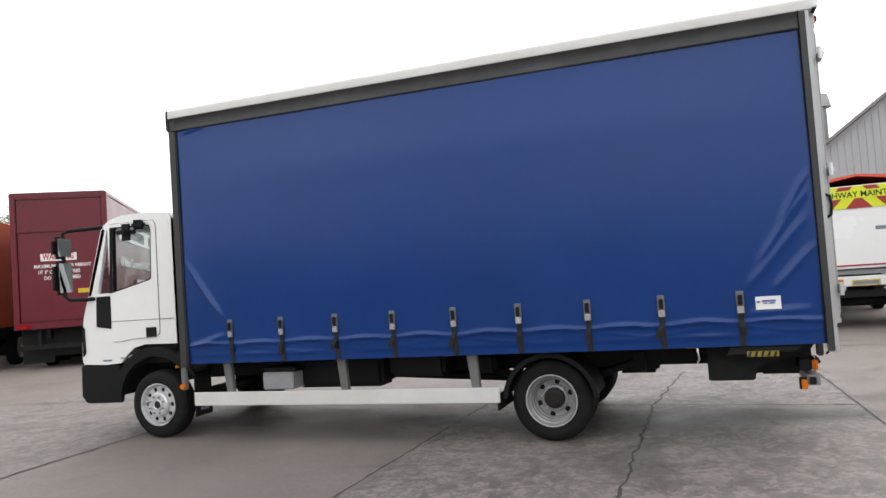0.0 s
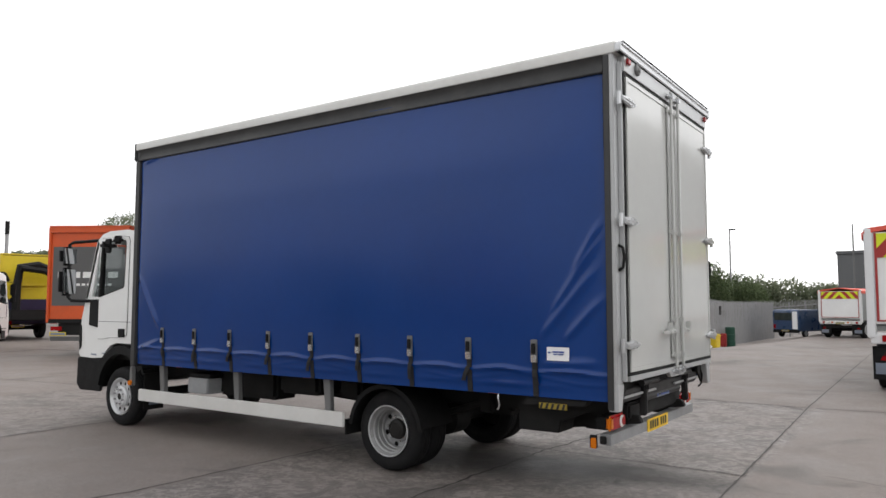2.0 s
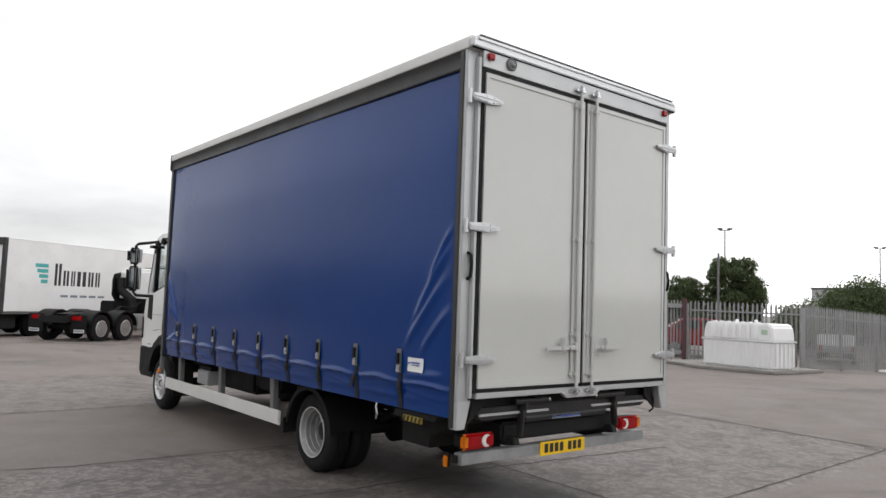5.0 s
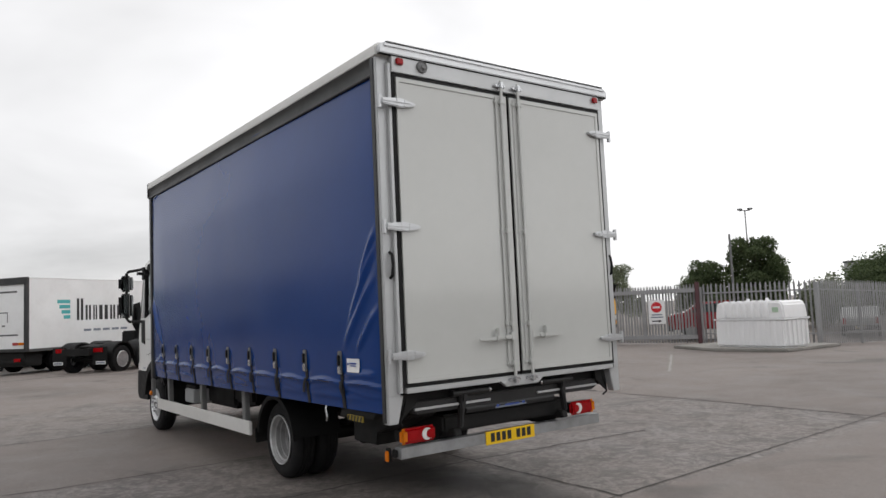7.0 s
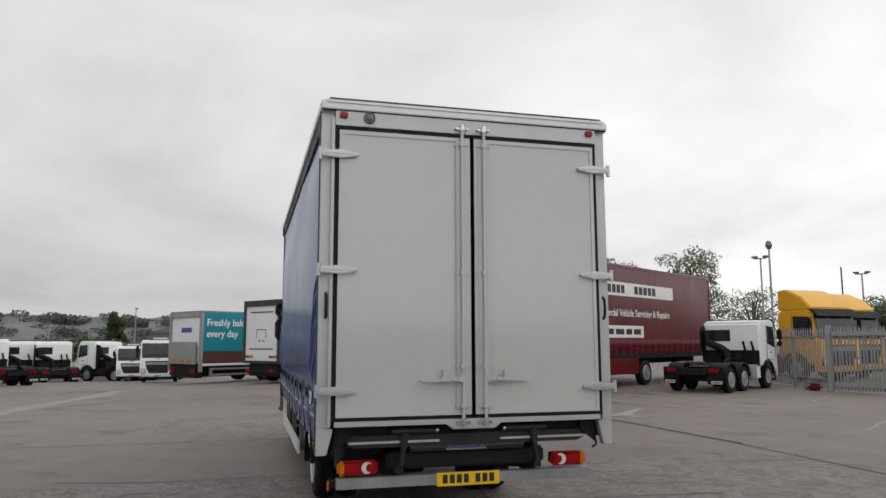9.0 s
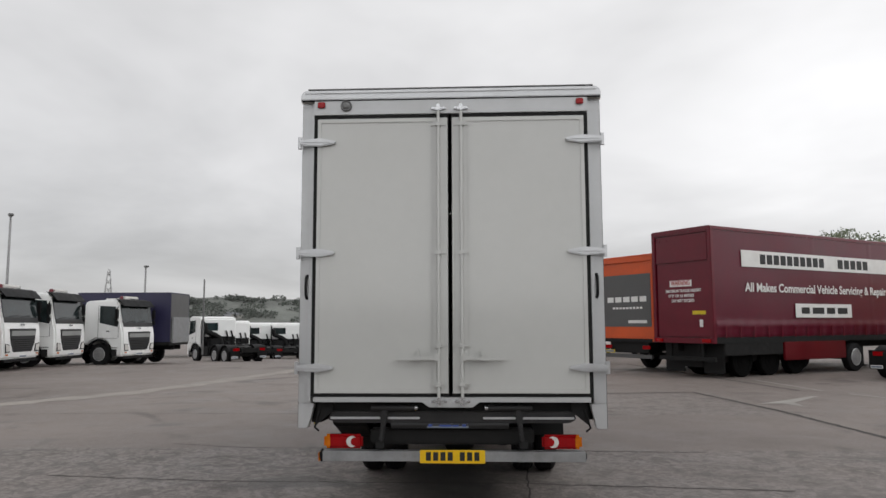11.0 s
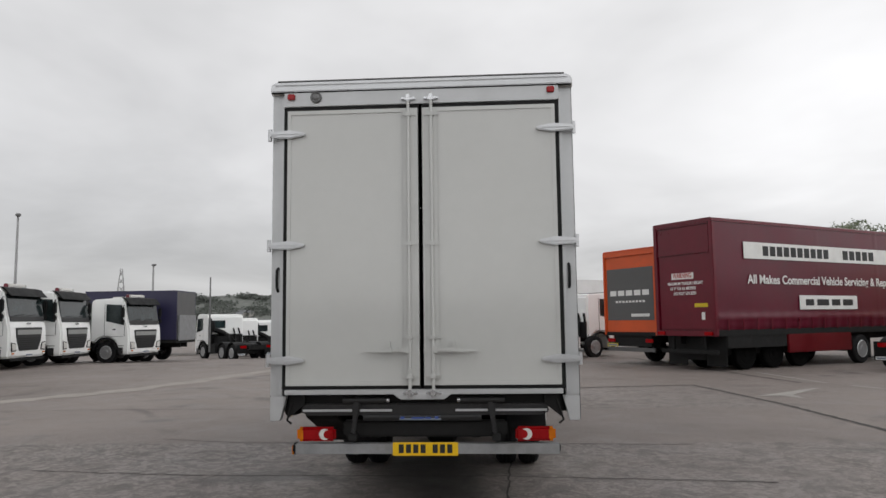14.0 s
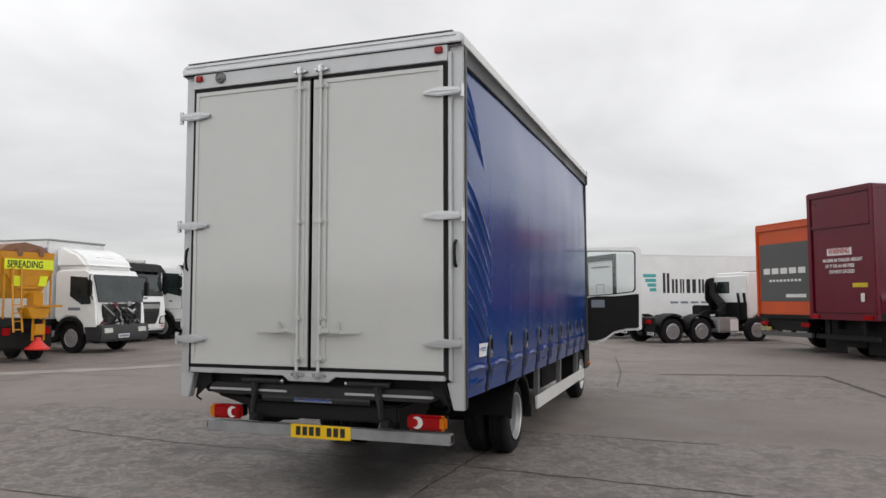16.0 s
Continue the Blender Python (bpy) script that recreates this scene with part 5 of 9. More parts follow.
# inside of the cab
for y in (-0.55, 0.55):
    bm = bmesh.new()
    box(bm, -7.2, -6.72, y - 0.25, y + 0.25, 1.2, 1.42, 0.05, 3)
    part("seat_cushion", bm, SEATCLOTH, lorry, "dark cloth seat")
    bm = bmesh.new()
    prism(bm, [(-6.86, 1.38), (-6.72, 1.38), (-6.64, 2.0), (-6.76, 2.02)], "y", y - 0.24, y + 0.24, 0.04, 3)
    box(bm, -6.76, -6.66, y - 0.14, y + 0.14, 2.04, 2.24, 0.04, 3)
    part("seat_back", bm, SEATCLOTH, lorry, "dark cloth seat back with a headrest")
bm = bmesh.new()
prism(bm, [(-7.88, 1.05), (-7.85, 1.6), (-7.62, 1.62), (-7.5, 1.5), (-7.52, 1.05)], "y", -0.96, 0.96, 0.03)
part("dashboard", bm, BLACKPL, lorry, "black plastic dashboard")
bm = bmesh.new()
tube(bm, [(-7.42 + 0.1 * math.sin(a), 0.52 + 0.21 * math.cos(a), 1.62 + 0.19 * math.sin(a)) for a in [2 * math.pi * i / 20 for i in range(21)]], 0.014, 8)
part("steering_wheel", bm, BLACKPL, lorry, "black steering wheel")


# ---- shared kit for the parked vehicles ----
MAROON = material("maroon_curtain", lin(88, 11, 34), 0.35, var=0.16, scale=1.2, bump=0.08, bscale=30, dirt=0.3, dirt_col=lin(70, 30, 40))
MAROONFRAME = material("maroon_paint", lin(96, 9, 30), 0.32, var=0.18, scale=1.6, dirt=0.35, dirt_col=lin(64, 24, 30))
REDSKIRT = material("red_side_skirt", lin(92, 8, 18), 0.35, var=0.15, scale=2)
ORANGE = material("orange_paint", lin(200, 82, 34), 0.45, var=0.12, scale=1.6, dirt=0.3, dirt_col=lin(130, 70, 44))
GREYPANEL = material("dark_grey_vinyl", lin(84, 84, 84), 0.5, var=0.1, scale=2, dirt=0.15)
TRAILWHITE = material("white_trailer_panel", (0.76, 0.77, 0.77), 0.35, var=0.07, scale=0.9, dirt=0.22, dirt_col=(0.42, 0.41, 0.38))
LETTERWHITE = material("white_lettering", (0.72, 0.72, 0.7), 0.45, var=0.08, scale=3, dirt=0.2, dirt_col=(0.4, 0.36, 0.34))
TEAL = material("teal_vinyl", lin(8, 128, 144), 0.4, var=0.06, scale=1.5)
BROWN = material("brown_vinyl", lin(84, 52, 44), 0.45, var=0.1, scale=1.5)
TEALLOGO = material("teal_print", lin(70, 165, 165), 0.45, var=0.06, scale=3)
NAVY = material("dark_navy_panel", lin(38, 36, 66), 0.4, var=0.12, scale=1.4)
SCREEN = material("dark_windscreen_glass", (0.025, 0.034, 0.035), 0.05, var=0.6, scale=2.2, coat=0.15, spec=0.4)
GRILLE = material("dark_grille", (0.015, 0.015, 0.016), 0.5, var=0.3, scale=9)
GREYBODY = material("grey_steel_body", lin(150, 152, 150), 0.5, metal=0.2, var=0.15, scale=1.5, dirt=0.3, dirt_col=(0.2, 0.19, 0.17))
YELLOW = material("spreader_yellow", lin(192, 132, 4), 0.42, var=0.14, scale=1.8, dirt=0.3, dirt_col=lin(130, 90, 34))
LORRYYELLOW = material("lorry_yellow", lin(226, 168, 40), 0.4, var=0.08, scale=1.5)
LIME = material("lime_reflective", lin(214, 226, 26), 0.45, var=0.08, scale=4, spec=0.6)
CHEVRED = material("red_reflective", lin(160, 48, 44), 0.45, var=0.08, scale=4)
SHEETRED = material("red_load_sheet", lin(226, 92, 74), 0.6, var=0.12, scale=2, bump=0.15, bscale=14)
SPINRED = material("red_plastic_cone", lin(206, 52, 46), 0.45, var=0.15, scale=3)
TANKWHITE = material("white_tank_plastic", (0.86, 0.865, 0.87), 0.4, var=0.05, scale=1.2, dirt=0.12, dirt_col=(0.4, 0.42, 0.36))
GALV = material("galvanised_steel", (0.34, 0.342, 0.345), 0.5, metal=0.45, var=0.16, scale=3, dirt=0.25, dirt_col=(0.2, 0.2, 0.19))
KERBSTONE = material("plinth_concrete", (0.27, 0.26, 0.24), 0.85, var=0.25, scale=2, bump=0.3, bscale=40)
FUELSILVER = material("silver_fuel_tank", (0.5, 0.51, 0.52), 0.35, metal=0.6, var=0.1, scale=3, dirt=0.2)
REDCAR = material("red_car_paint", lin(140, 16, 26), 0.25, var=0.06, coat=0.5)
BLUEVAN = material("blue_van_paint", lin(44, 66, 98), 0.3, var=0.08, coat=0.4)
GREENPL = material("green_plastic", lin(14, 66, 50), 0.5, var=0.15, scale=3)
YELLOWPL = material("yellow_plastic_bin", lin(226, 196, 40), 0.5, var=0.12, scale=3, dirt=0.2)


def shared_wheel():
    bm = bmesh.new()
    lathe(bm, [(-0.02, 0.55), (0.0, 0.6), (-0.01, 0.8), (-0.03, 0.95), (-0.09, 1.0), (-0.25, 1.0), (-0.27, 0.98), (-0.29, 1.0), (-0.5, 1.0), (-0.56, 0.93), (-0.56, 0.55)], (0, 0, 0), "y", 32, closed=True)
    t = mesh_of("road_tyre", bm, TYRE)
    bm = bmesh.new()
    lathe(bm, [(0.0, 0.6), (0.02, 0.57), (-0.06, 0.53), (-0.16, 0.5), (-0.17, 0.36), (-0.08, 0.3), (-0.03, 0.26), (0.02, 0.22), (0.03, 0.16), (0.03, 0.001)], (0, 0, 0), "y", 28)
    r = mesh_of("road_rim", bm, RIM)
    # dark hand holes in the dish
    r.materials.append(CHASSIS)
    r.materials.append(DISC)
    for p in r.polygons:
        q = math.hypot(p.center.x, p.center.z)
        turn = (math.atan2(p.center.z, p.center.x) / (2 * math.pi) * 28) % 28
        if 0.36 < q < 0.5:
            p.material_index = 1 if int(turn + 0.01) % 3 == 0 else 2
        elif q < 0.3:
            p.material_index = 2
    return t, r


TYRE_ME, RIM_ME = shared_wheel()
# near-black wheel copies: the shade under the trailers is put into their colour
SHADETYRE = material("shaded_black_tyre", (0.005, 0.005, 0.005), 0.9, var=0.3, scale=9, spec=0.06)
TYRE_DARK = TYRE_ME.copy()
TYRE_DARK.materials[0] = SHADETYRE
RIM_DARK = RIM_ME.copy()
RIM_DARK.materials[0] = SHADETYRE
RIM_DARK.materials[1] = SHADETYRE
RIM_DARK.materials[2] = SHADETYRE


def wheel(parent, x, y, side, r=0.5, dark=False):
    """side: +1 on the vehicle's left, -1 on its right."""
    w = new("wheel", TYRE_DARK if dark else TYRE_ME)
    w.parent = parent
    w.matrix_local = pose(x, y, r, 0, 0, 0 if side > 0 else 180) @ Matrix.Diagonal((r, r, r, 1))
    h = new("rim", RIM_DARK if dark else RIM_ME)
    h.parent = w
    return w


def axle(parent, x, half, r=0.5, sides=(1, -1), dark=False):
    for s in sides:
        wheel(parent, x, s * half, s, r, dark)
    bm = bmesh.new()
    cyl(bm, (x, -half + 0.15, r), (x, half - 0.15, r), 0.09, n=10)
    part("axle", bm, CHASSIS, parent)


def lamp_box(parent, x, y, z, w, h, mat, name="tail_lamp", d=0.04, label=""):
    return bxp(name, (x - d, x, y - w / 2, y + w / 2, z - h / 2, z + h / 2), mat, parent, label, 0.008)


def bar_plate(parent, x, y, z, mat=STICKER, w=0.5, h=0.11, d=-0.012):
    p = bxp("number_plate", (min(x, x + d), max(x, x + d), y - w / 2, y + w / 2, z - h / 2, z + h / 2), mat, parent, b=0.002)
    bm = bmesh.new()
    right = (0, -1, 0) if d < 0 else (0, 1, 0)
    m = face_frame((x + d * 1.0, y + w / 2 if d < 0 else y - w / 2, z - h / 2), right)
    bars(bm, m, [(0.06 * w, 0.2 * h, 0.88 * w, 0.6 * h)], 0.002)
    part("plate_bar", bm, STICKGREY, p)


def chassis(parent, x0, x1, z=0.75, half=0.42):
    for s in (-1, 1):
        bxp("chassis_rail", (x0, x1, s * half - 0.05, s * half + 0.05, z, z + 0.24), CHASSIS, parent, b=0.006)


# ---- maroon curtain trailer ----
def maroon_trailer():
    t = thing("curtain_trailer", pose(-16.3, 15.32, 0, 0, 0, 123.2), "long maroon curtainside trailer with white lettering panels", "trailer")
    L, H, zb, zt = 13.5, 1.14, 1.2, 4.47
    bxp("trailer_floor", (0.02, L, -H + 0.03, H - 0.03, 1.02, 1.2), CHASSIS, t)
    bm = bmesh.new()
    prism(bm, [(-H, zt - 0.12), (-H, zt - 0.03), (-H + 0.06, zt), (H - 0.06, zt), (H, zt - 0.03), (H, zt - 0.12)], "x", 0, L, 0.01)
    part("roof", bm, MAROONFRAME, t, "maroon roof edge")
    bxp("headboard", (L - 0.08, L, -H, H, 1.05, zt - 0.1), MAROONFRAME, t)
    for s in (-1, 1):
        # side curtain: soft billows, tucked pleats at the hem
        bm = bmesh.new()
        nx, nz = 150, 36
        g = []
        for i in range(nx + 1):
            x = 0.14 + (L - 0.2) * i / nx
            row = []
            for j in range(nz + 1):
                z = zb + (zt - 0.12 - zb) * j / nz
                v = (z - zb) / (zt - zb)
                o = 0.015 * noise.noise((x * 0.5, z * 0.6, s * 3)) + 0.012 * math.sin(x * 12.3) * max(0, 1 - v * 5.5) + 0.03 * math.exp(-((v - 0.1) / 0.03) ** 2) + 0.03 * math.exp(-((v - 0.03) / 0.02) ** 2)
                if v < 0.09:
                    o -= 0.03 * (0.09 - v) / 0.09
                o += 0.012 * math.exp(-((x % 3.3 - 1.6) / 0.03) ** 2) * v
                row.append(bm.verts.new((x, s * (H - 0.025 + o), z)))
            g.append(row)
        for i in range(nx):
            for j in range(nz):
                f = (g[i][j], g[i + 1][j], g[i + 1][j + 1], g[i][j + 1])
                bm.faces.new(f if s < 0 else f[::-1])
        cur = part("curtain", bm, MAROON, t, "faded maroon side curtain")
        if s < 0:
            for k in range(20):
                x = 0.5 + 0.65 * k
                bxp("strap", (x - 0.025, x + 0.025, s * (H + 0.03) - 0.006, s * (H + 0.03) + 0.006, zb - 0.02, zb + 0.32), MAROONFRAME, cur, b=0.003)
        bxp("corner_post", (0.0, 0.13, min(s * (H - 0.14), s * (H - 0.002)), max(s * (H - 0.14), s * (H - 0.002)), 1.02, zt - 0.1), MAROONFRAME, t, b=0.015)
    # rear: upper shutter panel and a lower door
    bxp("rear_shutter", (0.03, 0.07, -0.99, 0.99, 3.5, 4.3), MAROONFRAME, t, "dented maroon upper rear panel", 0.02)
    bxp("rear_door", (0.05, 0.1, -0.99, 0.99, 1.2, 3.5), MAROONFRAME, t, "plain maroon rear door", 0.02)
    bxp("shutter_lip", (0.0, 0.05, -0.99, 0.99, 3.46, 3.54), MAROONFRAME, t, b=0.012)
    bxp("rear_sill", (-0.02, 0.1, -1.13, 1.13, 1.02, 1.19), MAROONFRAME, t, b=0.012)
    bxp("top_header", (0.0, 0.1, -1.0, 1.0, 4.3, zt - 0.12), MAROONFRAME, t, b=0.012)
    # warning sign
    f = face_frame((0.046, 0.45, 2.5), (0, -1, 0))
    sign = bxp("warning_panel", (0.042, 0.049, -0.36, 0.48, 2.72, 2.91), LETTERWHITE, t, "white warning board", 0.002)
    words("warning_word", "WARNING", 0.15, CHEVRED, face_frame((0.041, 0.43, 2.76), (0, -1, 0)), t, wide=0.7, bold=0.006)
    for z, tx, hh, y0 in ((2.55, "MAXIMUM TRAILER HEIGHT", 0.085, 0.64), (2.4, "15' 3\" OR 4.6 METRES", 0.085, 0.56), (2.25, "DO NOT EXCEED", 0.085, 0.42)):
        words("warning_line", tx, hh, LETTERWHITE, face_frame((0.047, y0, z), (0, -1, 0)), t, wide=0.88, bold=0.003)
    bxp("yellow_label", (0.04, 0.05, -0.84, -0.36, 1.87, 1.98), HAZY, t, "yellow label", 0.002)
    bxp("lamp_holder", (0.02, 0.05, -0.74, -0.62, 1.5, 1.72), LETTERWHITE, t, b=0.01)
    for y in (-0.9, 0.9):
        lamp_box(t, -0.02, y, 1.1, 0.3, 0.1, REDLENS)
    # side panels
    bm = bmesh.new()
    pan = bxp("white_panel", (1.33, 9.6, -H - 0.012, -H - 0.006, 3.3, 3.8), LETTERWHITE, t, "long white name panel", 0.002)
    fm = face_frame((1.25, -H - 0.0125, 3.3), (1, 0, 0))
    for x0, n, w in ((0.95, 10, 0.31), (5.0, 5, 0.34)):
        for k in range(n):
            bm = bmesh.new()
            bars(bm, fm, [(x0 + k * w * 1.08, 0.1, w * 0.84, 0.3)])
            part("name_bar", bm, INK, pan)
    words("side_lettering", "All Makes Commercial Vehicle Servicing & Repairs", 0.26, LETTERWHITE, face_frame((1.45, -H - 0.014, 2.56), (1, 0, 0)), t, wide=1.02, bold=0.008)
    tel = bxp("phone_panel", (3.85, 6.9, -H - 0.014, -H - 0.008, 1.78, 2.22), LETTERWHITE, t, "white panel with dark bars", 0.002)
    fm = face_frame((3.85, -H - 0.0145, 1.78), (1, 0, 0))
    for x0, w in ((0.3, 0.42), (0.88, 0.62), (1.65, 0.45), (2.25, 0.55)):
        bm = bmesh.new()
        bars(bm, fm, [(x0, 0.12, w, 0.2)])
        part("phone_bar", bm, INK, tel)
    # running gear, skirt and legs
    chassis(t, 0.2, L - 0.5, 0.78)
    for x in (1.6, 2.9, 4.2):
        axle(t, x, 0.86, 0.48, dark=True)
    # added black panel, stands in for the shade under the trailer side
    bxp("rear_guard", (0.5, 3.2, -1.1, -1.07, 0.66, 1.02), RUBBER, t, "added black panel in place of shade over the rear wheels", 0.01)
    bm = bmesh.new()
    box(bm, 3.25, 6.5, -1.12, -1.04, 0.46, 1.05, 0.02)
    part("side_skirt", bm, REDSKIRT, t, "glossy red side skirt")
    axle(t, 7.1, 1.1, 0.47)
    for s in (-1, 1):
        bxp("landing_leg", (10.4, 10.56, s * 0.7 - 0.08, s * 0.7 + 0.08, 0.02, 1.05), CHASSIS, t)
        bxp("leg_foot", (10.3, 10.66, s * 0.7 - 0.15, s * 0.7 + 0.15, 0.0, 0.03), CHASSIS, t)
    # deep black box, added to darken the shaded underside
    bxp("chassis_box", (0.5, 7.4, -0.72, 0.72, 0.45, 1.0), CHASSIS, t, "black box under the floor", 0.04)
    bxp("rear_flap", (0.45, 0.48, -1.1, -0.36, 0.14, 1.0), RUBBER, t)
    bxp("rear_flap", (0.45, 0.48, 0.36, 1.1, 0.14, 1.0), RUBBER, t)
    # block between the flaps is added, black in place of rear underside shade
    bxp("lift_housing", (0.4, 0.62, -0.36, 0.36, 0.3, 1.0), RUBBER, t, "added black block in place of shade between the flaps", 0.02)
    bxp("underrun_bar", (0.1, 0.2, -1.05, 1.05, 0.5, 0.62), RUBBER, t)
    for s in (-1, 1):
        bxp("bar_arm", (0.12, 0.2, s * 0.6 - 0.04, s * 0.6 + 0.04, 0.6, 1.03), CHASSIS, t)


maroon_trailer()


# ---- orange box lorry ----
def orange_lorry():
    t = thing("box_lorry", pose(-19.25, 14.25, 0, 0, 0, 123), "orange box lorry with a dark grey rear panel", "lorry")
    H, zb, zt, L = 1.24, 1.1, 3.86, 8.6
    for s in (-1, 1):
        bxp("side_panel", (0.05, L, min(s * (H - 0.05), s * H), max(s * (H - 0.05), s * H), zb, zt), ORANGE, t, "orange side panel", 0.01)
    bxp("roof", (0.0, L, -H, H, zt, zt + 0.06), ORANGE, t, b=0.02)
    bxp("front_wall", (L - 0.05, L, -H + 0.05, H - 0.05, zb, zt), ORANGE, t)
    bxp("floor", (0.02, L, -H, H, zb - 0.12, zb), CHASSIS, t)
    bxp("rear_door", (0.06, 0.1, -H + 0.06, H - 0.06, zb, zt), ORANGE, t, "orange rear door", 0.008)
    bxp("door_header", (0.0, 0.07, -H + 0.06, H - 0.06, zt - 0.16, zt), ORANGE, t, b=0.012)
    for s in (-1, 1):
        bxp("door_post", (0.0, 0.08, s * (H - 0.04) - 0.04, s * (H - 0.04) + 0.04, zb - 0.1, zt), ORANGE, t, b=0.012)
    bxp("grey_panel", (0.05, 0.062, -H + 0.14, H - 0.14, 1.5, 3.28), GREYPANEL, t, "dark grey lettered rear panel", 0.003)
    fm = face_frame((0.05, 1.0, 1.5), (0, -1, 0))
    for k in range(5):
        bm = bmesh.new()
        bars(bm, fm, [(0.06 + k * 0.385, 0.84, 0.3, 0.18)])
        part("logo_bar", bm, LETTERWHITE, t)
    for k in range(9):
        bm = bmesh.new()
        bars(bm, fm, [(0.32 + k * 0.16, 0.6, 0.11, 0.07)])
        part("logo_letter_bar", bm, LETTERWHITE, t)
    bm = bmesh.new()
    bars(bm, fm, [(1.05, 0.12, 0.85, 0.1)])
    part("phone_bar", bm, LETTERWHITE, t)
    bxp("rear_frame", (0.1, 0.5, -0.9, 0.9, 0.62, 0.98), CHASSIS, t)
    bxp("underrun_bar", (0.02, 0.12, -1.1, 1.1, 0.45, 0.58), GREYPANEL, t)
    for y in (-0.9, 0.9):
        lamp_box(t, 0.02, y, 0.82, 0.34, 0.12, REDLENS, label="red tail lamp")
    bar_plate(t, 0.01, 0.85, 0.66, HAZY)
    chassis(t, 0.2, L + 1.2, 0.72)
    axle(t, 2.2, 1.16, 0.48)
    axle(t, 7.3, 1.16, 0.48)
    bm = bmesh.new()
    prism(bm, [(L + 0.15, 0.8), (L + 0.15, 2.7), (L + 1.2, 2.7), (L + 1.75, 1.7), (L + 1.85, 0.6), (L + 0.8, 0.6)], "y", -1.15, 1.15, 0.06)
    part("cab", bm, ORANGE, t, "plain orange cab")
    return t


orange_lorry()


# ---- white box trailer with a dark rear frame ----
def white_trailer():
    t = thing("box_trailer", pose(-27.25, 7.75, -0.12, 0, 0, 125), "white box trailer with a dark rear frame and teal logo", "trailer")
    H, zb, zt, L = 1.28, 0.95, 3.55, 9.0
    for s in (-1, 1):
        bxp("side_panel", (0.06, L, min(s * (H - 0.06), s * H), max(s * (H - 0.06), s * H), zb, zt), TRAILWHITE, t, "plain white side panel", 0.01)
    bxp("roof", (0.0, L, -H - 0.01, H + 0.01, zt, zt + 0.05), TRAILWHITE, t, b=0.02)
    bxp("floor", (0.02, L, -H, H, zb - 0.1, zb), GREYPANEL, t)
    bm = bmesh.new()
    plate(bm, [(-H - 0.01, zb - 0.08), (H + 0.01, zb - 0.08), (H + 0.01, zt + 0.06), (-H - 0.01, zt + 0.06)], [[(-H + 0.12, zb + 0.02), (H - 0.12, zb + 0.02), (H - 0.12, zt - 0.2), (-H + 0.12, zt - 0.2)]], "x", -0.04, 0.08)
    part("rear_frame", bm, RAILDARK, t, "dark steel rear frame")
    bxp("rear_door", (0.02, 0.06, -H + 0.12, H - 0.12, zb + 0.02, zt - 0.2), TRAILWHITE, t, "white rear shutter", 0.004)
    fm = face_frame((0.018, H - 0.2, zb), (0, -1, 0))
    for x, y, w, h in ((0.25, 2.1, 1.6, 0.07), (0.2, 0.5, 1.7, 0.06), (0.7, 1.35, 0.7, 0.04), (0.7, 1.0, 0.04, 0.35), (1.36, 1.0, 0.04, 0.35), (0.85, 0.85, 0.14, 0.06), (1.12, 0.85, 0.14, 0.06)):
        bm = bmesh.new()
        bars(bm, fm, [(x, y, w, h)])
        part("door_bar", bm, GREYPANEL, t)
    for y in (-0.85, 0.85):
        for dy, mm in ((-0.14, AMBER), (0.14, CHEVRED)):
            lamp_box(t, 0.015, y + dy, zb + 0.2, 0.24, 0.1, mm)
        lamp_box(t, -0.02, y, 0.55, 0.3, 0.12, REDLENS)
    bxp("underrun_bar", (0.04, 0.14, -1.15, 1.15, 0.42, 0.55), CHASSIS, t)
    # wing mark and name bars on the side
    fm = face_frame((1.35, -H - 0.001, 1.9), (1, 0, 0))
    for k in range(4):
        bm = bmesh.new()
        bars(bm, fm, [(0.1 * k, 0.72 - 0.2 * k, 0.62 - 0.1 * k, 0.14)])
        part("wing_bar", bm, TEALLOGO, t)
    for k, (w, h) in enumerate(((0.34, 0.86), (0.3, 0.6), (0.22, 0.6), (0.5, 0.6), (0.3, 0.6), (0.26, 0.6))):
        x = 0.95 + sum((0.34, 0.3, 0.22, 0.5, 0.3, 0.26)[:k]) + 0.1 * k
        rows = [(x, 0.05, w * 0.36, h), (x + w * 0.58, 0.05, w * 0.36, h)]
        bm = bmesh.new()
        bars(bm, fm, rows)
        part("name_bar", bm, INK, t)
    for k in range(5):
        bm = bmesh.new()
        bars(bm, fm, [(1.3 + 0.5 * k, -0.4, 0.38, 0.09)])
        part("slogan_bar", bm, STICKGREY, t)
    chassis(t, 0.2, L, 0.62)
    for x in (1.5, 2.7, 3.9):
        axle(t, x, 1.2, 0.43, dark=True)
    bxp("rear_lift_box", (0.12, 0.9, -1.05, 1.05, 0.3, 0.86), CHASSIS, t, "black tail-lift housing", 0.04)
    bxp("chassis_box", (4.8, 9.0, -0.9, 0.9, 0.4, 0.86), CHASSIS, t, "black box under the floor", 0.04)
    for s in (-1, 1):
        bxp("landing_leg", (9.4, 9.56, s * 0.7 - 0.08, s * 0.7 + 0.08, 0.0, 0.9), CHASSIS, t)


white_trailer()


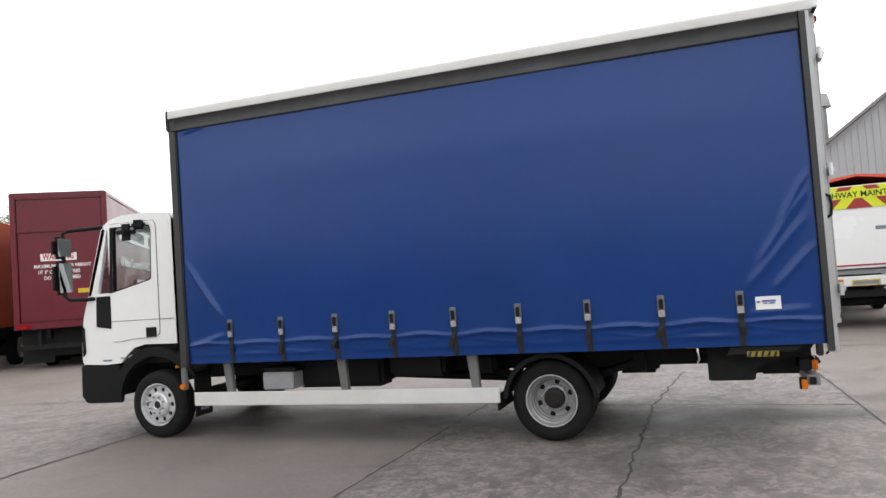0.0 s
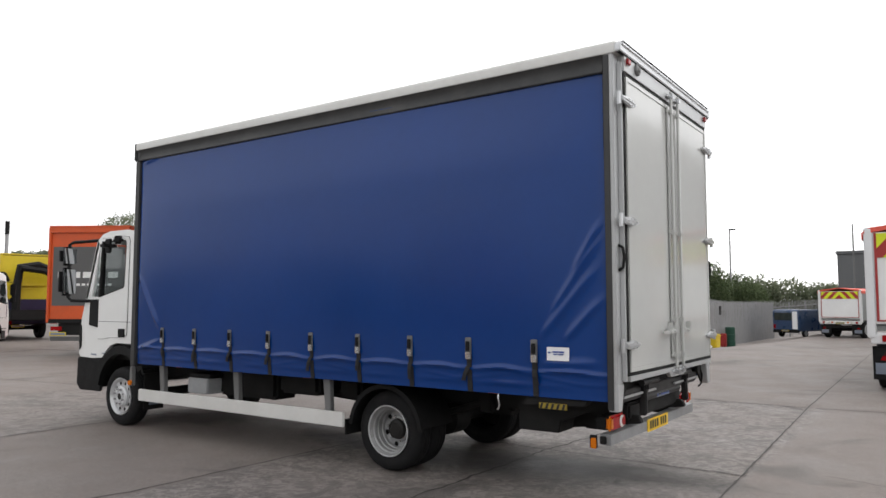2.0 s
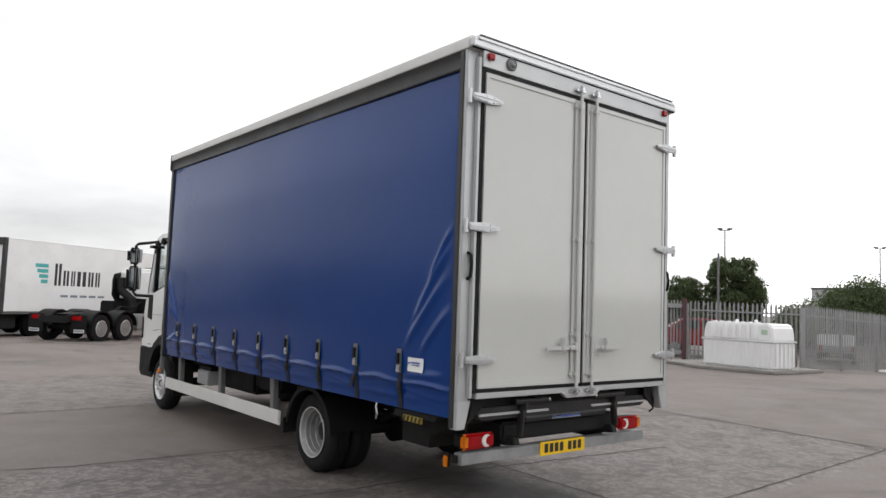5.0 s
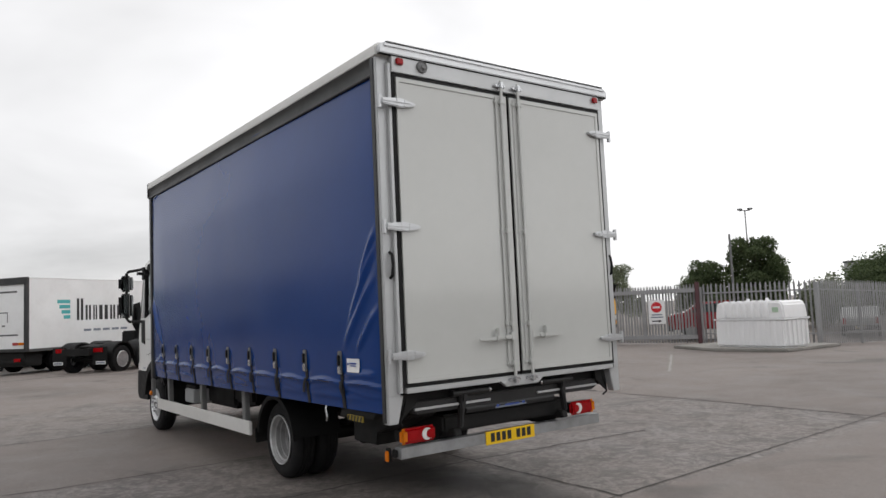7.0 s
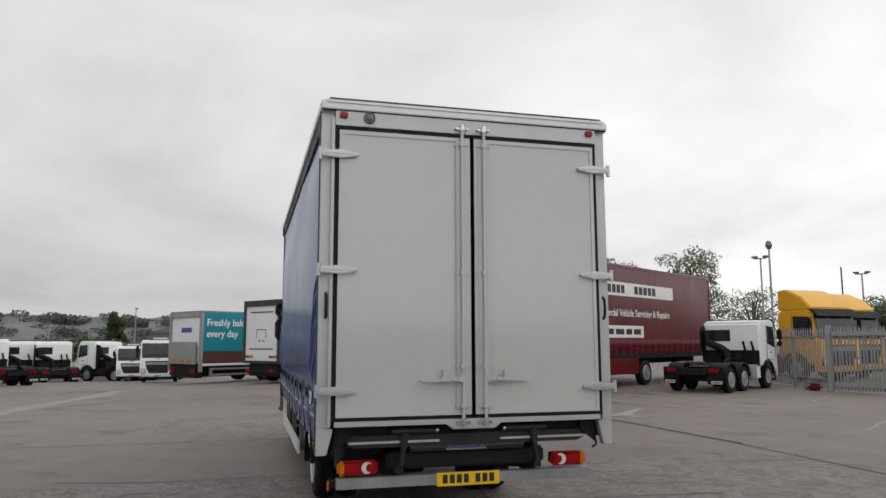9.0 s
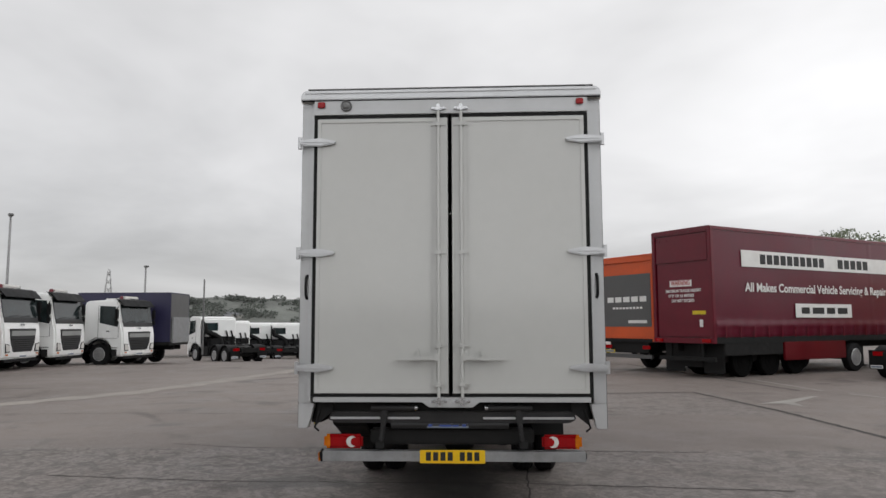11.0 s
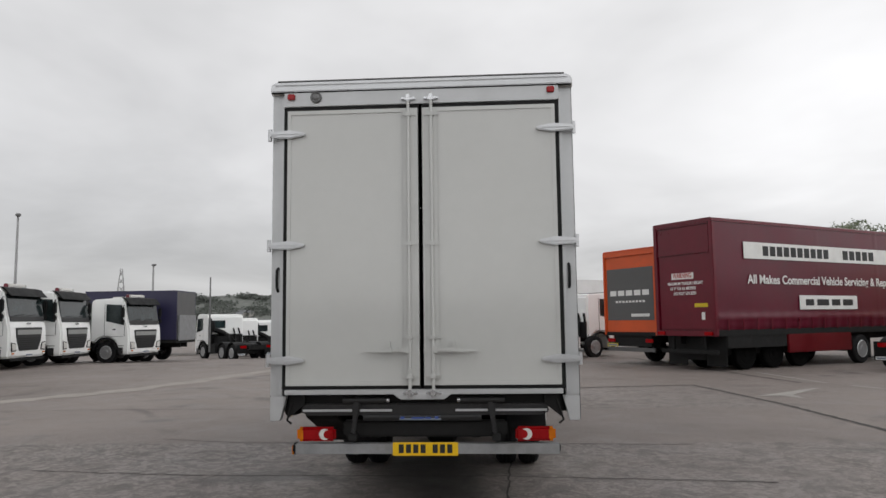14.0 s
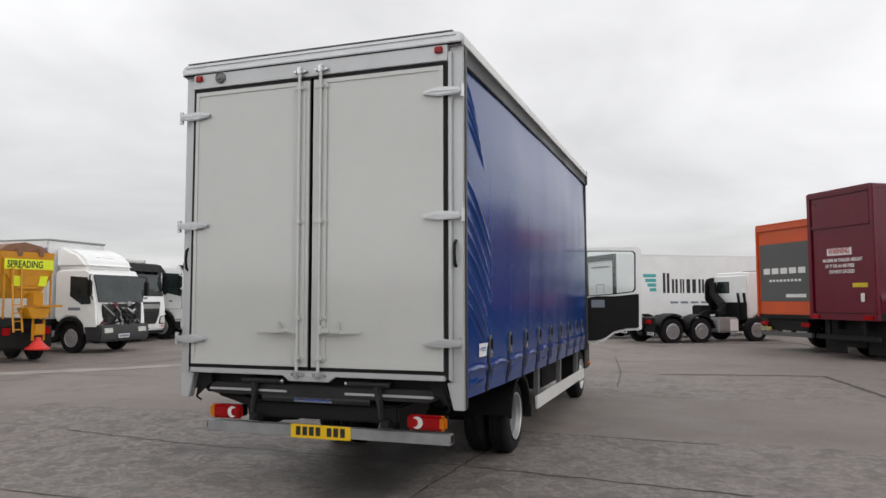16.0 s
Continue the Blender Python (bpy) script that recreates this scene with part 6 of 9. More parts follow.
# ---- teal box lorry with a tail-lift ----
def teal_lorry():
    t = thing("box_lorry", pose(-32.16, 4.2, -0.33, 0, 0, 125) @ Matrix.Diagonal((1.15, 1.15, 1.15, 1)), "box lorry with teal and brown sides and a folded tail-lift", "lorry")
    H, zb, zt, L = 1.25, 0.85, 3.0, 7.0
    for s in (-1, 1):
        ys = sorted((s * (H - 0.06), s * H))
        bxp("upper_side", (0.1, L, ys[0], ys[1], 1.36, zt), TEAL, t, "teal side panel", 0.006)
        bxp("lower_side", (0.1, L, ys[0], ys[1], zb, 1.36), BROWN, t, "brown lower side panel", 0.006)
        bxp("side_rail", (0.1, L, s * H - 0.03, s * H + 0.03, zb - 0.1, zb), TRAILWHITE, t, b=0.01)
        bxp("rear_post", (-0.02, 0.12, s * (H - 0.06) - 0.07, s * (H - 0.06) + 0.07, 0.5, zt), GREYBODY, t, "grey rear post", 0.02)
    bxp("roof", (0.0, L, -H, H, zt, zt + 0.05), GREYBODY, t, b=0.02)
    bxp("header", (-0.02, 0.12, -H + 0.13, H - 0.13, zt - 0.22, zt), GREYBODY, t, b=0.02)
    bxp("front_wall", (L - 0.05, L, -H + 0.06, H - 0.06, zb, zt), TEAL, t)
    bxp("floor", (0.1, L, -H + 0.06, H - 0.06, zb - 0.06, zb), CHASSIS, t)
    bxp("rear_shutter", (0.05, 0.1, -H + 0.13, H - 0.13, zb, zt - 0.22), TRAILWHITE, t, "white roller shutter", 0.005)
    bxp("shutter_label", (0.035, 0.048, -0.45, 0.35, 2.15, 2.35), STICKBLUE, t, "blue label", 0.003)
    bxp("tail_lift", (-0.12, -0.04, -1.0, 1.05, 0.82, 1.75), GREYBODY, t, "folded grey tail-lift platform", 0.012)
    for k in range(3):
        bxp("lift_stripe", (-0.135, -0.121, -0.8 + 0.6 * k, -0.45 + 0.6 * k, 0.9, 1.0), AMBER, t, b=0.003)
    words("slogan", "Freshly baked", 0.29, STICKER, face_frame((0.25, -H - 0.004, 2.42), (1, 0, 0)), t, wide=0.95, bold=0.006)
    words("slogan", "every day", 0.29, STICKER, face_frame((0.25, -H - 0.004, 1.95), (1, 0, 0)), t, wide=0.95, bold=0.006)
    bm = bmesh.new()
    plate(bm, [(0.5, 0.34), (2.8, 0.34), (2.8, 0.66), (0.5, 0.66)], [[(0.62, 0.42), (2.68, 0.42), (2.68, 0.58), (0.62, 0.58)]], "y", -1.2, -1.15)
    part("side_guard", bm, GALV, t, "silver side guard frame")
    chassis(t, 0.1, L + 1.0, 0.6)
    axle(t, 3.4, 1.15, 0.43)
    bxp("chassis_box", (0.4, 2.7, -0.95, 0.95, 0.3, 0.72), CHASSIS, t, "black box under the floor", 0.04)
    bxp("tail_lift_frame", (0.0, 0.3, -1.0, 1.0, 0.25, 0.82), CHASSIS, t, b=0.03)
    axle(t, 6.6, 1.15, 0.43)
    for y in (-0.8, 0.8):
        lamp_box(t, -0.02, y, 0.55, 0.3, 0.14, REDLENS)
    bxp("underrun_bar", (-0.02, 0.1, -1.1, 1.1, 0.35, 0.47), CHASSIS, t)
    bm = bmesh.new()
    prism(bm, [(L + 0.1, 0.7), (L + 0.1, 2.3), (L + 1.1, 2.3), (L + 1.6, 1.5), (L + 1.7, 0.5), (L + 0.7, 0.5)], "y", -1.05, 1.05, 0.05)
    part("cab", bm, TRAILWHITE, t, "white cab")


teal_lorry()


# ---- cabs, tractor units and tippers ----
CAB = [(-2.0, 0.95), (-2.0, 2.78), (-1.9, 2.88), (-0.55, 2.95), (-0.32, 2.86), (-0.12, 1.85), (-0.02, 1.45), (0.0, 0.9), (-0.03, 0.42), (-0.5, 0.4), (-0.55, 0.62), (-0.72, 1.0), (-1.0, 1.16), (-1.4, 1.18), (-1.7, 1.02), (-1.78, 0.9)]


def cab_parts(t, x=0.0, W=1.22, paint=CABWHITE, visor=True, rear_window=False, grille=True):
    """A forward-control cab with its nose at x, looking along +x."""
    bm = bmesh.new()
    prism(bm, [(x + a, b) for a, b in CAB], "y", -W, W, 0.11, 4)
    body = part("cab_body", bm, paint, t, "white lorry cab")
    bm = bmesh.new()
    prism(bm, [(x - 0.285, 2.72), (x - 0.135, 1.9), (x - 0.105, 1.9), (x - 0.255, 2.72)], "y", -W + 0.09, W - 0.09, 0.012)
    part("windscreen", bm, SCREEN, body, "dark reflective windscreen")
    bm = bmesh.new()
    for y in (-0.35, 0.45):
        tube(bm, [(x - 0.1, y - 0.45, 1.93), (x - 0.1, y - 0.1, 1.96), (x - 0.1, y + 0.15, 1.97)], 0.012, 6)
    part("wipers", bm, RUBBER, body)
    bm = bmesh.new()
    prism(bm, [(x - 0.13, 1.9), (x - 0.09, 1.9), (x - 0.06, 1.72), (x - 0.1, 1.72)], "y", -W + 0.12, W - 0.12, 0.006)
    part("scuttle", bm, GRILLE, body)
    if visor:
        bm = bmesh.new()
        prism(bm, [(x - 0.5, 2.98), (x - 0.28, 2.93), (x - 0.02, 2.64), (x - 0.05, 2.62), (x - 0.3, 2.86)], "y", -W + 0.02, W - 0.02, 0.01)
        part("sun_visor", bm, BLACKPL, body, "dark smoked sun visor")
    for s in (-1, 1):
        ys = sorted((s * (W - 0.01), s * (W + 0.012)))
        bm = bmesh.new()
        prism(bm, [(x - 0.3, 1.72), (x - 0.42, 2.62), (x - 1.2, 2.66), (x - 1.2, 1.9), (x - 0.72, 1.8)], "y", ys[0], ys[1], 0.006)
        part("side_window", bm, SCREEN, body, "dark side window")
        bm = bmesh.new()
        prism(bm, [(x - 0.3, 0.72), (x - 0.3, 0.42), (x - 0.52, 0.42), (x - 0.6, 0.72)], "y", ys[0], ys[1], 0.006)
        part("step_well", bm, GRILLE, body, "dark cab steps")
        arc = [(x - 1.2 + 0.62 * math.cos(radians(a)), 0.5 + 0.68 * math.sin(radians(a))) for a in range(10, 171, 16)]
        arc += [(x - 1.2 + 0.54 * math.cos(radians(a)), 0.5 + 0.6 * math.sin(radians(a))) for a in range(170, 9, -16)]
        bm = bmesh.new()
        prism(bm, arc, "y", ys[0] - 0.05, ys[1] + 0.02)
        part("arch", bm, BLACKPL, body, "black wheel arch")
        bm = bmesh.new()
        yo = s * (W + 0.2)
        box(bm, x - 0.28, x - 0.16, yo - 0.1, yo + 0.1, 2.05, 2.52, 0.04, 2)
        box(bm, x - 0.28, x - 0.16, yo - 0.1, yo + 0.1, 1.78, 2.0, 0.04, 2)
        tube(bm, [(x - 0.3, s * (W - 0.02), 2.6), (x - 0.22, yo, 2.56), (x - 0.22, yo, 1.85), (x - 0.3, s * (W - 0.02), 1.75)], 0.02, 6)
        part("door_mirror", bm, BLACKPL, body, "black door mirror")
        bm = bmesh.new()
        box(bm, x - 0.86, x - 0.7, ys[0], ys[1] + 0.004, 1.5, 1.55, 0.008)
        part("door_handle", bm, BLACKPL, body)
        if grille:
            bm = bmesh.new()
            prism(bm, [(s * (W - 0.08), 0.98), (s * (W - 0.36), 0.94), (s * (W - 0.42), 0.66), (s * (W - 0.12), 0.64)], "x", x - 0.03, x + 0.014, 0.012)
            surround = part("lamp_surround", bm, GRILLE, body, "dark lamp recess")
            bm = bmesh.new()
            prism(bm, [(s * (W - 0.11), 0.95), (s * (W - 0.33), 0.91), (s * (W - 0.38), 0.7), (s * (W - 0.15), 0.68)], "x", x + 0.012, x + 0.03, 0.01)
            part("headlamp", bm, CLEARLENS, surround, "clear headlamp")
            bxp("repeater", (x - 0.02, x + 0.03, s * (W - 0.22) - 0.05, s * (W - 0.22) + 0.05, 0.55, 0.6), AMBER, body, "amber lamp", 0.008)
        for xa, xb, za, zb in ((-1.275, -1.263, 1.22, 2.7), (-1.26, -0.3, 1.205, 1.217), (-0.262, -0.25, 1.22, 1.7)):
            bxp("door_seam", (x + xa, x + xb, ys[0], ys[1] - 0.006, za, zb), GRILLE, body, b=0.0)
        bxp("step", (x - 0.6, x - 0.27, s * (W + 0.005) - 0.02, s * (W + 0.005) + 0.02, 0.78, 0.82), GREYBODY, body, b=0.006)
    if grille:
        bm = bmesh.new()
        prism(bm, [(-W + 0.36, 1.5), (W - 0.36, 1.5), (W - 0.42, 1.0), (W - 0.62, 0.66), (-W + 0.62, 0.66), (-W + 0.42, 1.0)], "x", x - 0.03, x + 0.012, 0.02)
        gr = part("grille", bm, GRILLE, body, "dark trapezoid grille")
        for k in range(6):
            z = 0.72 + 0.075 * k
            bxp("grille_slat", (x + 0.012, x + 0.024, -W + 0.58 - 0.024 * k, W - 0.58 + 0.024 * k, z, z + 0.022), BLACKPL, gr, b=0.004)
        bxp("grille_badge_bar", (x + 0.008, x + 0.026, -W + 0.44, W - 0.44, 1.24, 1.42), GREYBODY, gr, "pale badge bar", 0.01)
        bxp("nose_badge", (x - 0.05, x - 0.02, -0.14, 0.14, 1.62, 1.68), CHROME, body, b=0.008)
        bar_plate(body, x + 0.01, 0, 0.5, STICKER, d=0.014)
    if grille:
        bxp("bumper_lip", (x - 0.3, x - 0.02, -W + 0.1, W - 0.1, 0.3, 0.4), BLACKPL, body, "black lower bumper lip", 0.02)
    if rear_window:
        bxp("rear_window", (x - 2.012, x - 1.99, 0.05, W - 0.22, 2.0, 2.5), SCREEN, body, "dark rear window", 0.01)
        bxp("rear_lower_panel", (x - 2.03, x - 1.99, -W + 0.06, W - 0.06, 0.9, 1.62), BLACKPL, body, "black lower rear panel", 0.01)
        for y in (-0.95, -0.6):
            bm = bmesh.new()
            tube(bm, [(x - 2.05, y, 1.0), (x - 2.08, y, 1.6), (x - 2.05, y + 0.1, 2.0)], 0.05, 8)
            part("pipe", bm, BLACKPL, body)
    return body


def beacon_bar(t, x, z=2.98):
    bm = bmesh.new()
    box(bm, x - 0.12, x + 0.12, -0.5, 0.5, z + 0.02, z + 0.13, 0.03)
    bar = part("beacon_bar", bm, CLEARLENS, t, "pale roof beacon bar")
    for s in (-1, 1):
        bm = bmesh.new()
        lathe(bm, [(z + 0.0, 0.08), (z + 0.1, 0.075), (z + 0.13, 0.04), (z + 0.135, 0.001)], (x, s * 0.58, 0), "z", 14)
        part("beacon", bm, MAROONFRAME if s < 0 else GREYBODY, bar, "coloured beacon")


def new_lorry():
    t = thing("tipper_lorry", pose(0, 0, 0), "new white lorry parked in a row, dark grille", "lorry", "white lorries in a row")
    cab_parts(t)
    beacon_bar(t, -0.6)
    chassis(t, -8.0, -0.3, 0.7)
    for x in (-1.2, -3.2, -6.4, -7.6):
        axle(t, x, 1.18, 0.5)
    bm = bmesh.new()
    plate(bm, [(-8.2, 1.15), (-2.4, 1.15), (-2.4, 2.1), (-8.2, 2.1)], [], "y", -1.2, -1.14)
    part("body_side", bm, GREYBODY, t)
    bm = bmesh.new()
    plate(bm, [(-8.2, 1.15), (-2.4, 1.15), (-2.4, 2.1), (-8.2, 2.1)], [], "y", 1.14, 1.2)
    part("body_side", bm, GREYBODY, t)
    bxp("body_front", (-2.46, -2.4, -1.2, 1.2, 1.12, 2.6), GREYBODY, t)
    bxp("body_floor", (-8.2, -2.4, -1.2, 1.2, 1.08, 1.16), CHASSIS, t)
    bxp("fuel_tank", (-4.6, -3.8, -1.18, -0.6, 0.45, 1.0), FUELSILVER, t, "silver fuel tank", 0.06)
    bxp("side_guard", (-6.0, -4.7, -1.2, -1.16, 0.5, 0.9), BLACKPL, t)
    return t


def tractor(m, k=1.0, label="white tractor unit with a black chassis and three axles", wind=True, shift=0.0, far=1.18):
    t = thing("tractor_unit", m @ Matrix.Diagonal((k, k, k, 1)), label, "lorry", "tractor units")
    cab_parts(t, shift, W=far + 0.04, visor=wind, rear_window=True)
    chassis(t, -6.3, -0.4, 0.72)
    for x in (-1.2, -3.9, -5.24):
        axle(t, x, 1.2, 0.5)
    for s in (-1, 1):
        for x in (-3.9, -5.24):
            bm = bmesh.new()
            arc = [(x + 0.66 * math.cos(radians(a)), 0.5 + 0.66 * math.sin(radians(a))) for a in range(8, 173, 15)]
            arc += [(x + 0.61 * math.cos(radians(a)), 0.5 + 0.61 * math.sin(radians(a))) for a in range(173, 7, -15)]
            prism(bm, arc, "y", s * 0.9 - 0.32, s * 0.9 + 0.32)
            part("mudguard", bm, BLACKPL, t, "black plastic mudguard")
        bxp("rear_flap", (-6.08, -6.05, s * 0.9 - 0.32, s * 0.9 + 0.32, 0.35, 1.0), BLACKPL, t)
        lamp_box(t, -6.08, s * 0.85, 0.88, 0.4, 0.15, REDLENS, label="red tail lamp")
        bar_plate(t, -6.08, s * 0.95, 0.42, STICKER, w=0.42)
        if wind and s > 0:
            bm = bmesh.new()
            prism(bm, [(x + shift, z) for x, z in ((-2.02, 1.1), (-2.02, 2.7), (-2.4, 2.62), (-2.5, 2.4), (-2.5, 1.75), (-2.3, 1.5), (-2.25, 1.1))], "y", far - 0.04, far + 0.04, 0.02)
            part("side_deflector", bm, BLACKPL, t, "black cab side deflector")
        bxp("fuel_tank", (-3.1, -2.1, min(s * 0.6, s * 1.2), max(s * 0.6, s * 1.2), 0.42, 1.02), FUELSILVER if s < 0 else BLACKPL, t, "silver tank beside the chassis", 0.06)
    bxp("tank_panel", (-2.55, -2.15, -1.215, -1.2, 0.48, 0.95), TRAILWHITE, t)
    bm = bmesh.new()
    tube(bm, [(-2.2 + shift, far - 0.13, 2.45), (-2.25 + shift, far - 0.23, 1.95), (-2.3 + shift, 0.4, 1.72), (-2.35 + shift, 0.1, 1.55), (-2.4 + shift, 0.0, 1.05)], 0.17, 10)
    part("air_intake", bm, BLACKPL, t, "black air intake duct behind the cab")
    bxp("equipment_box", (-2.75, -2.3, 0.25, 0.95, 0.95, 1.5), BLACKPL, t, "black equipment box behind the cab", 0.05)
    bm = bmesh.new()
    for y in (-0.25, -0.35, -0.45):
        tube(bm, [(-2.05, y, 1.5), (-2.5, y - 0.05, 1.25), (-2.9, y * 0.5, 1.3), (-3.4, y * 0.4, 1.05)], 0.02, 6)
    part("air_lines", bm, BLACKPL, t, "coiled black air lines")
    bm = bmesh.new()
    lathe(bm, [(1.0, 0.5), (1.06, 0.52), (1.12, 0.5), (1.13, 0.3), (1.1, 0.05)], (-4.6, 0, 0), "z", 24)
    prism(bm, [(-5.6, 1.0), (-4.6, 1.06), (-4.6, 1.12), (-5.7, 1.0)], "y", -0.42, 0.42, 0.01)
    part("fifth_wheel", bm, CHASSIS, t, "greasy fifth wheel plate")
    bxp("deck_plate", (-4.0, -2.7, -0.45, 0.45, 0.98, 1.0), GALV, t)
    bxp("rear_cross_member", (-6.3, -6.2, -0.6, 0.6, 0.7, 0.95), CHASSIS, t)
    return t


# ---- parked rows ----
base = new_lorry()
base.matrix_world = pose(-20.1, -7.5, 0, 0, 0, 94)
for x, y, a in ((-23.0, -7.35, 94), (-26.4, -9.3, 90), (-27.0, -6.4, 82), (-17.0, -7.8, 94)):
    copy_thing(base, pose(x, y, ground_z(x, y), 0, 0, a))

tractor(pose(-26.18, 14.07, -0.05, 0, 0, 127.4), 0.92, shift=0.5, far=1.0)
tractor(pose(-17.75, 25.3, 0, 0, 0, 122), 0.82)
for x, y, a, s in ((-39.8, -8.2, 226, 0.95), (-49.5, -9.9, 205, 1.0), (-53.5, -9.0, 203, 1.0), (-54.0, -6.9, 200, 1.0), (-54.0, -4.2, 232, 1.0)):
    tractor(pose(x, y, ground_z(x, y), 0, 0, a), s)
for x, y, a, s in ((-47.5, -0.3, 4, 0.8), (-39.0, 2.3, 0, 0.82), (-55.0, 0.6, 0, 0.82)):
    beacon_bar(tractor(pose(x, y, ground_z(x, y), 0, 0, a), s, "white lorry cab facing the yard", wind=False), -0.7)


def navy_trailer():
    t = thing("box_trailer", pose(-30.3, -5.9, ground_z(-30.3, -5.9), 0, 0, 272) @ Matrix.Diagonal((1, 1, 1.15, 1)), "dark navy box trailer with pale lettering bars", "trailer")
    for s in (-1, 1):
        bxp("side_panel", (0.0, 4.6, min(s * 1.2, s * 1.25), max(s * 1.2, s * 1.25), 0.95, 3.0), NAVY, t, "dark navy side panel", 0.01)
    bxp("roof", (0, 4.6, -1.25, 1.25, 3.0, 3.05), NAVY, t)
    bxp("rear_shutter", (0.0, 0.05, -1.2, 1.2, 0.95, 3.0), GREYPANEL, t, "grey rear shutter", 0.01)
    bxp("tail_lift", (-0.1, -0.02, -1.1, 1.1, 0.9, 2.0), BEAMGREY, t, "folded scuffed grey tail-lift", 0.02)
    bxp("floor", (0, 4.6, -1.25, 1.25, 0.8, 0.95), CHASSIS, t)
    for s in (-1, 1):
        fm = face_frame((0.6 if s < 0 else 3.2, s * 1.251, 1.0), (-s, 0, 0))
        for x, z, w, h in ((0.0, 1.5, 1.2, 0.3), (0.2, 1.2, 1.6, 0.08), (0.6, 0.85, 1.2, 0.12), (0.6, 0.55, 1.2, 0.12), (0.6, 0.25, 1.2, 0.12)):
            bm = bmesh.new()
            bars(bm, fm, [(x, z, w, h)])
            part("lettering_bar", bm, LETTERWHITE, t)
    chassis(t, 0.1, 4.6, 0.6)
    for x in (1.6, 2.8):
        axle(t, x, 1.15, 0.45)
    bxp("headboard", (4.55, 4.6, -1.2, 1.2, 0.95, 3.0), NAVY, t)
    for s in (-1, 1):
        bxp("landing_leg", (4.2, 4.36, s * 0.7 - 0.08, s * 0.7 + 0.08, 0.0, 0.9), CHASSIS, t)


navy_trailer()


BUMPERGREY = material("dark_grey_bumper", (0.03, 0.031, 0.033), 0.5, var=0.15, scale=4)


# ---- box lorry with its front panel off ----
def stripped_lorry():
    t = thing("box_lorry", pose(-12.76, -4.8, 0, 0, 0, 93) @ Matrix.Diagonal((0.96, 0.93, 1.06, 1)), "white box lorry with its front grille panel removed", "lorry")
    W = 1.12
    prof = [(-1.75, 0.95), (-1.75, 2.3), (-1.6, 2.36), (-0.6, 2.38), (-0.4, 2.28), (-0.14, 1.35), (-0.06, 0.55), (-0.6, 0.5), (-0.68, 0.8), (-0.9, 1.0), (-1.3, 1.0), (-1.55, 0.85)]
    bm = bmesh.new()
    prism(bm, prof, "y", -W, W, 0.06, 3)
    body = part("cab_body", bm, CABWHITE, t, "white cab")
    bm = bmesh.new()
    prism(bm, [(-0.37, 2.2), (-0.155, 1.42), (-0.125, 1.42), (-0.335, 2.2)], "y", -W + 0.08, W - 0.08, 0.01)
    part("windscreen", bm, SCREEN, body, "dark windscreen")
    bxp("engine_bay", (-0.16, -0.075, -W + 0.22, W - 0.22, 0.72, 1.38), GRILLE, body, "exposed dark engine bay", 0.03)
    rnd = random.Random(5)
    for k in range(44):
        bm = bmesh.new()
        y, z = rnd.uniform(-0.8, 0.8), rnd.uniform(0.76, 1.36)
        if k % 3 == 0:
            lathe(bm, [(-0.08, 0.09), (-0.05, 0.1), (-0.03, 0.06)], (-0.02, y, z), "x", 14)
        else:
            tube(bm, [(-0.06, y, z), (-0.03, y + rnd.uniform(-0.3, 0.3), z + rnd.uniform(-0.2, 0.1)), (-0.06, y + rnd.uniform(-0.4, 0.4), z + rnd.uniform(-0.3, 0.1))], rnd.uniform(0.015, 0.035), 6)
        part("engine_part", bm, (CHROME, CHASSIS, HUB, CHASSIS, GREYBODY, LIFTGREY, MAROONFRAME if k < 20 else CHASSIS)[k % 7], body)
    bm = bmesh.new()
    prism(bm, [(-0.62, 0.78), (0.02, 0.8), (0.06, 0.7), (0.04, 0.32), (-0.5, 0.34)], "y", -W - 0.02, W + 0.02, 0.05)
    part("bumper", bm, BUMPERGREY, t, "grey plastic bumper")
    for s in (-1, 1):
        bxp("headlamp", (0.0, 0.065, s * 0.78 - 0.2, s * 0.78 + 0.2, 0.55, 0.7), CLEARLENS, t, "clear headlamp", 0.02)
        ys = sorted((s * (W - 0.01), s * (W + 0.012)))
        bm = bmesh.new()
        prism(bm, [(-0.35, 1.38), (-0.5, 2.12), (-1.15, 2.16), (-1.15, 1.6), (-0.7, 1.36)], "y", ys[0], ys[1], 0.006)
        part("side_window", bm, SCREEN, body, "dark side window")
        bm = bmesh.new()
        box(bm, -0.3, -0.18, s * 1.32 - 0.09, s * 1.32 + 0.09, 1.6, 2.05, 0.04)
        tube(bm, [(-0.4, s * 1.1, 2.2), (-0.24, s * 1.32, 2.16), (-0.24, s * 1.32, 1.7), (-0.3, s * 1.1, 1.5)], 0.02, 6)
        part("door_mirror", bm, BLACKPL, body, "black door mirror")
        arc = [(-1.1 + 0.56 * math.cos(radians(a)), 0.45 + 0.58 * math.sin(radians(a))) for a in range(5, 176, 17)]
        arc += [(-1.1 + 0.46 * math.cos(radians(a)), 0.45 + 0.48 * math.sin(radians(a))) for a in range(175, 4, -17)]
        bm = bmesh.new()
        prism(bm, arc, "y", ys[0] - 0.05, ys[1] + 0.03)
        part("arch", bm, BLACKPL, body)
        bxp("door_bars", (-1.2, -0.75, min(s * (W + 0.003), s * (W + 0.008)), max(s * (W + 0.003), s * (W + 0.008)), 1.2, 1.28), STICKGREY, body, b=0.0)
    bar_plate(t, 0.06, -0.1, 0.47, STICKER, d=0.012)
    # roof fairing
    bm = bmesh.new()
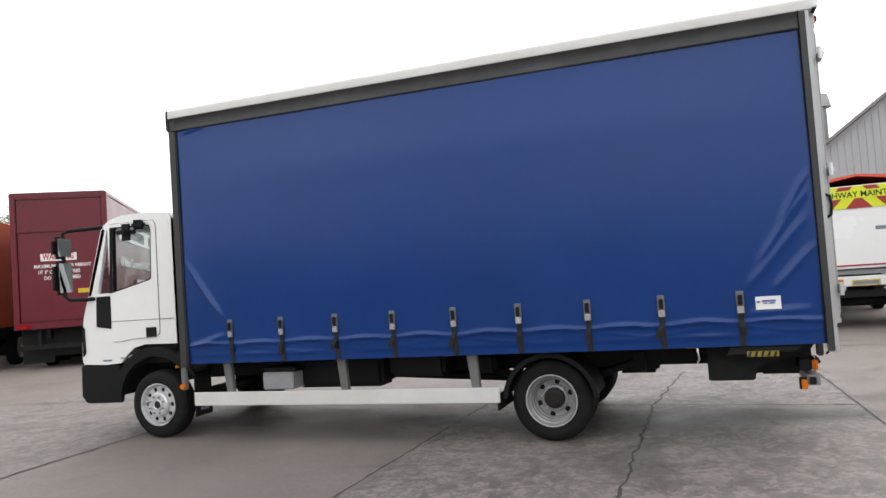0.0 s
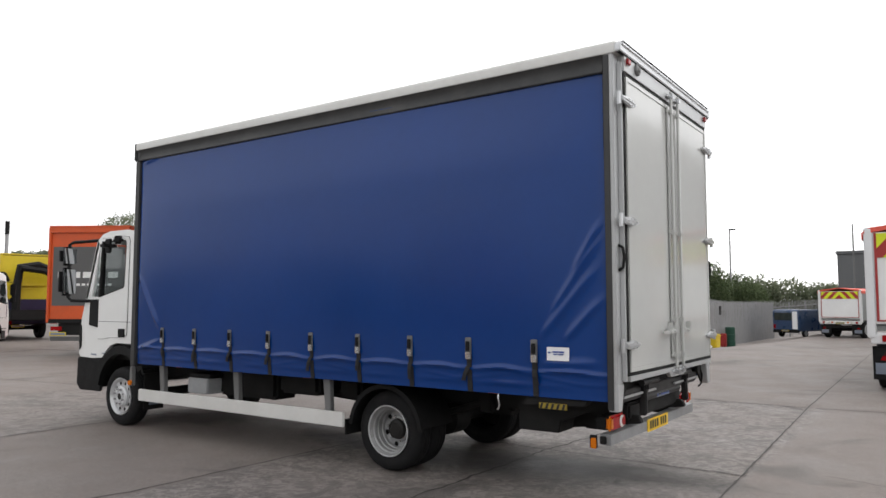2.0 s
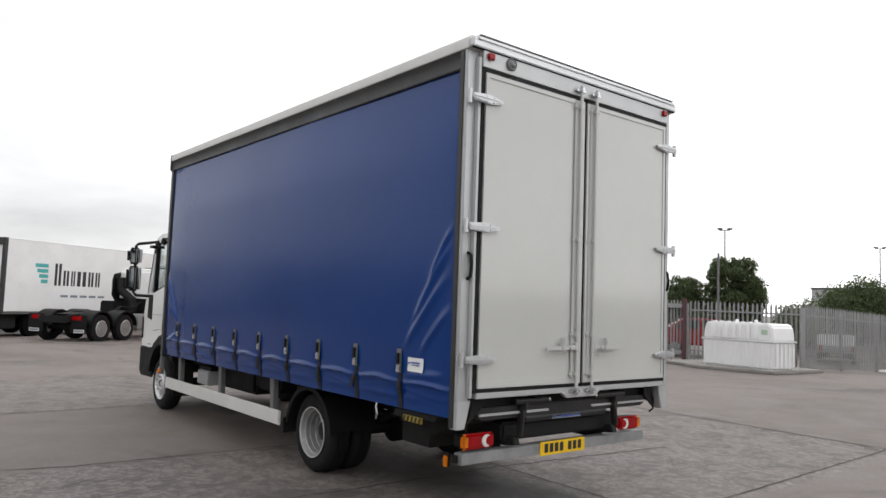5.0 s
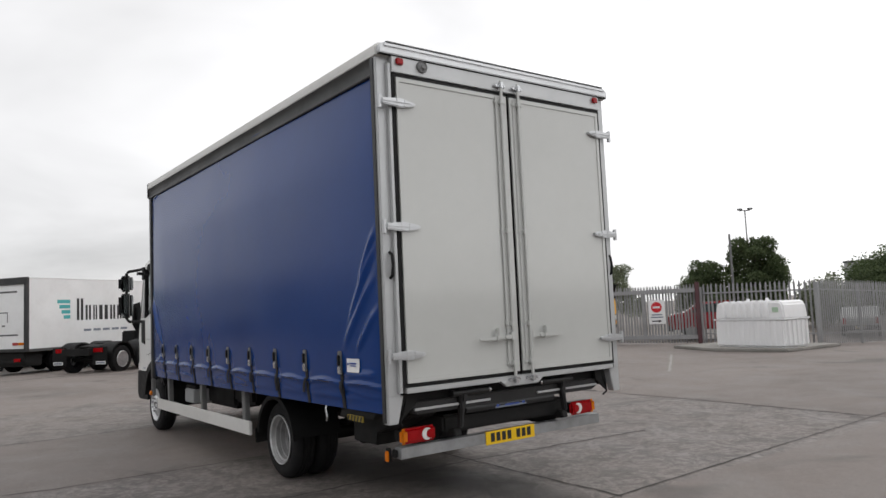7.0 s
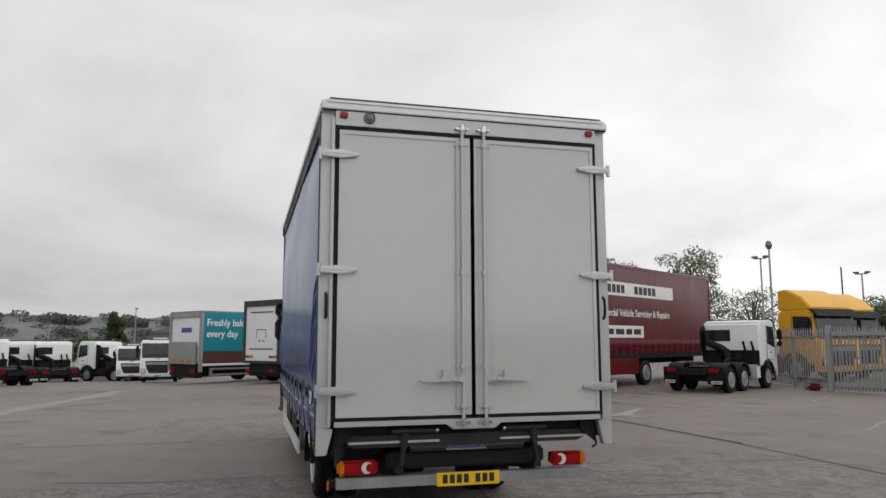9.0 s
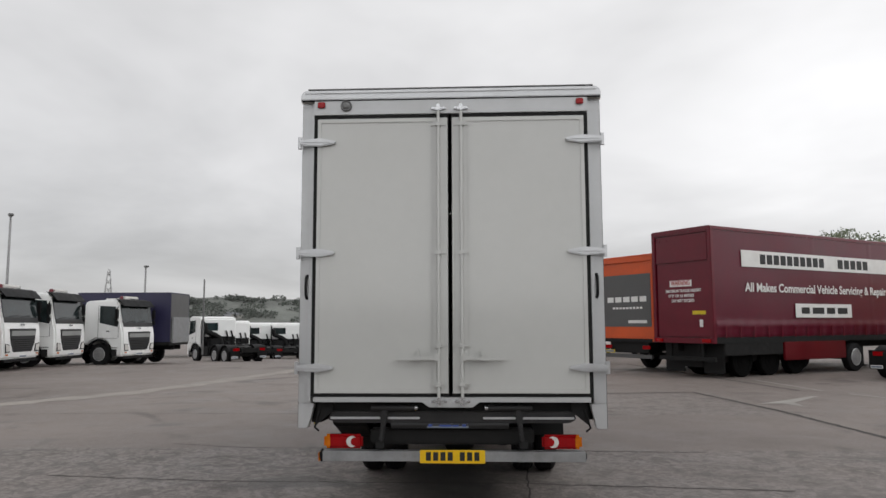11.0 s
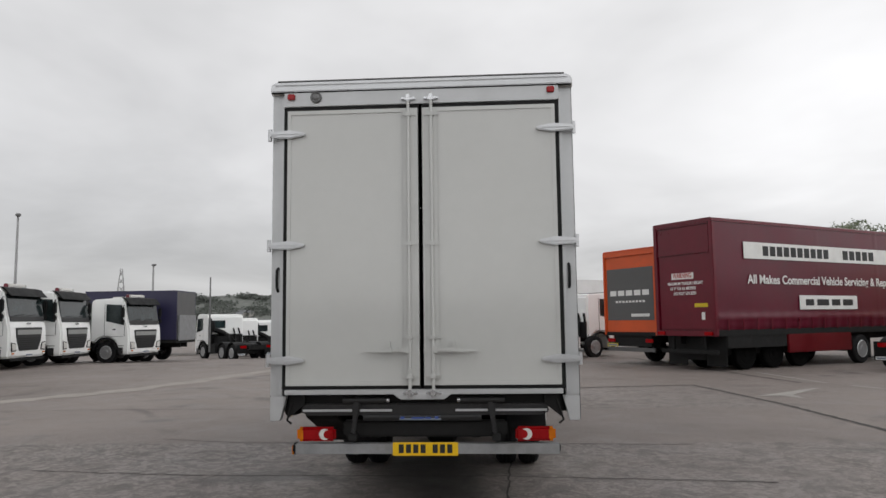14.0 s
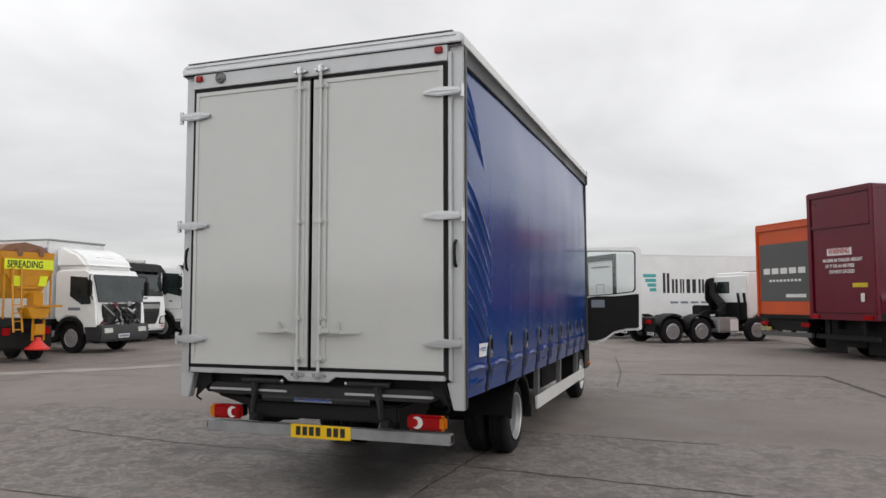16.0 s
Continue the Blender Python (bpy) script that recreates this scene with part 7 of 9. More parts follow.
    prism(bm, [(-1.8, 2.38), (-1.8, 3.02), (-1.45, 3.0), (-0.95, 2.82), (-0.62, 2.55), (-0.55, 2.38)], "y", -W + 0.05, W - 0.05, 0.1, 4)
    fair = part("roof_fairing", bm, CABWHITE, t, "rounded white roof fairing")
    bxp("fairing_bars", (-0.82, -0.815, -0.4, 0.4, 2.66, 2.72), STICKGREY, fair, b=0.0)
    for s in (-1, 1):
        bxp("box_side", (-8.2, -1.95, min(s * 1.19, s * 1.24), max(s * 1.19, s * 1.24), 0.95, 3.18), TRAILWHITE, t, "white box side", 0.008)
        for k in range(4):
            bm = bmesh.new()
            bars(bm, face_frame((-3.0 + (0.3 * k), s * 1.241, 2.85), (-s, 0, 0)), [(0, 0, 0.14, 0.13)])
            part("lettering_bar", bm, STICKGREY, t)
    bxp("box_front", (-2.0, -1.93, -1.24, 1.24, 0.95, 3.18), TRAILWHITE, t, b=0.02)
    bxp("box_roof", (-8.2, -1.9, -1.25, 1.25, 3.18, 3.23), GREYBODY, t, b=0.01)
    bxp("box_rear", (-8.2, -8.15, -1.19, 1.19, 0.95, 3.18), TRAILWHITE, t)
    bxp("box_floor", (-8.2, -1.95, -1.2, 1.2, 0.8, 0.95), CHASSIS, t)
    chassis(t, -8.0, -0.6, 0.6)
    axle(t, -1.1, 1.08, 0.42)
    axle(t, -5.8, 1.08, 0.42)


stripped_lorry()


# ---- gritting spreader ----
RUSTBROWN = material("faded_brown_sheet", lin(128, 92, 70), 0.7, var=0.2, scale=3, bump=0.2, bscale=20)


def spreader():
    t = thing("gritting_lorry", pose(-8.93, -4.37, 0, 0, 0, 259) @ Matrix.Diagonal((0.8, 0.64, 0.93, 1)), "yellow gritting spreader with a ladder and red spinner", "lorry")
    # rear of the hopper at x = 0, the lorry ahead along +x
    bm = bmesh.new()
    prism(bm, [(-1.1, 3.02), (1.1, 3.02), (1.0, 2.4), (0.45, 1.75), (-0.45, 1.75), (-1.0, 2.4)], "x", 0.0, 4.2, 0.02)
    hop = part("hopper", bm, YELLOW, t, "yellow steel salt hopper")
    for x in (0.6, 1.4, 2.2, 3.0):
        for s in (-1, 1):
            bm = bmesh.new()
            prism(bm, [(s * 1.06, 2.9), (s * 1.1, 2.9), (s * 0.4, 1.77), (s * 0.34, 1.83)], "x", x - 0.03, x + 0.03)
            part("hopper_rib", bm, YELLOW, hop)
    bm = bmesh.new()
    prism(bm, [(-1.05, 3.02), (-0.7, 3.2), (0.0, 3.3), (0.7, 3.2), (1.05, 3.02)], "x", 0.2, 4.1, 0.02)
    part("load_sheet", bm, RUSTBROWN, hop, "brown sheet over the load")
    bxp("rear_board", (-0.06, -0.02, -1.0, 1.0, 2.45, 2.86), YELLOW, hop, b=0.01)
    for y in (-0.5, 0.35):
        bxp("hinge_block", (-0.05, 0.15, y - 0.12, y + 0.12, 2.9, 3.12), RUSTBROWN, hop, "rusty hinge block", 0.04)
    bm = bmesh.new()
    prism(bm, [(-0.95, 2.45), (0.95, 2.45), (0.5, 2.0), (-0.5, 2.0)], "x", -0.055, 0.0, 0.01)
    part("rear_slope", bm, YELLOW, hop, "tapered yellow rear of the hopper")
    bxp("sign_board", (-0.075, -0.062, -0.98, 0.98, 2.54, 2.82), LIME, t, "lime reflective board", 0.004)
    words("spreading_word", "SPREADING", 0.19, INK, face_frame((-0.078, 0.88, 2.585), (0, -1, 0)), t, wide=1.0, bold=0.006)
    bm = bmesh.new()
    prism(bm, [(-0.75, 2.35), (0.75, 2.35), (0.6, 2.1), (-0.6, 2.1)], "x", -0.07, -0.03, 0.006)
    part("rear_chute", bm, YELLOW, hop)
    for k, y in enumerate((-0.55, 0.5)):
        bm = bmesh.new()
        prism(bm, [(y - 0.2, 2.36), (y + 0.12, 2.36), (y + 0.2, 2.08), (y - 0.12, 2.08)], "x", -0.1, -0.085)
        part("lime_flash", bm, LIME, hop, "lime reflective flash")
    bm = bmesh.new()
    box(bm, -0.75, 0.0, -0.9, 0.15, 1.5, 1.56, 0.01)
    part("rear_platform", bm, YELLOW, t, "yellow rear platform")
    bm = bmesh.new()
    prism(bm, [(-0.5, 1.5), (0.5, 1.5), (0.3, 1.2), (-0.3, 1.2)], "x", -0.7, -0.1, 0.02)
    part("feed_box", bm, YELLOW, t)
    bxp("feed_column", (-0.5, -0.1, -0.3, 0.1, 1.56, 1.9), YELLOW, t, b=0.02)
    for y in (-0.9, 0.95):
        bxp("platform_post", (-0.08, -0.02, y - 0.03, y + 0.03, 1.2, 2.5), YELLOW, t, b=0.01)
    for s in (-1, 1):
        bm = bmesh.new()
        tube(bm, [(-0.1, 0.5 + s * 0.17, 2.6), (-0.35, 0.62 + s * 0.17, 1.3), (-0.5, 0.66 + s * 0.17, 0.85)], 0.035, 6)
        part("ladder_rail", bm, YELLOW, t, "yellow ladder rail")
    for k in range(6):
        f = k / 5
        bxp("ladder_rung", (-0.13 - 0.37 * f - 0.03, -0.13 - 0.37 * f + 0.03, 0.56 + 0.1 * f - 0.17, 0.56 + 0.1 * f + 0.17, 2.0 - 1.1 * f, 2.03 - 1.1 * f), YELLOW, t, b=0.006)
    for s in (-1, 1):
        bxp("spinner_leg", (-0.55, -0.48, -0.15 + s * 0.22, -0.08 + s * 0.22, 0.6, 1.5), YELLOW, t, b=0.01)
    bxp("spinner_box", (-0.62, -0.4, -0.32, 0.08, 0.75, 1.05), YELLOW, t, b=0.02)
    bm = bmesh.new()
    lathe(bm, [(0.36, 0.42), (0.4, 0.43), (0.46, 0.3), (0.62, 0.12), (0.7, 0.1), (0.7, 0.001)], (-0.5, -0.12, 0), "z", 24)
    part("spinner_cone", bm, SPINRED, t, "red spinner cone")
    bxp("chassis_frame", (-0.1, 7.0, -0.5, 0.5, 0.9, 1.2), CHASSIS, t)
    bm = bmesh.new()
    box(bm, 0.0, 0.5, -1.1, 1.1, 0.35, 1.0, 0.05)
    part("rear_mudguard", bm, CHASSIS, t)
    for x in (0.9, 2.2, 5.2):
        axle(t, x, 1.15, 0.5)
    for y in (-0.8, 0.8):
        lamp_box(t, -0.02, y, 0.85, 0.3, 0.2, REDLENS)
    cab_parts(t, 7.4, paint=LORRYYELLOW, grille=True)


spreader()


# ---- highway tippers ----
def chevrons(t, x, y0, y1, z0, z1):
    """Red and lime slanted bars, meeting in the middle."""
    back = bxp("chevron_board", (x - 0.012, x, y0, y1, z0, z1), LIME, t, "lime and red chevron board", 0.002)
    mid, h = (y0 + y1) / 2, z1 - z0
    w = 0.24
    for s in (-1, 1):
        k = 0
        while k * 2 * w < (y1 - y0) / 2 + h:
            a = k * 2 * w
            pts = []
            for d, z in ((a, z1), (a + w, z1), (a + w + h * 0.9, z0), (a + h * 0.9, z0)):
                pts.append((d - h * 0.9 + 0.0, z))
            lim = (y1 - y0) / 2
            poly = []
            n = len(pts)
            for i in range(n):
                (d0, za), (d1, zb) = pts[i], pts[(i + 1) % n]
                poly.append((d0, za))
            for bound, keep in ((0.0, lambda d: d >= 0.0), (lim, lambda d: d <= lim)):
                out = []
                for i in range(len(poly)):
                    (d0, za), (d1, zb) = poly[i], poly[(i + 1) % len(poly)]
                    if keep(d0):
                        out.append((d0, za))
                    if keep(d0) != keep(d1):
                        f = (bound - d0) / (d1 - d0)
                        out.append((bound, za + f * (zb - za)))
                poly = out
                if not poly:
                    break
            if len(poly) >= 3:
                bm = bmesh.new()
                prism(bm, [(mid + s * d, z) for d, z in poly], "x", x - 0.017, x - 0.0125)
                part("chevron", bm, CHEVRED, back)
            k += 1


def tipper(m, label, near=True, k=1.0):
    t = thing("tipper_lorry", m @ Matrix.Diagonal((k, k, k, 1)), label, "lorry", "highway tippers")
    H, L = 1.25, 6.2
    for s in (-1, 1):
        bm = bmesh.new()
        prism(bm, [(0.1, 1.15), (L, 1.15), (L, 2.82), (0.1, 2.82)], "y", min(s * (H - 0.06), s * H), max(s * (H - 0.06), s * H), 0.01)
        side = part("body_side", bm, GREYBODY, t, "pale steel tipper side")
        for x in (1.2, 2.4, 3.6, 4.8):
            bxp("side_rib", (x - 0.05, x + 0.05, s * (H + 0.02) - 0.03, s * (H + 0.02) + 0.03, 1.15, 2.8), GREYBODY, side)
        bxp("rear_post", (-0.04, 0.14, s * (H - 0.07) - 0.07, s * (H - 0.07) + 0.07, 0.95, 2.95), TRAILWHITE, t, "white rear post", 0.02)
    bxp("tailboard", (0.0, 0.06, -H + 0.14, H - 0.14, 1.2, 2.86), CABWHITE, t, "white tailboard", 0.01)
    bxp("tailboard_frame", (-0.02, 0.0, -H + 0.16, -H + 0.2, 1.25, 2.85), CHEVRED, t, b=0.003)
    bxp("tailboard_frame", (-0.02, 0.0, H - 0.2, H - 0.16, 1.25, 2.85), CHEVRED, t, b=0.003)
    bxp("tailboard_foot", (-0.02, 0.0, -H + 0.2, H - 0.2, 1.25, 1.28), CHEVRED, t, b=0.003)
    bxp("body_front", (L - 0.05, L, -H + 0.06, H - 0.06, 1.15, 3.0), GREYBODY, t)
    bxp("body_floor", (0.1, L, -H + 0.06, H - 0.06, 1.08, 1.18), GREYBODY, t)
    chevrons(t, -0.005, -H + 0.2, H - 0.2, 2.4, 2.84)
    if near:
        bxp("wording_strip", (-0.028, -0.0235, -0.78, 0.78, 2.6, 2.76), LIME, t, b=0.0)
        words("highway_lettering", "HIGHWAY MAINTENANCE", 0.11, INK, face_frame((-0.0285, 0.74, 2.625), (0, -1, 0)), t, wide=0.98, bold=0.003)
        for x0, z0, w, h, mm in ((0.86, 1.34, 0.2, 0.16, HAZY), (0.6, 1.36, 0.08, 0.13, STICKBLUE), (-0.25, 1.95, 0.5, 0.07, STICKGREY)):
            bm = bmesh.new()
            bars(bm, face_frame((-0.004, x0, z0), (0, -1, 0)), [(0, 0, w, h)])
            part("label", bm, mm, t)
    # red sheet rolled over the load
    bm = bmesh.new()
    prism(bm, [(-H - 0.03, 2.72), (-H - 0.03, 2.86), (-H + 0.1, 2.95), (0, 3.08), (H - 0.1, 2.95), (H + 0.03, 2.86), (H + 0.03, 2.72), (H, 2.84), (0, 3.04), (-H, 2.84)], "x", -0.03, L, 0.0)
    part("load_sheet", bm, SHEETRED, t, "faded red load sheet")
    bxp("light_bar", (-0.02, 0.1, -1.2, 1.2, 0.85, 1.05), TRAILWHITE, t, "white lamp beam", 0.02)
    for s in (-1, 1):
        lamp_box(t, -0.022, s * 0.95, 0.95, 0.14, 0.12, REDLENS)
        lamp_box(t, -0.022, s * 0.65, 0.95, 0.12, 0.12, CLEARLENS)
        lamp_box(t, -0.022, s * 0.45, 0.95, 0.1, 0.1, AMBER)
        bxp("mud_flap", (0.15, 0.18, s * 0.9 - 0.3, s * 0.9 + 0.3, 0.2, 0.8), BLACKPL, t)
        bar_plate(t, 0.15, s * 0.95, 0.4, STICKGREY, w=0.42, h=0.2)
        bm = bmesh.new()
        prism(bm, [(s * 0.98 - 0.1, 0.55), (s * 0.98 + 0.1, 0.55), (s * 0.98, 0.72)], "x", 0.12, 0.15)
        part("triangle_reflector", bm, REDLENS, t, "red triangle reflector")
    bar_plate(t, -0.02, 0.0, 0.92, HAZY)
    bxp("underrun_bar", (0.12, 0.22, -1.15, 1.15, 0.62, 0.76), CHASSIS, t)
    chassis(t, 0.1, L + 2.2, 0.8)
    for x in (0.85, 2.2, 5.6, 7.4):
        axle(t, x, 1.18, 0.5)
    cab_parts(t, L + 2.3)
    return t


near_tip = tipper(pose(2.0, 17.65, 0, 0, 0, 88), "white highway tipper with red and lime chevrons and red sheet")
tipper(pose(-2.1, 40.0, ground_z(-2.1, 40.0), 0, 0, 76), "white highway tipper with chevrons and a red load sheet", near=False, k=0.74)
# a flat-bodied highway lorry parked beyond
tipper(pose(2.4, 30.0, 0, 0, 0, 88), "white highway lorry with a chevron tailboard", near=False, k=0.9)


# ---- boundary fence and gate ----
def pale_mesh(h):
    """One W-section pale with a three-pointed head."""
    bm = bmesh.new()
    sec = [(-0.034, 0.0), (-0.02, 0.016), (0.0, 0.004), (0.02, 0.016), (0.034, 0.0)]
    top = [h - 0.1, h - 0.05, h, h - 0.05, h - 0.1]
    f = [(bm.verts.new((x, y, 0.05)), bm.verts.new((x, y, z))) for (x, y), z in zip(sec, top)]
    b = [(bm.verts.new((x, y - 0.004, 0.05)), bm.verts.new((x, y - 0.004, z))) for (x, y), z in zip(sec, top)]
    for i in range(4):
        bm.faces.new((f[i][0], f[i + 1][0], f[i + 1][1], f[i][1]))
        bm.faces.new((b[i][0], b[i][1], b[i + 1][1], b[i + 1][0]))
        bm.faces.new((f[i][1], f[i + 1][1], b[i + 1][1], b[i][1]))
    for k in (0, 4):
        bm.faces.new((f[k][0], f[k][1], b[k][1], b[k][0]))
    bmesh.ops.recalc_face_normals(bm, faces=bm.faces)
    return mesh_of("pale", bm, GALV)


PALE = pale_mesh(2.12)


def palisade(name, a, b, label, pitch=0.15, category="fence", post=2.7, rails=(0.35, 1.75)):
    """A run of fence from a to b, its origin at a and x along the run."""
    a, b = Vector((*a, 0)), Vector((*b, 0))
    L = (b - a).length
    ang = math.degrees(math.atan2(b.y - a.y, b.x - a.x))
    t = thing(name, pose(a.x, a.y, 0, 0, 0, ang), label, category, kind="structure" if category == "fence" else "")

    def dz(x):
        q = a + (b - a) * (x / L)
        return ground_z(q.x, q.y)

    n = max(1, round(L / post))
    for k in range(n):
        x0, x1 = L * k / n, L * (k + 1) / n
        for z in rails:
            bm = bmesh.new()
            z0, z1 = z + dz(x0), z + dz(x1)
            prism(bm, [(x0, z0), (x1, z1), (x1, z1 + 0.05), (x0, z0 + 0.05)], "y", -0.03, 0.02)
            part("rail", bm, GALV, t)
    for k in range(n + 1):
        x = L * k / n
        bxp("post", (x - 0.05, x + 0.05, -0.11, -0.03, dz(x) - 0.05, dz(x) + 2.0), GALV, t, b=0.008)
    m = int(L / pitch)
    rnd = random.Random(int(a.x * 10))
    for k in range(m):
        o = new("pale", PALE)
        o.parent = t
        o.matrix_local = pose((k + 0.5) * L / m, 0.021, dz((k + 0.5) * L / m) + rnd.uniform(-0.015, 0.01), 0, rnd.uniform(-0.5, 0.5), 0)
    return t


palisade("fence", (-26.0, 29.2), (-14.35, 25.75), "grey galvanised palisade fence", 0.17)
palisade("fence", (-10.65, 27.3), (-7.0, 28.1), "grey galvanised palisade fence behind the white tank", 0.145)
side_fence = palisade("fence", (-6.2, 46.9), (-7.0, 28.1), "long weathered grey palisade fence beside the yard", 0.125)
palisade("fence", (-2.0, 72.0), (-6.2, 46.9), "long weathered grey palisade fence beside the yard", 0.25)
for x, z, w in ((11.6, 0.55, 0.4), (9.9, 1.05, 0.3)):
    bxp("fence_notice", (x, x + w, 0.045, 0.06, z, z + 0.4), INK, side_fence, "dark notice board")

POSTBROWN = material("dull_red_brown_paint", lin(84, 52, 56), 0.6, var=0.2, scale=4, dirt=0.3)
gate = palisade("gate", (-14.25, 25.7), (-10.75, 27.25), "closed galvanised palisade gate with a no entry sign", 0.105, "gate", post=3.8, rails=(0.2, 1.85))
for x in (0.0, 3.83):
    bxp("gate_post", (x - 0.07, x + 0.07, -0.16, -0.02, 0, 2.15), GALV if x < 1 else POSTBROWN, gate, "thick steel gate post", 0.015)
for z in (0.16, 1.8):
    bxp("gate_rail", (0.09, 3.74, -0.06, 0.018, z, z + 0.15), GALV, gate, b=0.01)
bxp("brace", (1.86, 1.98, -0.05, 0.02, 0.2, 1.9), GALV, gate, b=0.004)
SIGNRED = material("sign_red", lin(196, 28, 40), 0.4, var=0.05, scale=4)
sg = bxp("gate_sign", (2.09, 2.67, -0.062, -0.045, 0.72, 1.58), STICKER, gate, "white sign with a red no entry disc and an arrow", 0.004)
bm = bmesh.new()
lathe(bm, [(-0.068, 0.19), (-0.0625, 0.19)], (2.38, 0, 1.32), "y", 32)
part("red_disc", bm, SIGNRED, sg, "red disc")
bxp("disc_bar", (2.25, 2.51, -0.072, -0.0685, 1.285, 1.355), STICKER, sg, b=0.0)
for z, w in ((1.03, 0.38), (0.94, 0.44)):
    bxp("text_bar", (2.38 - w / 2, 2.38 + w / 2, -0.066, -0.0625, z, z + 0.045), STICKGREY, sg, b=0.0)
bm = bmesh.new()
prism(bm, [(2.2, 0.805), (2.44, 0.805), (2.44, 0.775), (2.56, 0.825), (2.44, 0.875), (2.44, 0.845), (2.2, 0.845)], "y", -0.068, -0.0625)
part("arrow", bm, INK, sg, "black arrow")
for x, y in ((-15.0, 26.05), (-15.4, 26.2)):
    bm = bmesh.new()
    box(bm, -0.2, 0.2, -0.17, 0.17, 0.0, 0.24, 0.08)
    ob = new("rubbish_bag", mesh_of("rubbish_bag", bm, (MAROONFRAME, STICKGREY)[x < -15.2]))
    ob.matrix_world = pose(x + 0.2, y - 0.55, 0, 0, 0, 20)
    tagged(ob, "crumpled old bag lying beside the gate", "bag")


# ---- plinth and white tank ----
LIMEPALE = material("pale_green_label", (0.45, 0.6, 0.45), 0.5, var=0.15, scale=8)


def tank():
    bm = bmesh.new()
    prism(bm, [(-10.2, 24.9), (-8.2, 24.0), (-6.05, 24.25), (-5.85, 26.9), (-9.6, 27.0)], "z", 0.0, 0.09, 0.02)
    pl = new("plinth", mesh_of("plinth", bm, KERBSTONE))
    tagged(pl, "low concrete plinth under the tank", "plinth", kind="structure")
    t = thing("storage_tank", pose(-7.33, 25.22, 0.09, 0, 0, -7) @ Matrix.Diagonal((0.81, 0.8, 1, 1)), "white moulded plastic storage tank on a concrete plinth", "tank")
    bm = bmesh.new()
    box(bm, -1.45, 1.45, -0.7, 0.7, 0.0, 0.82, 0.06, 3)
    low = part("lower_tank", bm, TANKWHITE, t, "ribbed white lower tank")
    bm = bmesh.new()
    vs = [(-1.46, 0.8), (-1.45, 0.9), (-1.39, 1.22), (-1.29, 1.32), (1.28, 1.32), (1.39, 1.24), (1.44, 1.0), (1.46, 0.8)]
    prism(bm, vs, "y", -0.66, 0.66, 0.05, 3)
    up = part("upper_tank", bm, TANKWHITE, t, "white tank top with sloping sides")
    bxp("rim_flange", (-1.5, 1.5, -0.74, 0.74, 0.78, 0.83), TANKWHITE, t, b=0.02)
    for k in range(13):
        x = -1.3 + 0.2167 * k
        bxp("rib", (x - 0.05, x + 0.05, -0.718, -0.69, 0.04, 0.79), TANKWHITE, low, b=0.02)
    for k in range(5):
        y = -0.5 + 0.25 * k
        bxp("rib", (1.44, 1.49, y - 0.045, y + 0.045, 0.04, 0.79), TANKWHITE, low, b=0.02)
    for k in range(7):
        x = -1.0 + 0.3 * k
        bm = bmesh.new()
        prism(bm, [(-0.74, 0.84), (-0.72, 1.26), (-0.66, 1.35), (-0.45, 1.35), (-0.45, 0.86)], "x", x - 0.075, x + 0.075, 0.03)
        part("rib", bm, TANKWHITE, up)
    for x in (-0.45, 0.35):
        bm = bmesh.new()
        lathe(bm, [(1.31, 0.07), (1.4, 0.06), (1.41, 0.04), (1.41, 0.001)], (x, 0.0, 0), "z", 16)
        part("filler_cap", bm, TANKWHITE, up)
    bxp("tank_label", (1.0, 1.24, -0.672, -0.655, 1.0, 1.14), LIMEPALE, up, "small pale green label", 0.003)


tank()


# ---- small things along the fence ----
CABINETRED = material("dull_red_cabinet", lin(150, 40, 40), 0.55, var=0.15, scale=3)


def grit_bin():
    t = thing("grit_bin", pose(-6.25, 34.4, ground_z(-6.25, 34.4), 0, 0, 88) @ Matrix.Diagonal((0.66, 0.6, 0.74, 1)), "yellow plastic grit bin beside the fence", "bin")
    bm = bmesh.new()
    prism(bm, [(-0.42, 0.0), (0.42, 0.0), (0.52, 0.62), (-0.52, 0.62)], "y", -0.3, 0.3, 0.03)
    part("bin_body", bm, YELLOWPL, t)
    bm = bmesh.new()
    prism(bm, [(-0.56, 0.62), (0.56, 0.62), (0.5, 0.74), (-0.3, 0.82), (-0.5, 0.76)], "y", -0.34, 0.34, 0.03)
    part("bin_lid", bm, YELLOWPL, t, "yellow lid")


grit_bin()
bm = bmesh.new()
lathe(bm, [(0.0, 0.3), (0.3, 0.31), (0.32, 0.29), (0.62, 0.31), (0.64, 0.29), (0.95, 0.3), (1.0, 0.26), (1.0, 0.001)], (0, 0, 0), "z", 22)
drum = new("drum", mesh_of("drum", bm, GREENPL))
drum.matrix_world = pose(-6.2, 37.0, ground_z(-6.2, 37.0)) @ Matrix.Diagonal((0.72, 0.72, 0.9, 1))
tagged(drum, "green plastic drum by the fence", "drum")
bm = bmesh.new()
box(bm, -0.12, 0.12, -0.1, 0.1, 0, 0.6, 0.03)
ext = new("extinguisher_cabinet", mesh_of("extinguisher_cabinet", bm, CABINETRED))
ext.matrix_world = pose(-6.35, 36.4, ground_z(-6.35, 36.4))
tagged(ext, "narrow red cabinet by the fence", "cabinet")
bm = bmesh.new()
box(bm, -0.3, 0.3, -0.2, 0.2, 0, 0.12, 0.05)
slab = new("loose_block", mesh_of("loose_block", bm, TANKWHITE))
slab.matrix_world = pose(-6.15, 32.6, ground_z(-6.15, 32.6), 0, 0, 70)
tagged(slab, "small pale block lying by the fence", "block")


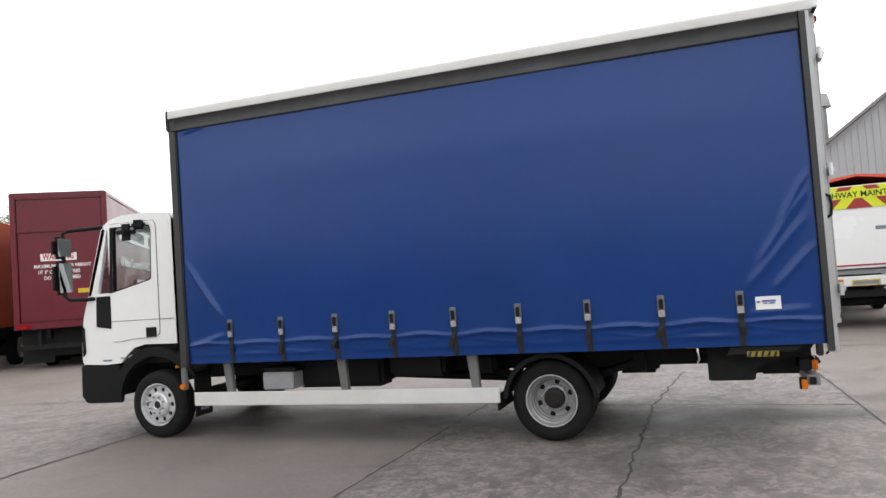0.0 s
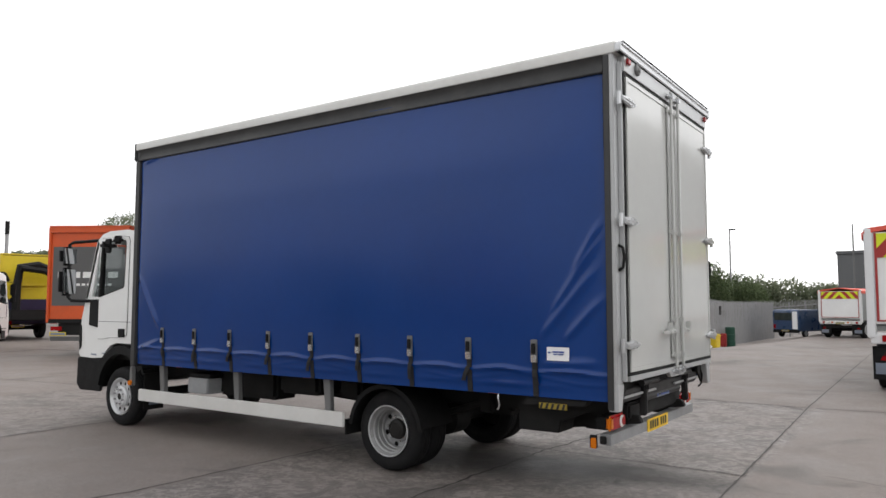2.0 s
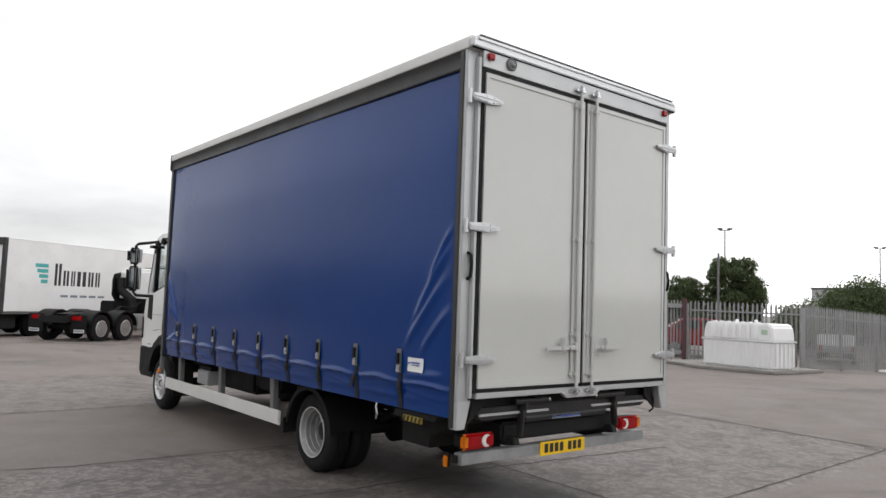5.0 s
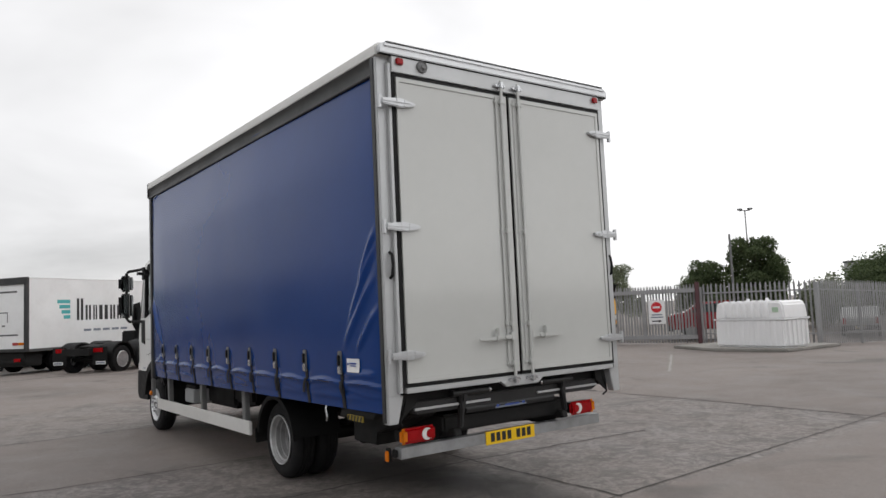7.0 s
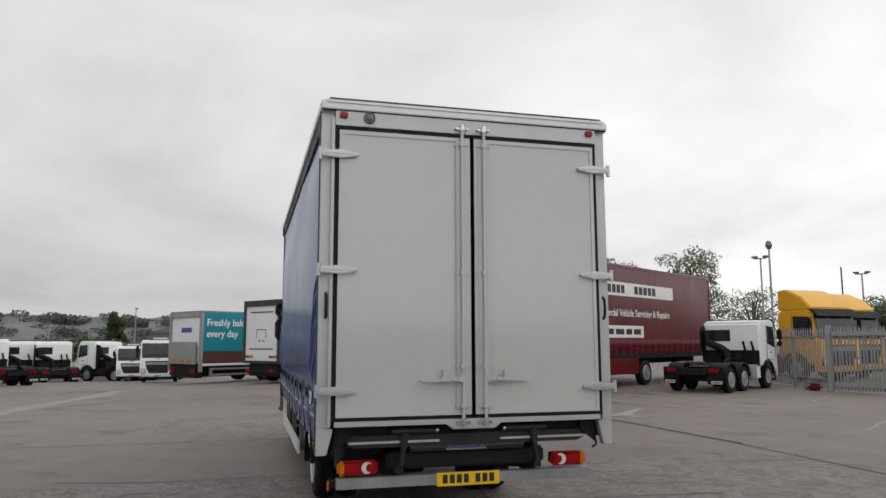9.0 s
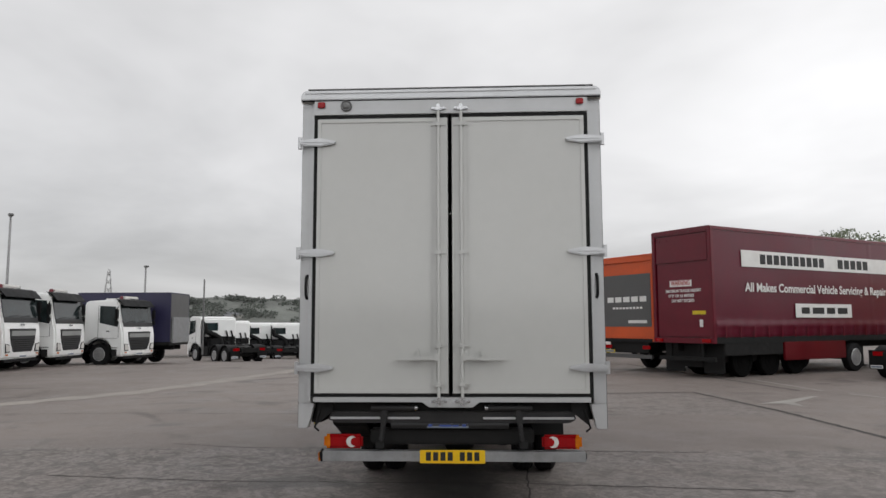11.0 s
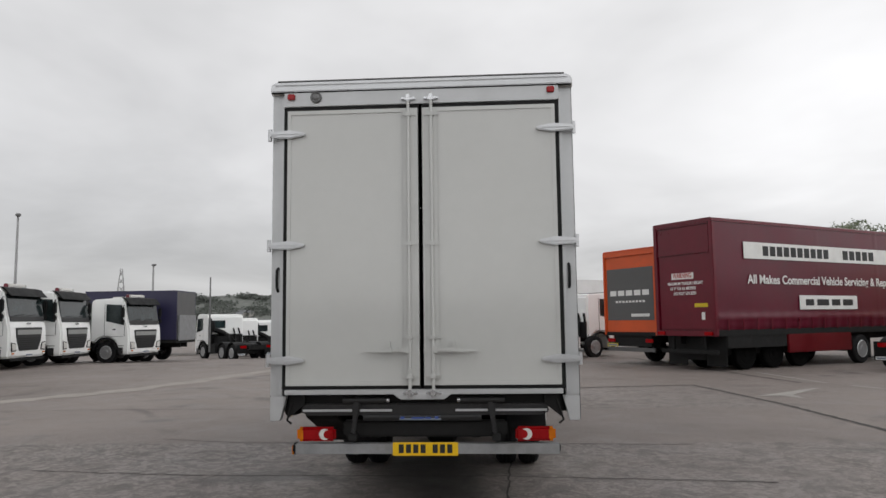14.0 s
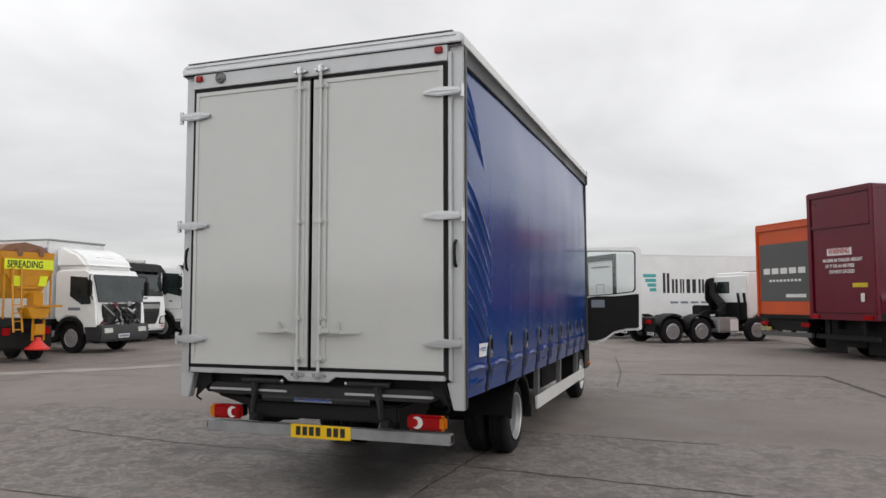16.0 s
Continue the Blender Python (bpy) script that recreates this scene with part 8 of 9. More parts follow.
# ---- cars and vans ----
def car(name, m, paint, label, van=False, cat="car"):
    t = thing(name, m, label, cat)
    if van:
        prof = [(-2.6, 0.45), (-2.65, 1.9), (-2.5, 2.05), (0.9, 2.05), (1.2, 1.95), (1.75, 1.2), (2.3, 1.02), (2.42, 0.7), (2.4, 0.42)]
        win_s = [[(0.1, 1.2), (0.12, 1.78), (0.95, 1.78), (1.42, 1.2)]]
        screen = [(1.2, 1.9), (1.72, 1.22), (1.76, 1.24), (1.24, 1.93)]
        W, ax = 0.95, (-1.6, 1.55)
    else:
        prof = [(-2.1, 0.4), (-2.15, 0.85), (-2.05, 0.98), (-1.5, 1.05), (-0.95, 1.42), (0.2, 1.45), (0.95, 1.02), (1.85, 0.88), (2.05, 0.65), (2.05, 0.38)]
        win_s = [[(-1.3, 1.05), (-0.9, 1.35), (-0.35, 1.37), (-0.35, 1.02)], [(-0.28, 1.02), (-0.28, 1.37), (0.18, 1.37), (0.75, 1.02)]]
        screen = [(0.24, 1.42), (0.93, 1.03), (0.96, 1.05), (0.27, 1.45)]
        W, ax = 0.85, (-1.3, 1.3)
    bm = bmesh.new()
    prism(bm, prof, "y", -W, W, 0.06, 3)
    body = part("body", bm, paint, t)
    for s in (-1, 1):
        for w in win_s:
            bm = bmesh.new()
            prism(bm, w, "y", min(s * (W - 0.01), s * (W + 0.008)), max(s * (W - 0.01), s * (W + 0.008)), 0.004)
            part("side_window", bm, SCREEN, body, "dark window")
        for x in ax:
            wheel(t, x, s * W, s, 0.32)
        lamp_box(t, prof[0][0] - 0.01, s * (W - 0.15), 0.8, 0.16, 0.3, REDLENS)
    bm = bmesh.new()
    prism(bm, screen, "y", -W + 0.1, W - 0.1)
    part("windscreen", bm, SCREEN, body)
    if van:
        bxp("rear_window", (-2.66, -2.6, -W + 0.15, W - 0.15, 1.25, 1.8), SCREEN, body, "dark rear window", 0.01)
    bxp("bumper", (prof[0][0] - 0.06, prof[0][0] + 0.2, -W + 0.02, W - 0.02, 0.35, 0.58), BLACKPL, t, b=0.03)
    bar_plate(t, prof[0][0] - 0.06, 0, 0.5, HAZY)
    return t


car("parked_car", pose(-11.9, 30.6, 0, 0, 0, 38), REDCAR, "red car parked behind the gate")
car("parked_car", pose(-10.2, 38.2, ground_z(-10.2, 38.2), 0, 0, 113) @ Matrix.Diagonal((0.85, 0.85, 0.85, 1)), GREYBODY, "pale grey car parked behind the long fence")
blue_van = car("parked_van", pose(-3.95, 42.6, ground_z(-3.95, 42.6), 0, 0, 70) @ Matrix.Diagonal((0.68, 0.68, 0.66, 1)), BLUEVAN, "small blue van with a pale stripe parked by the fence", True, "van")
bxp("stripe", (-2.69, -2.6, -0.9, -0.55, 0.62, 1.9), TRAILWHITE, blue_van, "white stripe", 0.01)


# ---- yellow lorries ----
BODYYELLOW = material("lorry_lemon_yellow", lin(206, 184, 34), 0.45, var=0.12, scale=1.5, dirt=0.2)


def yellow_cab(m):
    t = thing("tractor_unit", m, "yellow tractor unit with a tall roof fairing behind the fence", "lorry", "yellow tractor units")
    cab_parts(t, paint=LORRYYELLOW)
    bm = bmesh.new()
    prism(bm, [(-2.0, 2.9), (-2.0, 3.75), (-1.6, 3.8), (-0.8, 3.45), (-0.35, 2.98), (-0.4, 2.9)], "y", -1.15, 1.15, 0.08, 3)
    part("roof_fairing", bm, LORRYYELLOW, t, "yellow roof fairing")
    chassis(t, -6.0, -0.4, 0.72)
    for x in (-1.2, -4.6, -5.8):
        axle(t, x, 1.2, 0.5)
    return t


yc = yellow_cab(pose(-18.6, 30.3, 0, 0, 0, 8))
copy_thing(yc, pose(-20.3, 33.3, 0, 0, 0, 8))


def yellow_lorry():
    t = thing("box_lorry", pose(-30.5, 18.05, 0, 0, 0, 172), "yellow lorry with grey sides and a black loader crane", "lorry")
    for s in (-1, 1):
        bxp("side_panel", (0, 8, min(s * 1.2, s * 1.25), max(s * 1.2, s * 1.25), 0.95, 3.4), GREYPANEL, t, "grey side sheet", 0.01)
        bxp("cant_rail", (0.0, 8, min(s * 1.18, s * 1.27), max(s * 1.18, s * 1.27), 3.4, 3.62), BODYYELLOW, t, "yellow top rail", 0.03)
        lamp_box(t, -0.02, s * 0.9, 0.75, 0.3, 0.14, REDLENS)
    bxp("roof", (0, 8, -1.25, 1.25, 3.62, 3.69), BODYYELLOW, t, b=0.03)
    bxp("rear_door", (0, 0.06, -1.2, 1.2, 0.95, 3.6), BODYYELLOW, t, "yellow rear door")
    for y in (-1.22, 1.22):
        bxp("corner_post", (-0.05, 0.08, y - 0.05, y + 0.05, 0.95, 3.62), BODYYELLOW, t, b=0.02)
    bxp("door_ledge", (-0.12, 0.0, -0.5, 0.9, 2.3, 2.42), BODYYELLOW, t, b=0.02)
    bm = bmesh.new()
    tube(bm, [(-0.5, 0.75, 1.2), (-0.5, 0.75, 2.3), (-0.55, 0.65, 3.1), (-0.6, 0.0, 3.2), (-0.6, -0.9, 2.85)], 0.17, 8)
    tube(bm, [(-0.75, 0.7, 3.05), (-0.75, -0.2, 2.95), (-0.7, -0.95, 2.6)], 0.13, 8)
    part("loader_crane", bm, BLACKPL, t, "folded black loader crane")
    bxp("crane_base", (-0.8, -0.03, -1.0, 1.0, 0.85, 1.3), CHASSIS, t, b=0.04)
    bxp("navy_side", (-0.08, -0.056, -1.15, 1.15, 0.95, 1.75), NAVY, t, "navy lower panel")
    bxp("floor", (0, 8, -1.25, 1.25, 0.7, 0.95), NAVY, t)
    chassis(t, 0.1, 8.5, 0.6)
    axle(t, 2, 1.16, 0.48)
    axle(t, 7, 1.16, 0.48)
    bar_plate(t, -0.02, 0.5, 0.6, HAZY)


yellow_lorry()


def chimney():
    t = thing("chimney", pose(-69.0, 34.1, 0), "slim pale steel chimney with a dark cap", "chimney")
    bm = bmesh.new()
    cyl(bm, (0, 0, 0), (0, 0, 8.0), 0.15, n=14)
    part("stack", bm, GALV, t)
    bm = bmesh.new()
    cyl(bm, (0, 0, 7.9), (0, 0, 9.1), 0.18, n=14)
    part("cap", bm, CHASSIS, t, "dark steel cap")


chimney()


# ---- buildings ----
CLADPALE = material("pale_cladding", (0.42, 0.43, 0.44), 0.55, var=0.08, scale=0.5, sx=(6, 6, 0.3))
CLADDARK = material("dark_cladding", (0.12, 0.125, 0.13), 0.55, var=0.08, scale=0.5, sx=(6, 6, 0.3))
ROOFSHEET = material("grey_roof_sheet", (0.22, 0.22, 0.22), 0.6, var=0.15, scale=0.6)


def shed():
    t = thing("shed", pose(4.4, 42.0, 0), "pale grey corrugated shed with a pitched roof", "building")
    W, D, e, r = 16.0, 24.0, 6.3, 12.2
    bm = bmesh.new()
    prism(bm, [(0, 0), (W, 0), (W, e), (W / 2, r), (0, e)], "y", 0, D)
    wall = part("wall", bm, CLADPALE, t, "pale ribbed cladding")
    for k in range(50):
        x = 0.16 + W * k / 50
        top = e + (r - e) * (1 - abs(x - W / 2) / (W / 2))
        bxp("cladding_rib", (x - 0.03, x + 0.03, -0.035, 0.0, 0, top - 0.2), CLADPALE, wall, b=0.0)
    for s in (-1, 1):
        bm = bmesh.new()
        a = -0.3 if s < 0 else W + 0.3
        prism(bm, [(W / 2, r + 0.05), (a, e - 0.2), (a, e - 0.02), (W / 2, r + 0.25)], "y", -0.4, D + 0.3)
        part("roof", bm, ROOFSHEET, t, "grey sheet roof")
    bm = bmesh.new()
    cyl(bm, (1.2, 3.0, 5.5), (1.2, 3.0, 9.4), 0.35, n=16)
    cyl(bm, (1.2, 3.0, 9.4), (1.2, 3.0, 10.1), 0.6, 0.45, n=16)
    part("vent_stack", bm, GALV, t, "steel vent stack")


shed()


def office(m, w, d, h, mat, label, bands=2):
    t = thing("building", m, label, "building")
    bxp("wall", (0, w, 0, d, 0, h), mat, t, b=0.05)
    bxp("parapet", (-0.1, w + 0.1, -0.1, d + 0.1, h, h + 0.25), CLADDARK, t, b=0.03)
    for k in range(bands):
        n = max(2, int(w / 2.2))
        for i in range(n):
            x = (i + 0.15) * w / n
            wn = bxp("window", (x, x + 0.7 * w / n, -0.06, 0.02, 1.6 + 2.6 * k, 2.7 + 2.6 * k), CLADPALE, t, "window in a pale frame", 0.01)
            bxp("pane", (x + 0.08, x + 0.7 * w / n - 0.08, -0.075, -0.061, 1.7 + 2.6 * k, 2.6 + 2.6 * k), SCREEN, wn, b=0.0)
    return t


office(pose(-5.4, 70, 0), 3.9, 14, 5.6, CLADDARK, "dark grey clad office building", 1)
office(pose(-1.5, 71, 0), 12.0, 14, 5.4, CLADPALE, "pale grey warehouse beyond the yard", 1)
office(pose(-37, 96, 0, 0, 0, 10), 14, 10, 5.0, CLADPALE, "pale low building beyond the hedge", 1)


# ---- lamp posts and masts ----
def lamp_post(x, y, h, heads=2, name="street_lamp", label="tall grey lamp post with flat heads", mat=GALV):
    t = thing(name, pose(x, y, 0, 0, 0, 35), label, "lamp post")
    bm = bmesh.new()
    cyl(bm, (0, 0, 0), (0, 0, h), 0.085 if heads else 0.055, 0.05 if heads else 0.04, n=10)
    part("pole", bm, mat, t)
    if heads == 2:
        bxp("cross_arm", (-0.4, 0.4, -0.03, 0.03, h - 0.08, h), mat, t)
        for s in (-1, 1):
            bxp("lamp_head", (s * 0.36 - 0.19, s * 0.36 + 0.19, -0.13, 0.16, h + 0.0, h + 0.14), PILLAR, t, "flat lamp head", 0.03)
    elif heads == 1:
        bxp("lamp_head", (-0.05, 0.4, -0.13, 0.13, h - 0.02, h + 0.1), PILLAR, t, "flat lamp head", 0.03)
    elif heads == 3:
        bm = bmesh.new()
        lathe(bm, [(h, 0.1), (h + 0.2, 0.2), (h + 0.45, 0.14), (h + 0.5, 0.001)], (0, 0, 0), "z", 12)
        part("camera_head", bm, PILLAR, t, "dome camera")


def polar(ex, ey, az, dist):
    return ex + dist * math.cos(radians(az)), ey + dist * math.sin(radians(az))


for ex, ey, az, dist, el, heads in ((3.7, 4.2, 119.55, 60, 6.2, 2), (2.6, 2.9, 103.9, 55, 5.35, 1), (2.6, 2.9, 108.7, 82, 4.75, 2), (2.6, 2.9, 106.75, 80, 3.75, 2), (5.6, 6.75, 140.75, 52, 6.0, 2), (5.6, 6.75, 140.1, 46, 6.6, 3), (5.6, 6.75, 134.5, 60, 4.6, 2), (5.9, 9.2, -154.9, 52, 4.2, 1), (5.93, 9.2, 213.8, 43, 7.4, 1)):
    x, y = polar(ex, ey, az, dist)
    lamp_post(x, y, 1.62 + dist * math.tan(radians(el)), heads)
for ex, ey, az, dist, el in ((5.6, 6.75, 135.6, 44, 5.1), (5.9, 9.2, -159.0, 42, 3.4), (3.7, 4.2, 119.8, 30, 4.5), (2.2, 2.6, 95.5, 50, 5.4)):
    x, y = polar(ex, ey, az, dist)
    lamp_post(x, y, 1.62 + dist * math.tan(radians(el)), 0, "pole", "plain dark steel pole standing beyond the yard", PILLAR)
bm = bmesh.new()
px, py = polar(5.9, 9.2, -152.5, 320)
for s in ((-1, -1), (-1, 1), (1, -1), (1, 1)):
    cyl(bm, (s[0] * 2.6, s[1] * 2.6, 0), (s[0] * 0.3, s[1] * 0.3, 24), 0.28, 0.16, 5)
for k in range(7):
    z = 2 + 3.2 * k
    w = 2.6 - 2.3 * z / 24
    for a, b in (((-w, -w), (w, w)), ((-w, w), (w, -w)), ((-w, -w), (w, -w)), ((-w, w), (w, w))):
        cyl(bm, (*a, z), (*b, z + 2.0), 0.12, n=4)
for z, w in ((15, 3.6), (18.5, 3.0), (21.5, 2.4)):
    cyl(bm, (-w, 0, z), (w, 0, z), 0.18, n=5)
pyl = new("pylon", mesh_of("pylon", bm, GALV))
pyl.matrix_world = pose(px, py, 0, 0, 0, 30)
tagged(pyl, "distant steel lattice pylon", "pylon")


# ---- trees and hedges ----
def leaf_material(name, c0, c1):
    m = bpy.data.materials.new(name)
    m.use_nodes = True
    nd, ln = m.node_tree.nodes, m.node_tree.links
    bs = nd["Principled BSDF"]
    geo = nd.new("ShaderNodeNewGeometry")
    mx = nd.new("ShaderNodeMix")
    mx.data_type = "RGBA"
    mx.inputs[6].default_value = (*c0, 1)
    mx.inputs[7].default_value = (*c1, 1)
    ln.new(geo.outputs["Random Per Island"], mx.inputs[0])
    ln.new(mx.outputs[2], bs.inputs["Base Color"])
    tl = nd.new("ShaderNodeBsdfTranslucent")
    ln.new(mx.outputs[2], tl.inputs[0])
    both = nd.new("ShaderNodeMixShader")
    both.inputs[0].default_value = 0.45
    ln.new(bs.outputs[0], both.inputs[1])
    ln.new(tl.outputs[0], both.inputs[2])
    ln.new(both.outputs[0], nd["Material Output"].inputs[0])
    bs.inputs["Roughness"].default_value = 0.65
    bs.inputs["Specular IOR Level"].default_value = 0.3
    return m


LEAF = leaf_material("tree_leaves", (0.05, 0.075, 0.033), (0.14, 0.18, 0.085))
LEAFGREY = leaf_material("dusty_leaves", (0.11, 0.13, 0.08), (0.23, 0.26, 0.17))
BARK = material("grey_bark", (0.09, 0.075, 0.06), 0.9, var=0.3, scale=6, bump=0.4, bscale=30)


def leaves(name, blobs, count, size, mat, parent=None, seed=1):
    """Many small folded leaves scattered over uneven clumps (x, y, z, rx, ry, rz)."""
    rng = np.random.default_rng(seed)
    vol = np.array([b[3] * b[4] * b[5] for b in blobs]) ** 0.75
    pick = rng.choice(len(blobs), count, p=vol / vol.sum())
    bl = np.array(blobs)[pick]
    d = rng.normal(size=(count, 3))
    d /= np.linalg.norm(d, axis=1)[:, None]
    rad = rng.uniform(0.35, 1.0, count) ** 0.5 * rng.uniform(0.8, 1.18, count)
    c = bl[:, :3] + d * rad[:, None] * bl[:, 3:6]
    a = rng.normal(size=(count, 3))
    a /= np.linalg.norm(a, axis=1)[:, None]
    b = np.cross(a, rng.normal(size=(count, 3)))
    b /= np.linalg.norm(b, axis=1)[:, None]
    s = (size * rng.uniform(0.6, 1.4, count))[:, None]
    v = np.empty((count, 4, 3))
    v[:, 0], v[:, 1], v[:, 2], v[:, 3] = c - a * s, c - b * s * 0.45, c + a * s, c + b * s * 0.45
    me = bpy.data.meshes.new(name)
    me.from_pydata(v.reshape(-1, 3).tolist(), [], np.arange(count * 4).reshape(-1, 4).tolist())
    me.materials.append(mat)
    ob = new(name, me)
    if parent:
        ob.parent = parent
    return ob


def tree(x, y, h, r, seed, label, low=0.35, n=5000, mat=None, size=0.16):
    rnd = random.Random(seed)
    t = thing("tree", pose(x, y, 0), label, "tree")
    bm = bmesh.new()
    tube(bm, [(0, 0, 0), (0.06, 0.03, h * 0.3), (-0.05, 0.05, h * 0.55), (0.03, 0, h * 0.8)], 0.14, 8)
    blobs = []
    for k in range(22):
        a = 2.4 * k + rnd.uniform(-0.4, 0.4)
        z = h * (low + (0.93 - low) * (k + 0.5) / 22 + rnd.uniform(-0.04, 0.04))
        q = r * rnd.uniform(0.3, 0.85) * (1.2 - 0.75 * max(0, z / h - 0.35))
        tip = (q * math.cos(a), q * math.sin(a), z)
        tube(bm, [(0, 0, h * 0.35), (tip[0] * 0.5, tip[1] * 0.5, h * 0.2 + z * 0.6), tip], 0.045, 6)
        blobs.append((*tip, r * rnd.uniform(0.24, 0.46), r * rnd.uniform(0.24, 0.46), h * rnd.uniform(0.07, 0.15)))
    blobs.append((0, 0, h * 0.88, r * 0.22, r * 0.22, h * 0.12))
    part("trunk", bm, BARK, t, "grey trunk and limbs")
    leaves("crown", blobs, n, size, mat or LEAF, t, seed)
    return t


tree(-17.9, 43.4, 4.9, 1.55, 3, "dense dark green tree behind the fence", 0.2, 30000, LEAF, 0.075)
hedge_at = [(-19.6, 42.0), (-20.6, 40.6)]
tree(-19.9, 41.45, 3.7, 1.45, 4, "small green tree behind the fence", 0.25, 16000, LEAF, 0.065)
tree(-25.6, 40.2, 3.9, 1.6, 5, "bushy green tree behind the gate", 0.25, 12000, LEAFGREY, 0.065)
tree(-64.7, 54.5, 12.2, 4.0, 6, "tall drooping tree behind the maroon trailer", 0.25, 8000, LEAFGREY, 0.14)
tree(-69.5, 46.6, 11.4, 4.4, 7, "tall loose tree behind the maroon trailer", 0.25, 8000, LEAFGREY, 0.15)
tree(-49.2, 50.3, 6.4, 3.0, 8, "loose grey-green tree behind the fence", 0.25, 4500, LEAFGREY, 0.1)
tree(-52.0, 29.0, 5.4, 2.6, 9, "pale loose tree beyond the yard", 0.3, 7000, LEAFGREY, 0.14)


def hedge(name, pts, h, w, count, seed, label, mat=LEAF, size=0.16):
    rnd = random.Random(seed)
    blobs = []
    for (ax, ay), (bx, by) in zip(pts, pts[1:]):
        n = int(math.hypot(bx - ax, by - ay) / 0.9) + 1
        for k in range(n):
            f = k / n
            hh = h * rnd.uniform(0.72, 1.12)
            blobs.append((ax + (bx - ax) * f + rnd.uniform(-w, w) * 0.4, ay + (by - ay) * f, hh * 0.55, w * 0.6, w * 0.6, hh * 0.5))
            if rnd.random() < 0.35:
                blobs.append((ax + (bx - ax) * f, ay + (by - ay) * f, hh * 1.02, 0.22, 0.22, hh * 0.2))
    ob = leaves(name, blobs, count, size, mat, None, seed)
    tagged(ob, label, "hedge", kind="stuff")


hedge("hedge", [(-14.5, 49.0), (-12.0, 53.5), (-9.8, 58.0)], 3.75, 2.6, 70000, 21, "overgrown dark green hedge behind the fence", LEAF, 0.085)
hedge("hedge", [(-12.0, 40.0), (-14.0, 42.0)], 1.9, 2.0, 9000, 22, "low bushes behind the fence", LEAFGREY, 0.08)
hedge("hedge", hedge_at, 2.9, 1.6, 9000, 26, "low bush beside the dense tree", LEAFGREY, 0.08)
hedge("far_trees", [(-22, 88), (-10, 90), (2, 86), (10, 90)], 4.2, 4.0, 26000, 23, "distant grey-green trees beyond the yard", LEAFGREY, 0.2)
hedge("far_trees", [(-60, 22), (-62, 6), (-60, -10), (-58, -24)], 1.6, 5.0, 12000, 24, "distant low trees beyond the lorries", LEAFGREY, 0.22)


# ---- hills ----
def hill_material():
    # distance haze is put into the hill's pale grey-green colours
    m = material("haze_tinted_hill", (0.14, 0.15, 0.135), 0.95, var=0.5, scale=0.035, dirt=0.5, dirt_col=(0.3, 0.3, 0.29))
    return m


bm = bmesh.new()
prev = None
for k in range(121):
    az = 150 + 140 * k / 120
    d = 430
    h = 15.5 + 5 * noise.noise((k * 0.11, 2.0, 0)) + 2.4 * noise.noise((k * 0.55, 5.0, 0)) + 1.2 * noise.noise((k * 1.7, 9.0, 0))
    if az > 200:
        h += 2 * math.sin((az - 200) / 12)
    x, y = polar(0, 0, az, d)
    x2, y2 = polar(0, 0, az, d + 150)
    col = [bm.verts.new((x * 0.8, y * 0.8, -1)), bm.verts.new((x * 0.92, y * 0.92, h * 0.6 + 1.5 * noise.noise((k * 0.9, 1, 3)))), bm.verts.new((x, y, h)), bm.verts.new((x2, y2, 0))]
    if prev:
        for i in range(3):
            bm.faces.new((prev[i], col[i], col[i + 1], prev[i + 1]))
    prev = col
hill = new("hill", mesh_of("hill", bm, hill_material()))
tagged(hill, "hazy wooded hillside on the horizon", "hill", kind="structure")

# woods and houses scattered on the hillside
rng = np.random.default_rng(77)
# leaf colours greyed to carry the haze of distance
WOODS = leaf_material("haze_tinted_woods", (0.1, 0.115, 0.1), (0.17, 0.18, 0.165))
blobs = []
for k in range(170):
    az = rng.uniform(178, 224)
    f = rng.uniform(0.0, 1.0)
    dd = 350 + 75 * f
    x, y = polar(0, 0, az, dd)
    blobs.append((x, y, 1 + 15 * f + rng.uniform(-1, 1.5), rng.uniform(3, 8), rng.uniform(3, 8), rng.uniform(1.2, 2.6)))
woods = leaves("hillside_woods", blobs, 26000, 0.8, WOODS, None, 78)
tagged(woods, "hazy woods scattered over the hillside", "woods", kind="stuff")
HOUSEPALE = material("pale_house_render", (0.36, 0.35, 0.33), 0.8, var=0.2, scale=0.2)
for k in range(16):
    az = rng.uniform(180, 212)
    f = rng.uniform(0.15, 0.75)
    x, y = polar(0, 0, az, 350 + 75 * f)
    w, hh = rng.uniform(2.5, 4.5), rng.uniform(0.8, 1.6)
    t = thing("house", pose(x, y, 1.5 + 14 * f, 0, 0, az + 90 + rng.uniform(-25, 25)), "small pale house on the far hillside", "house", "houses on the hill")
    bxp("wall", (-w / 2, w / 2, -1.8, 1.8, -2.5, hh), HOUSEPALE, t, b=0.0)
    bm = bmesh.new()
    prism(bm, [(-2.0, hh - 0.1), (2.0, hh - 0.1), (0, hh + 1.0)], "x", -w / 2 - 0.2, w / 2 + 0.2)
    part("roof", bm, CLADDARK, t, "dark pitched roof")

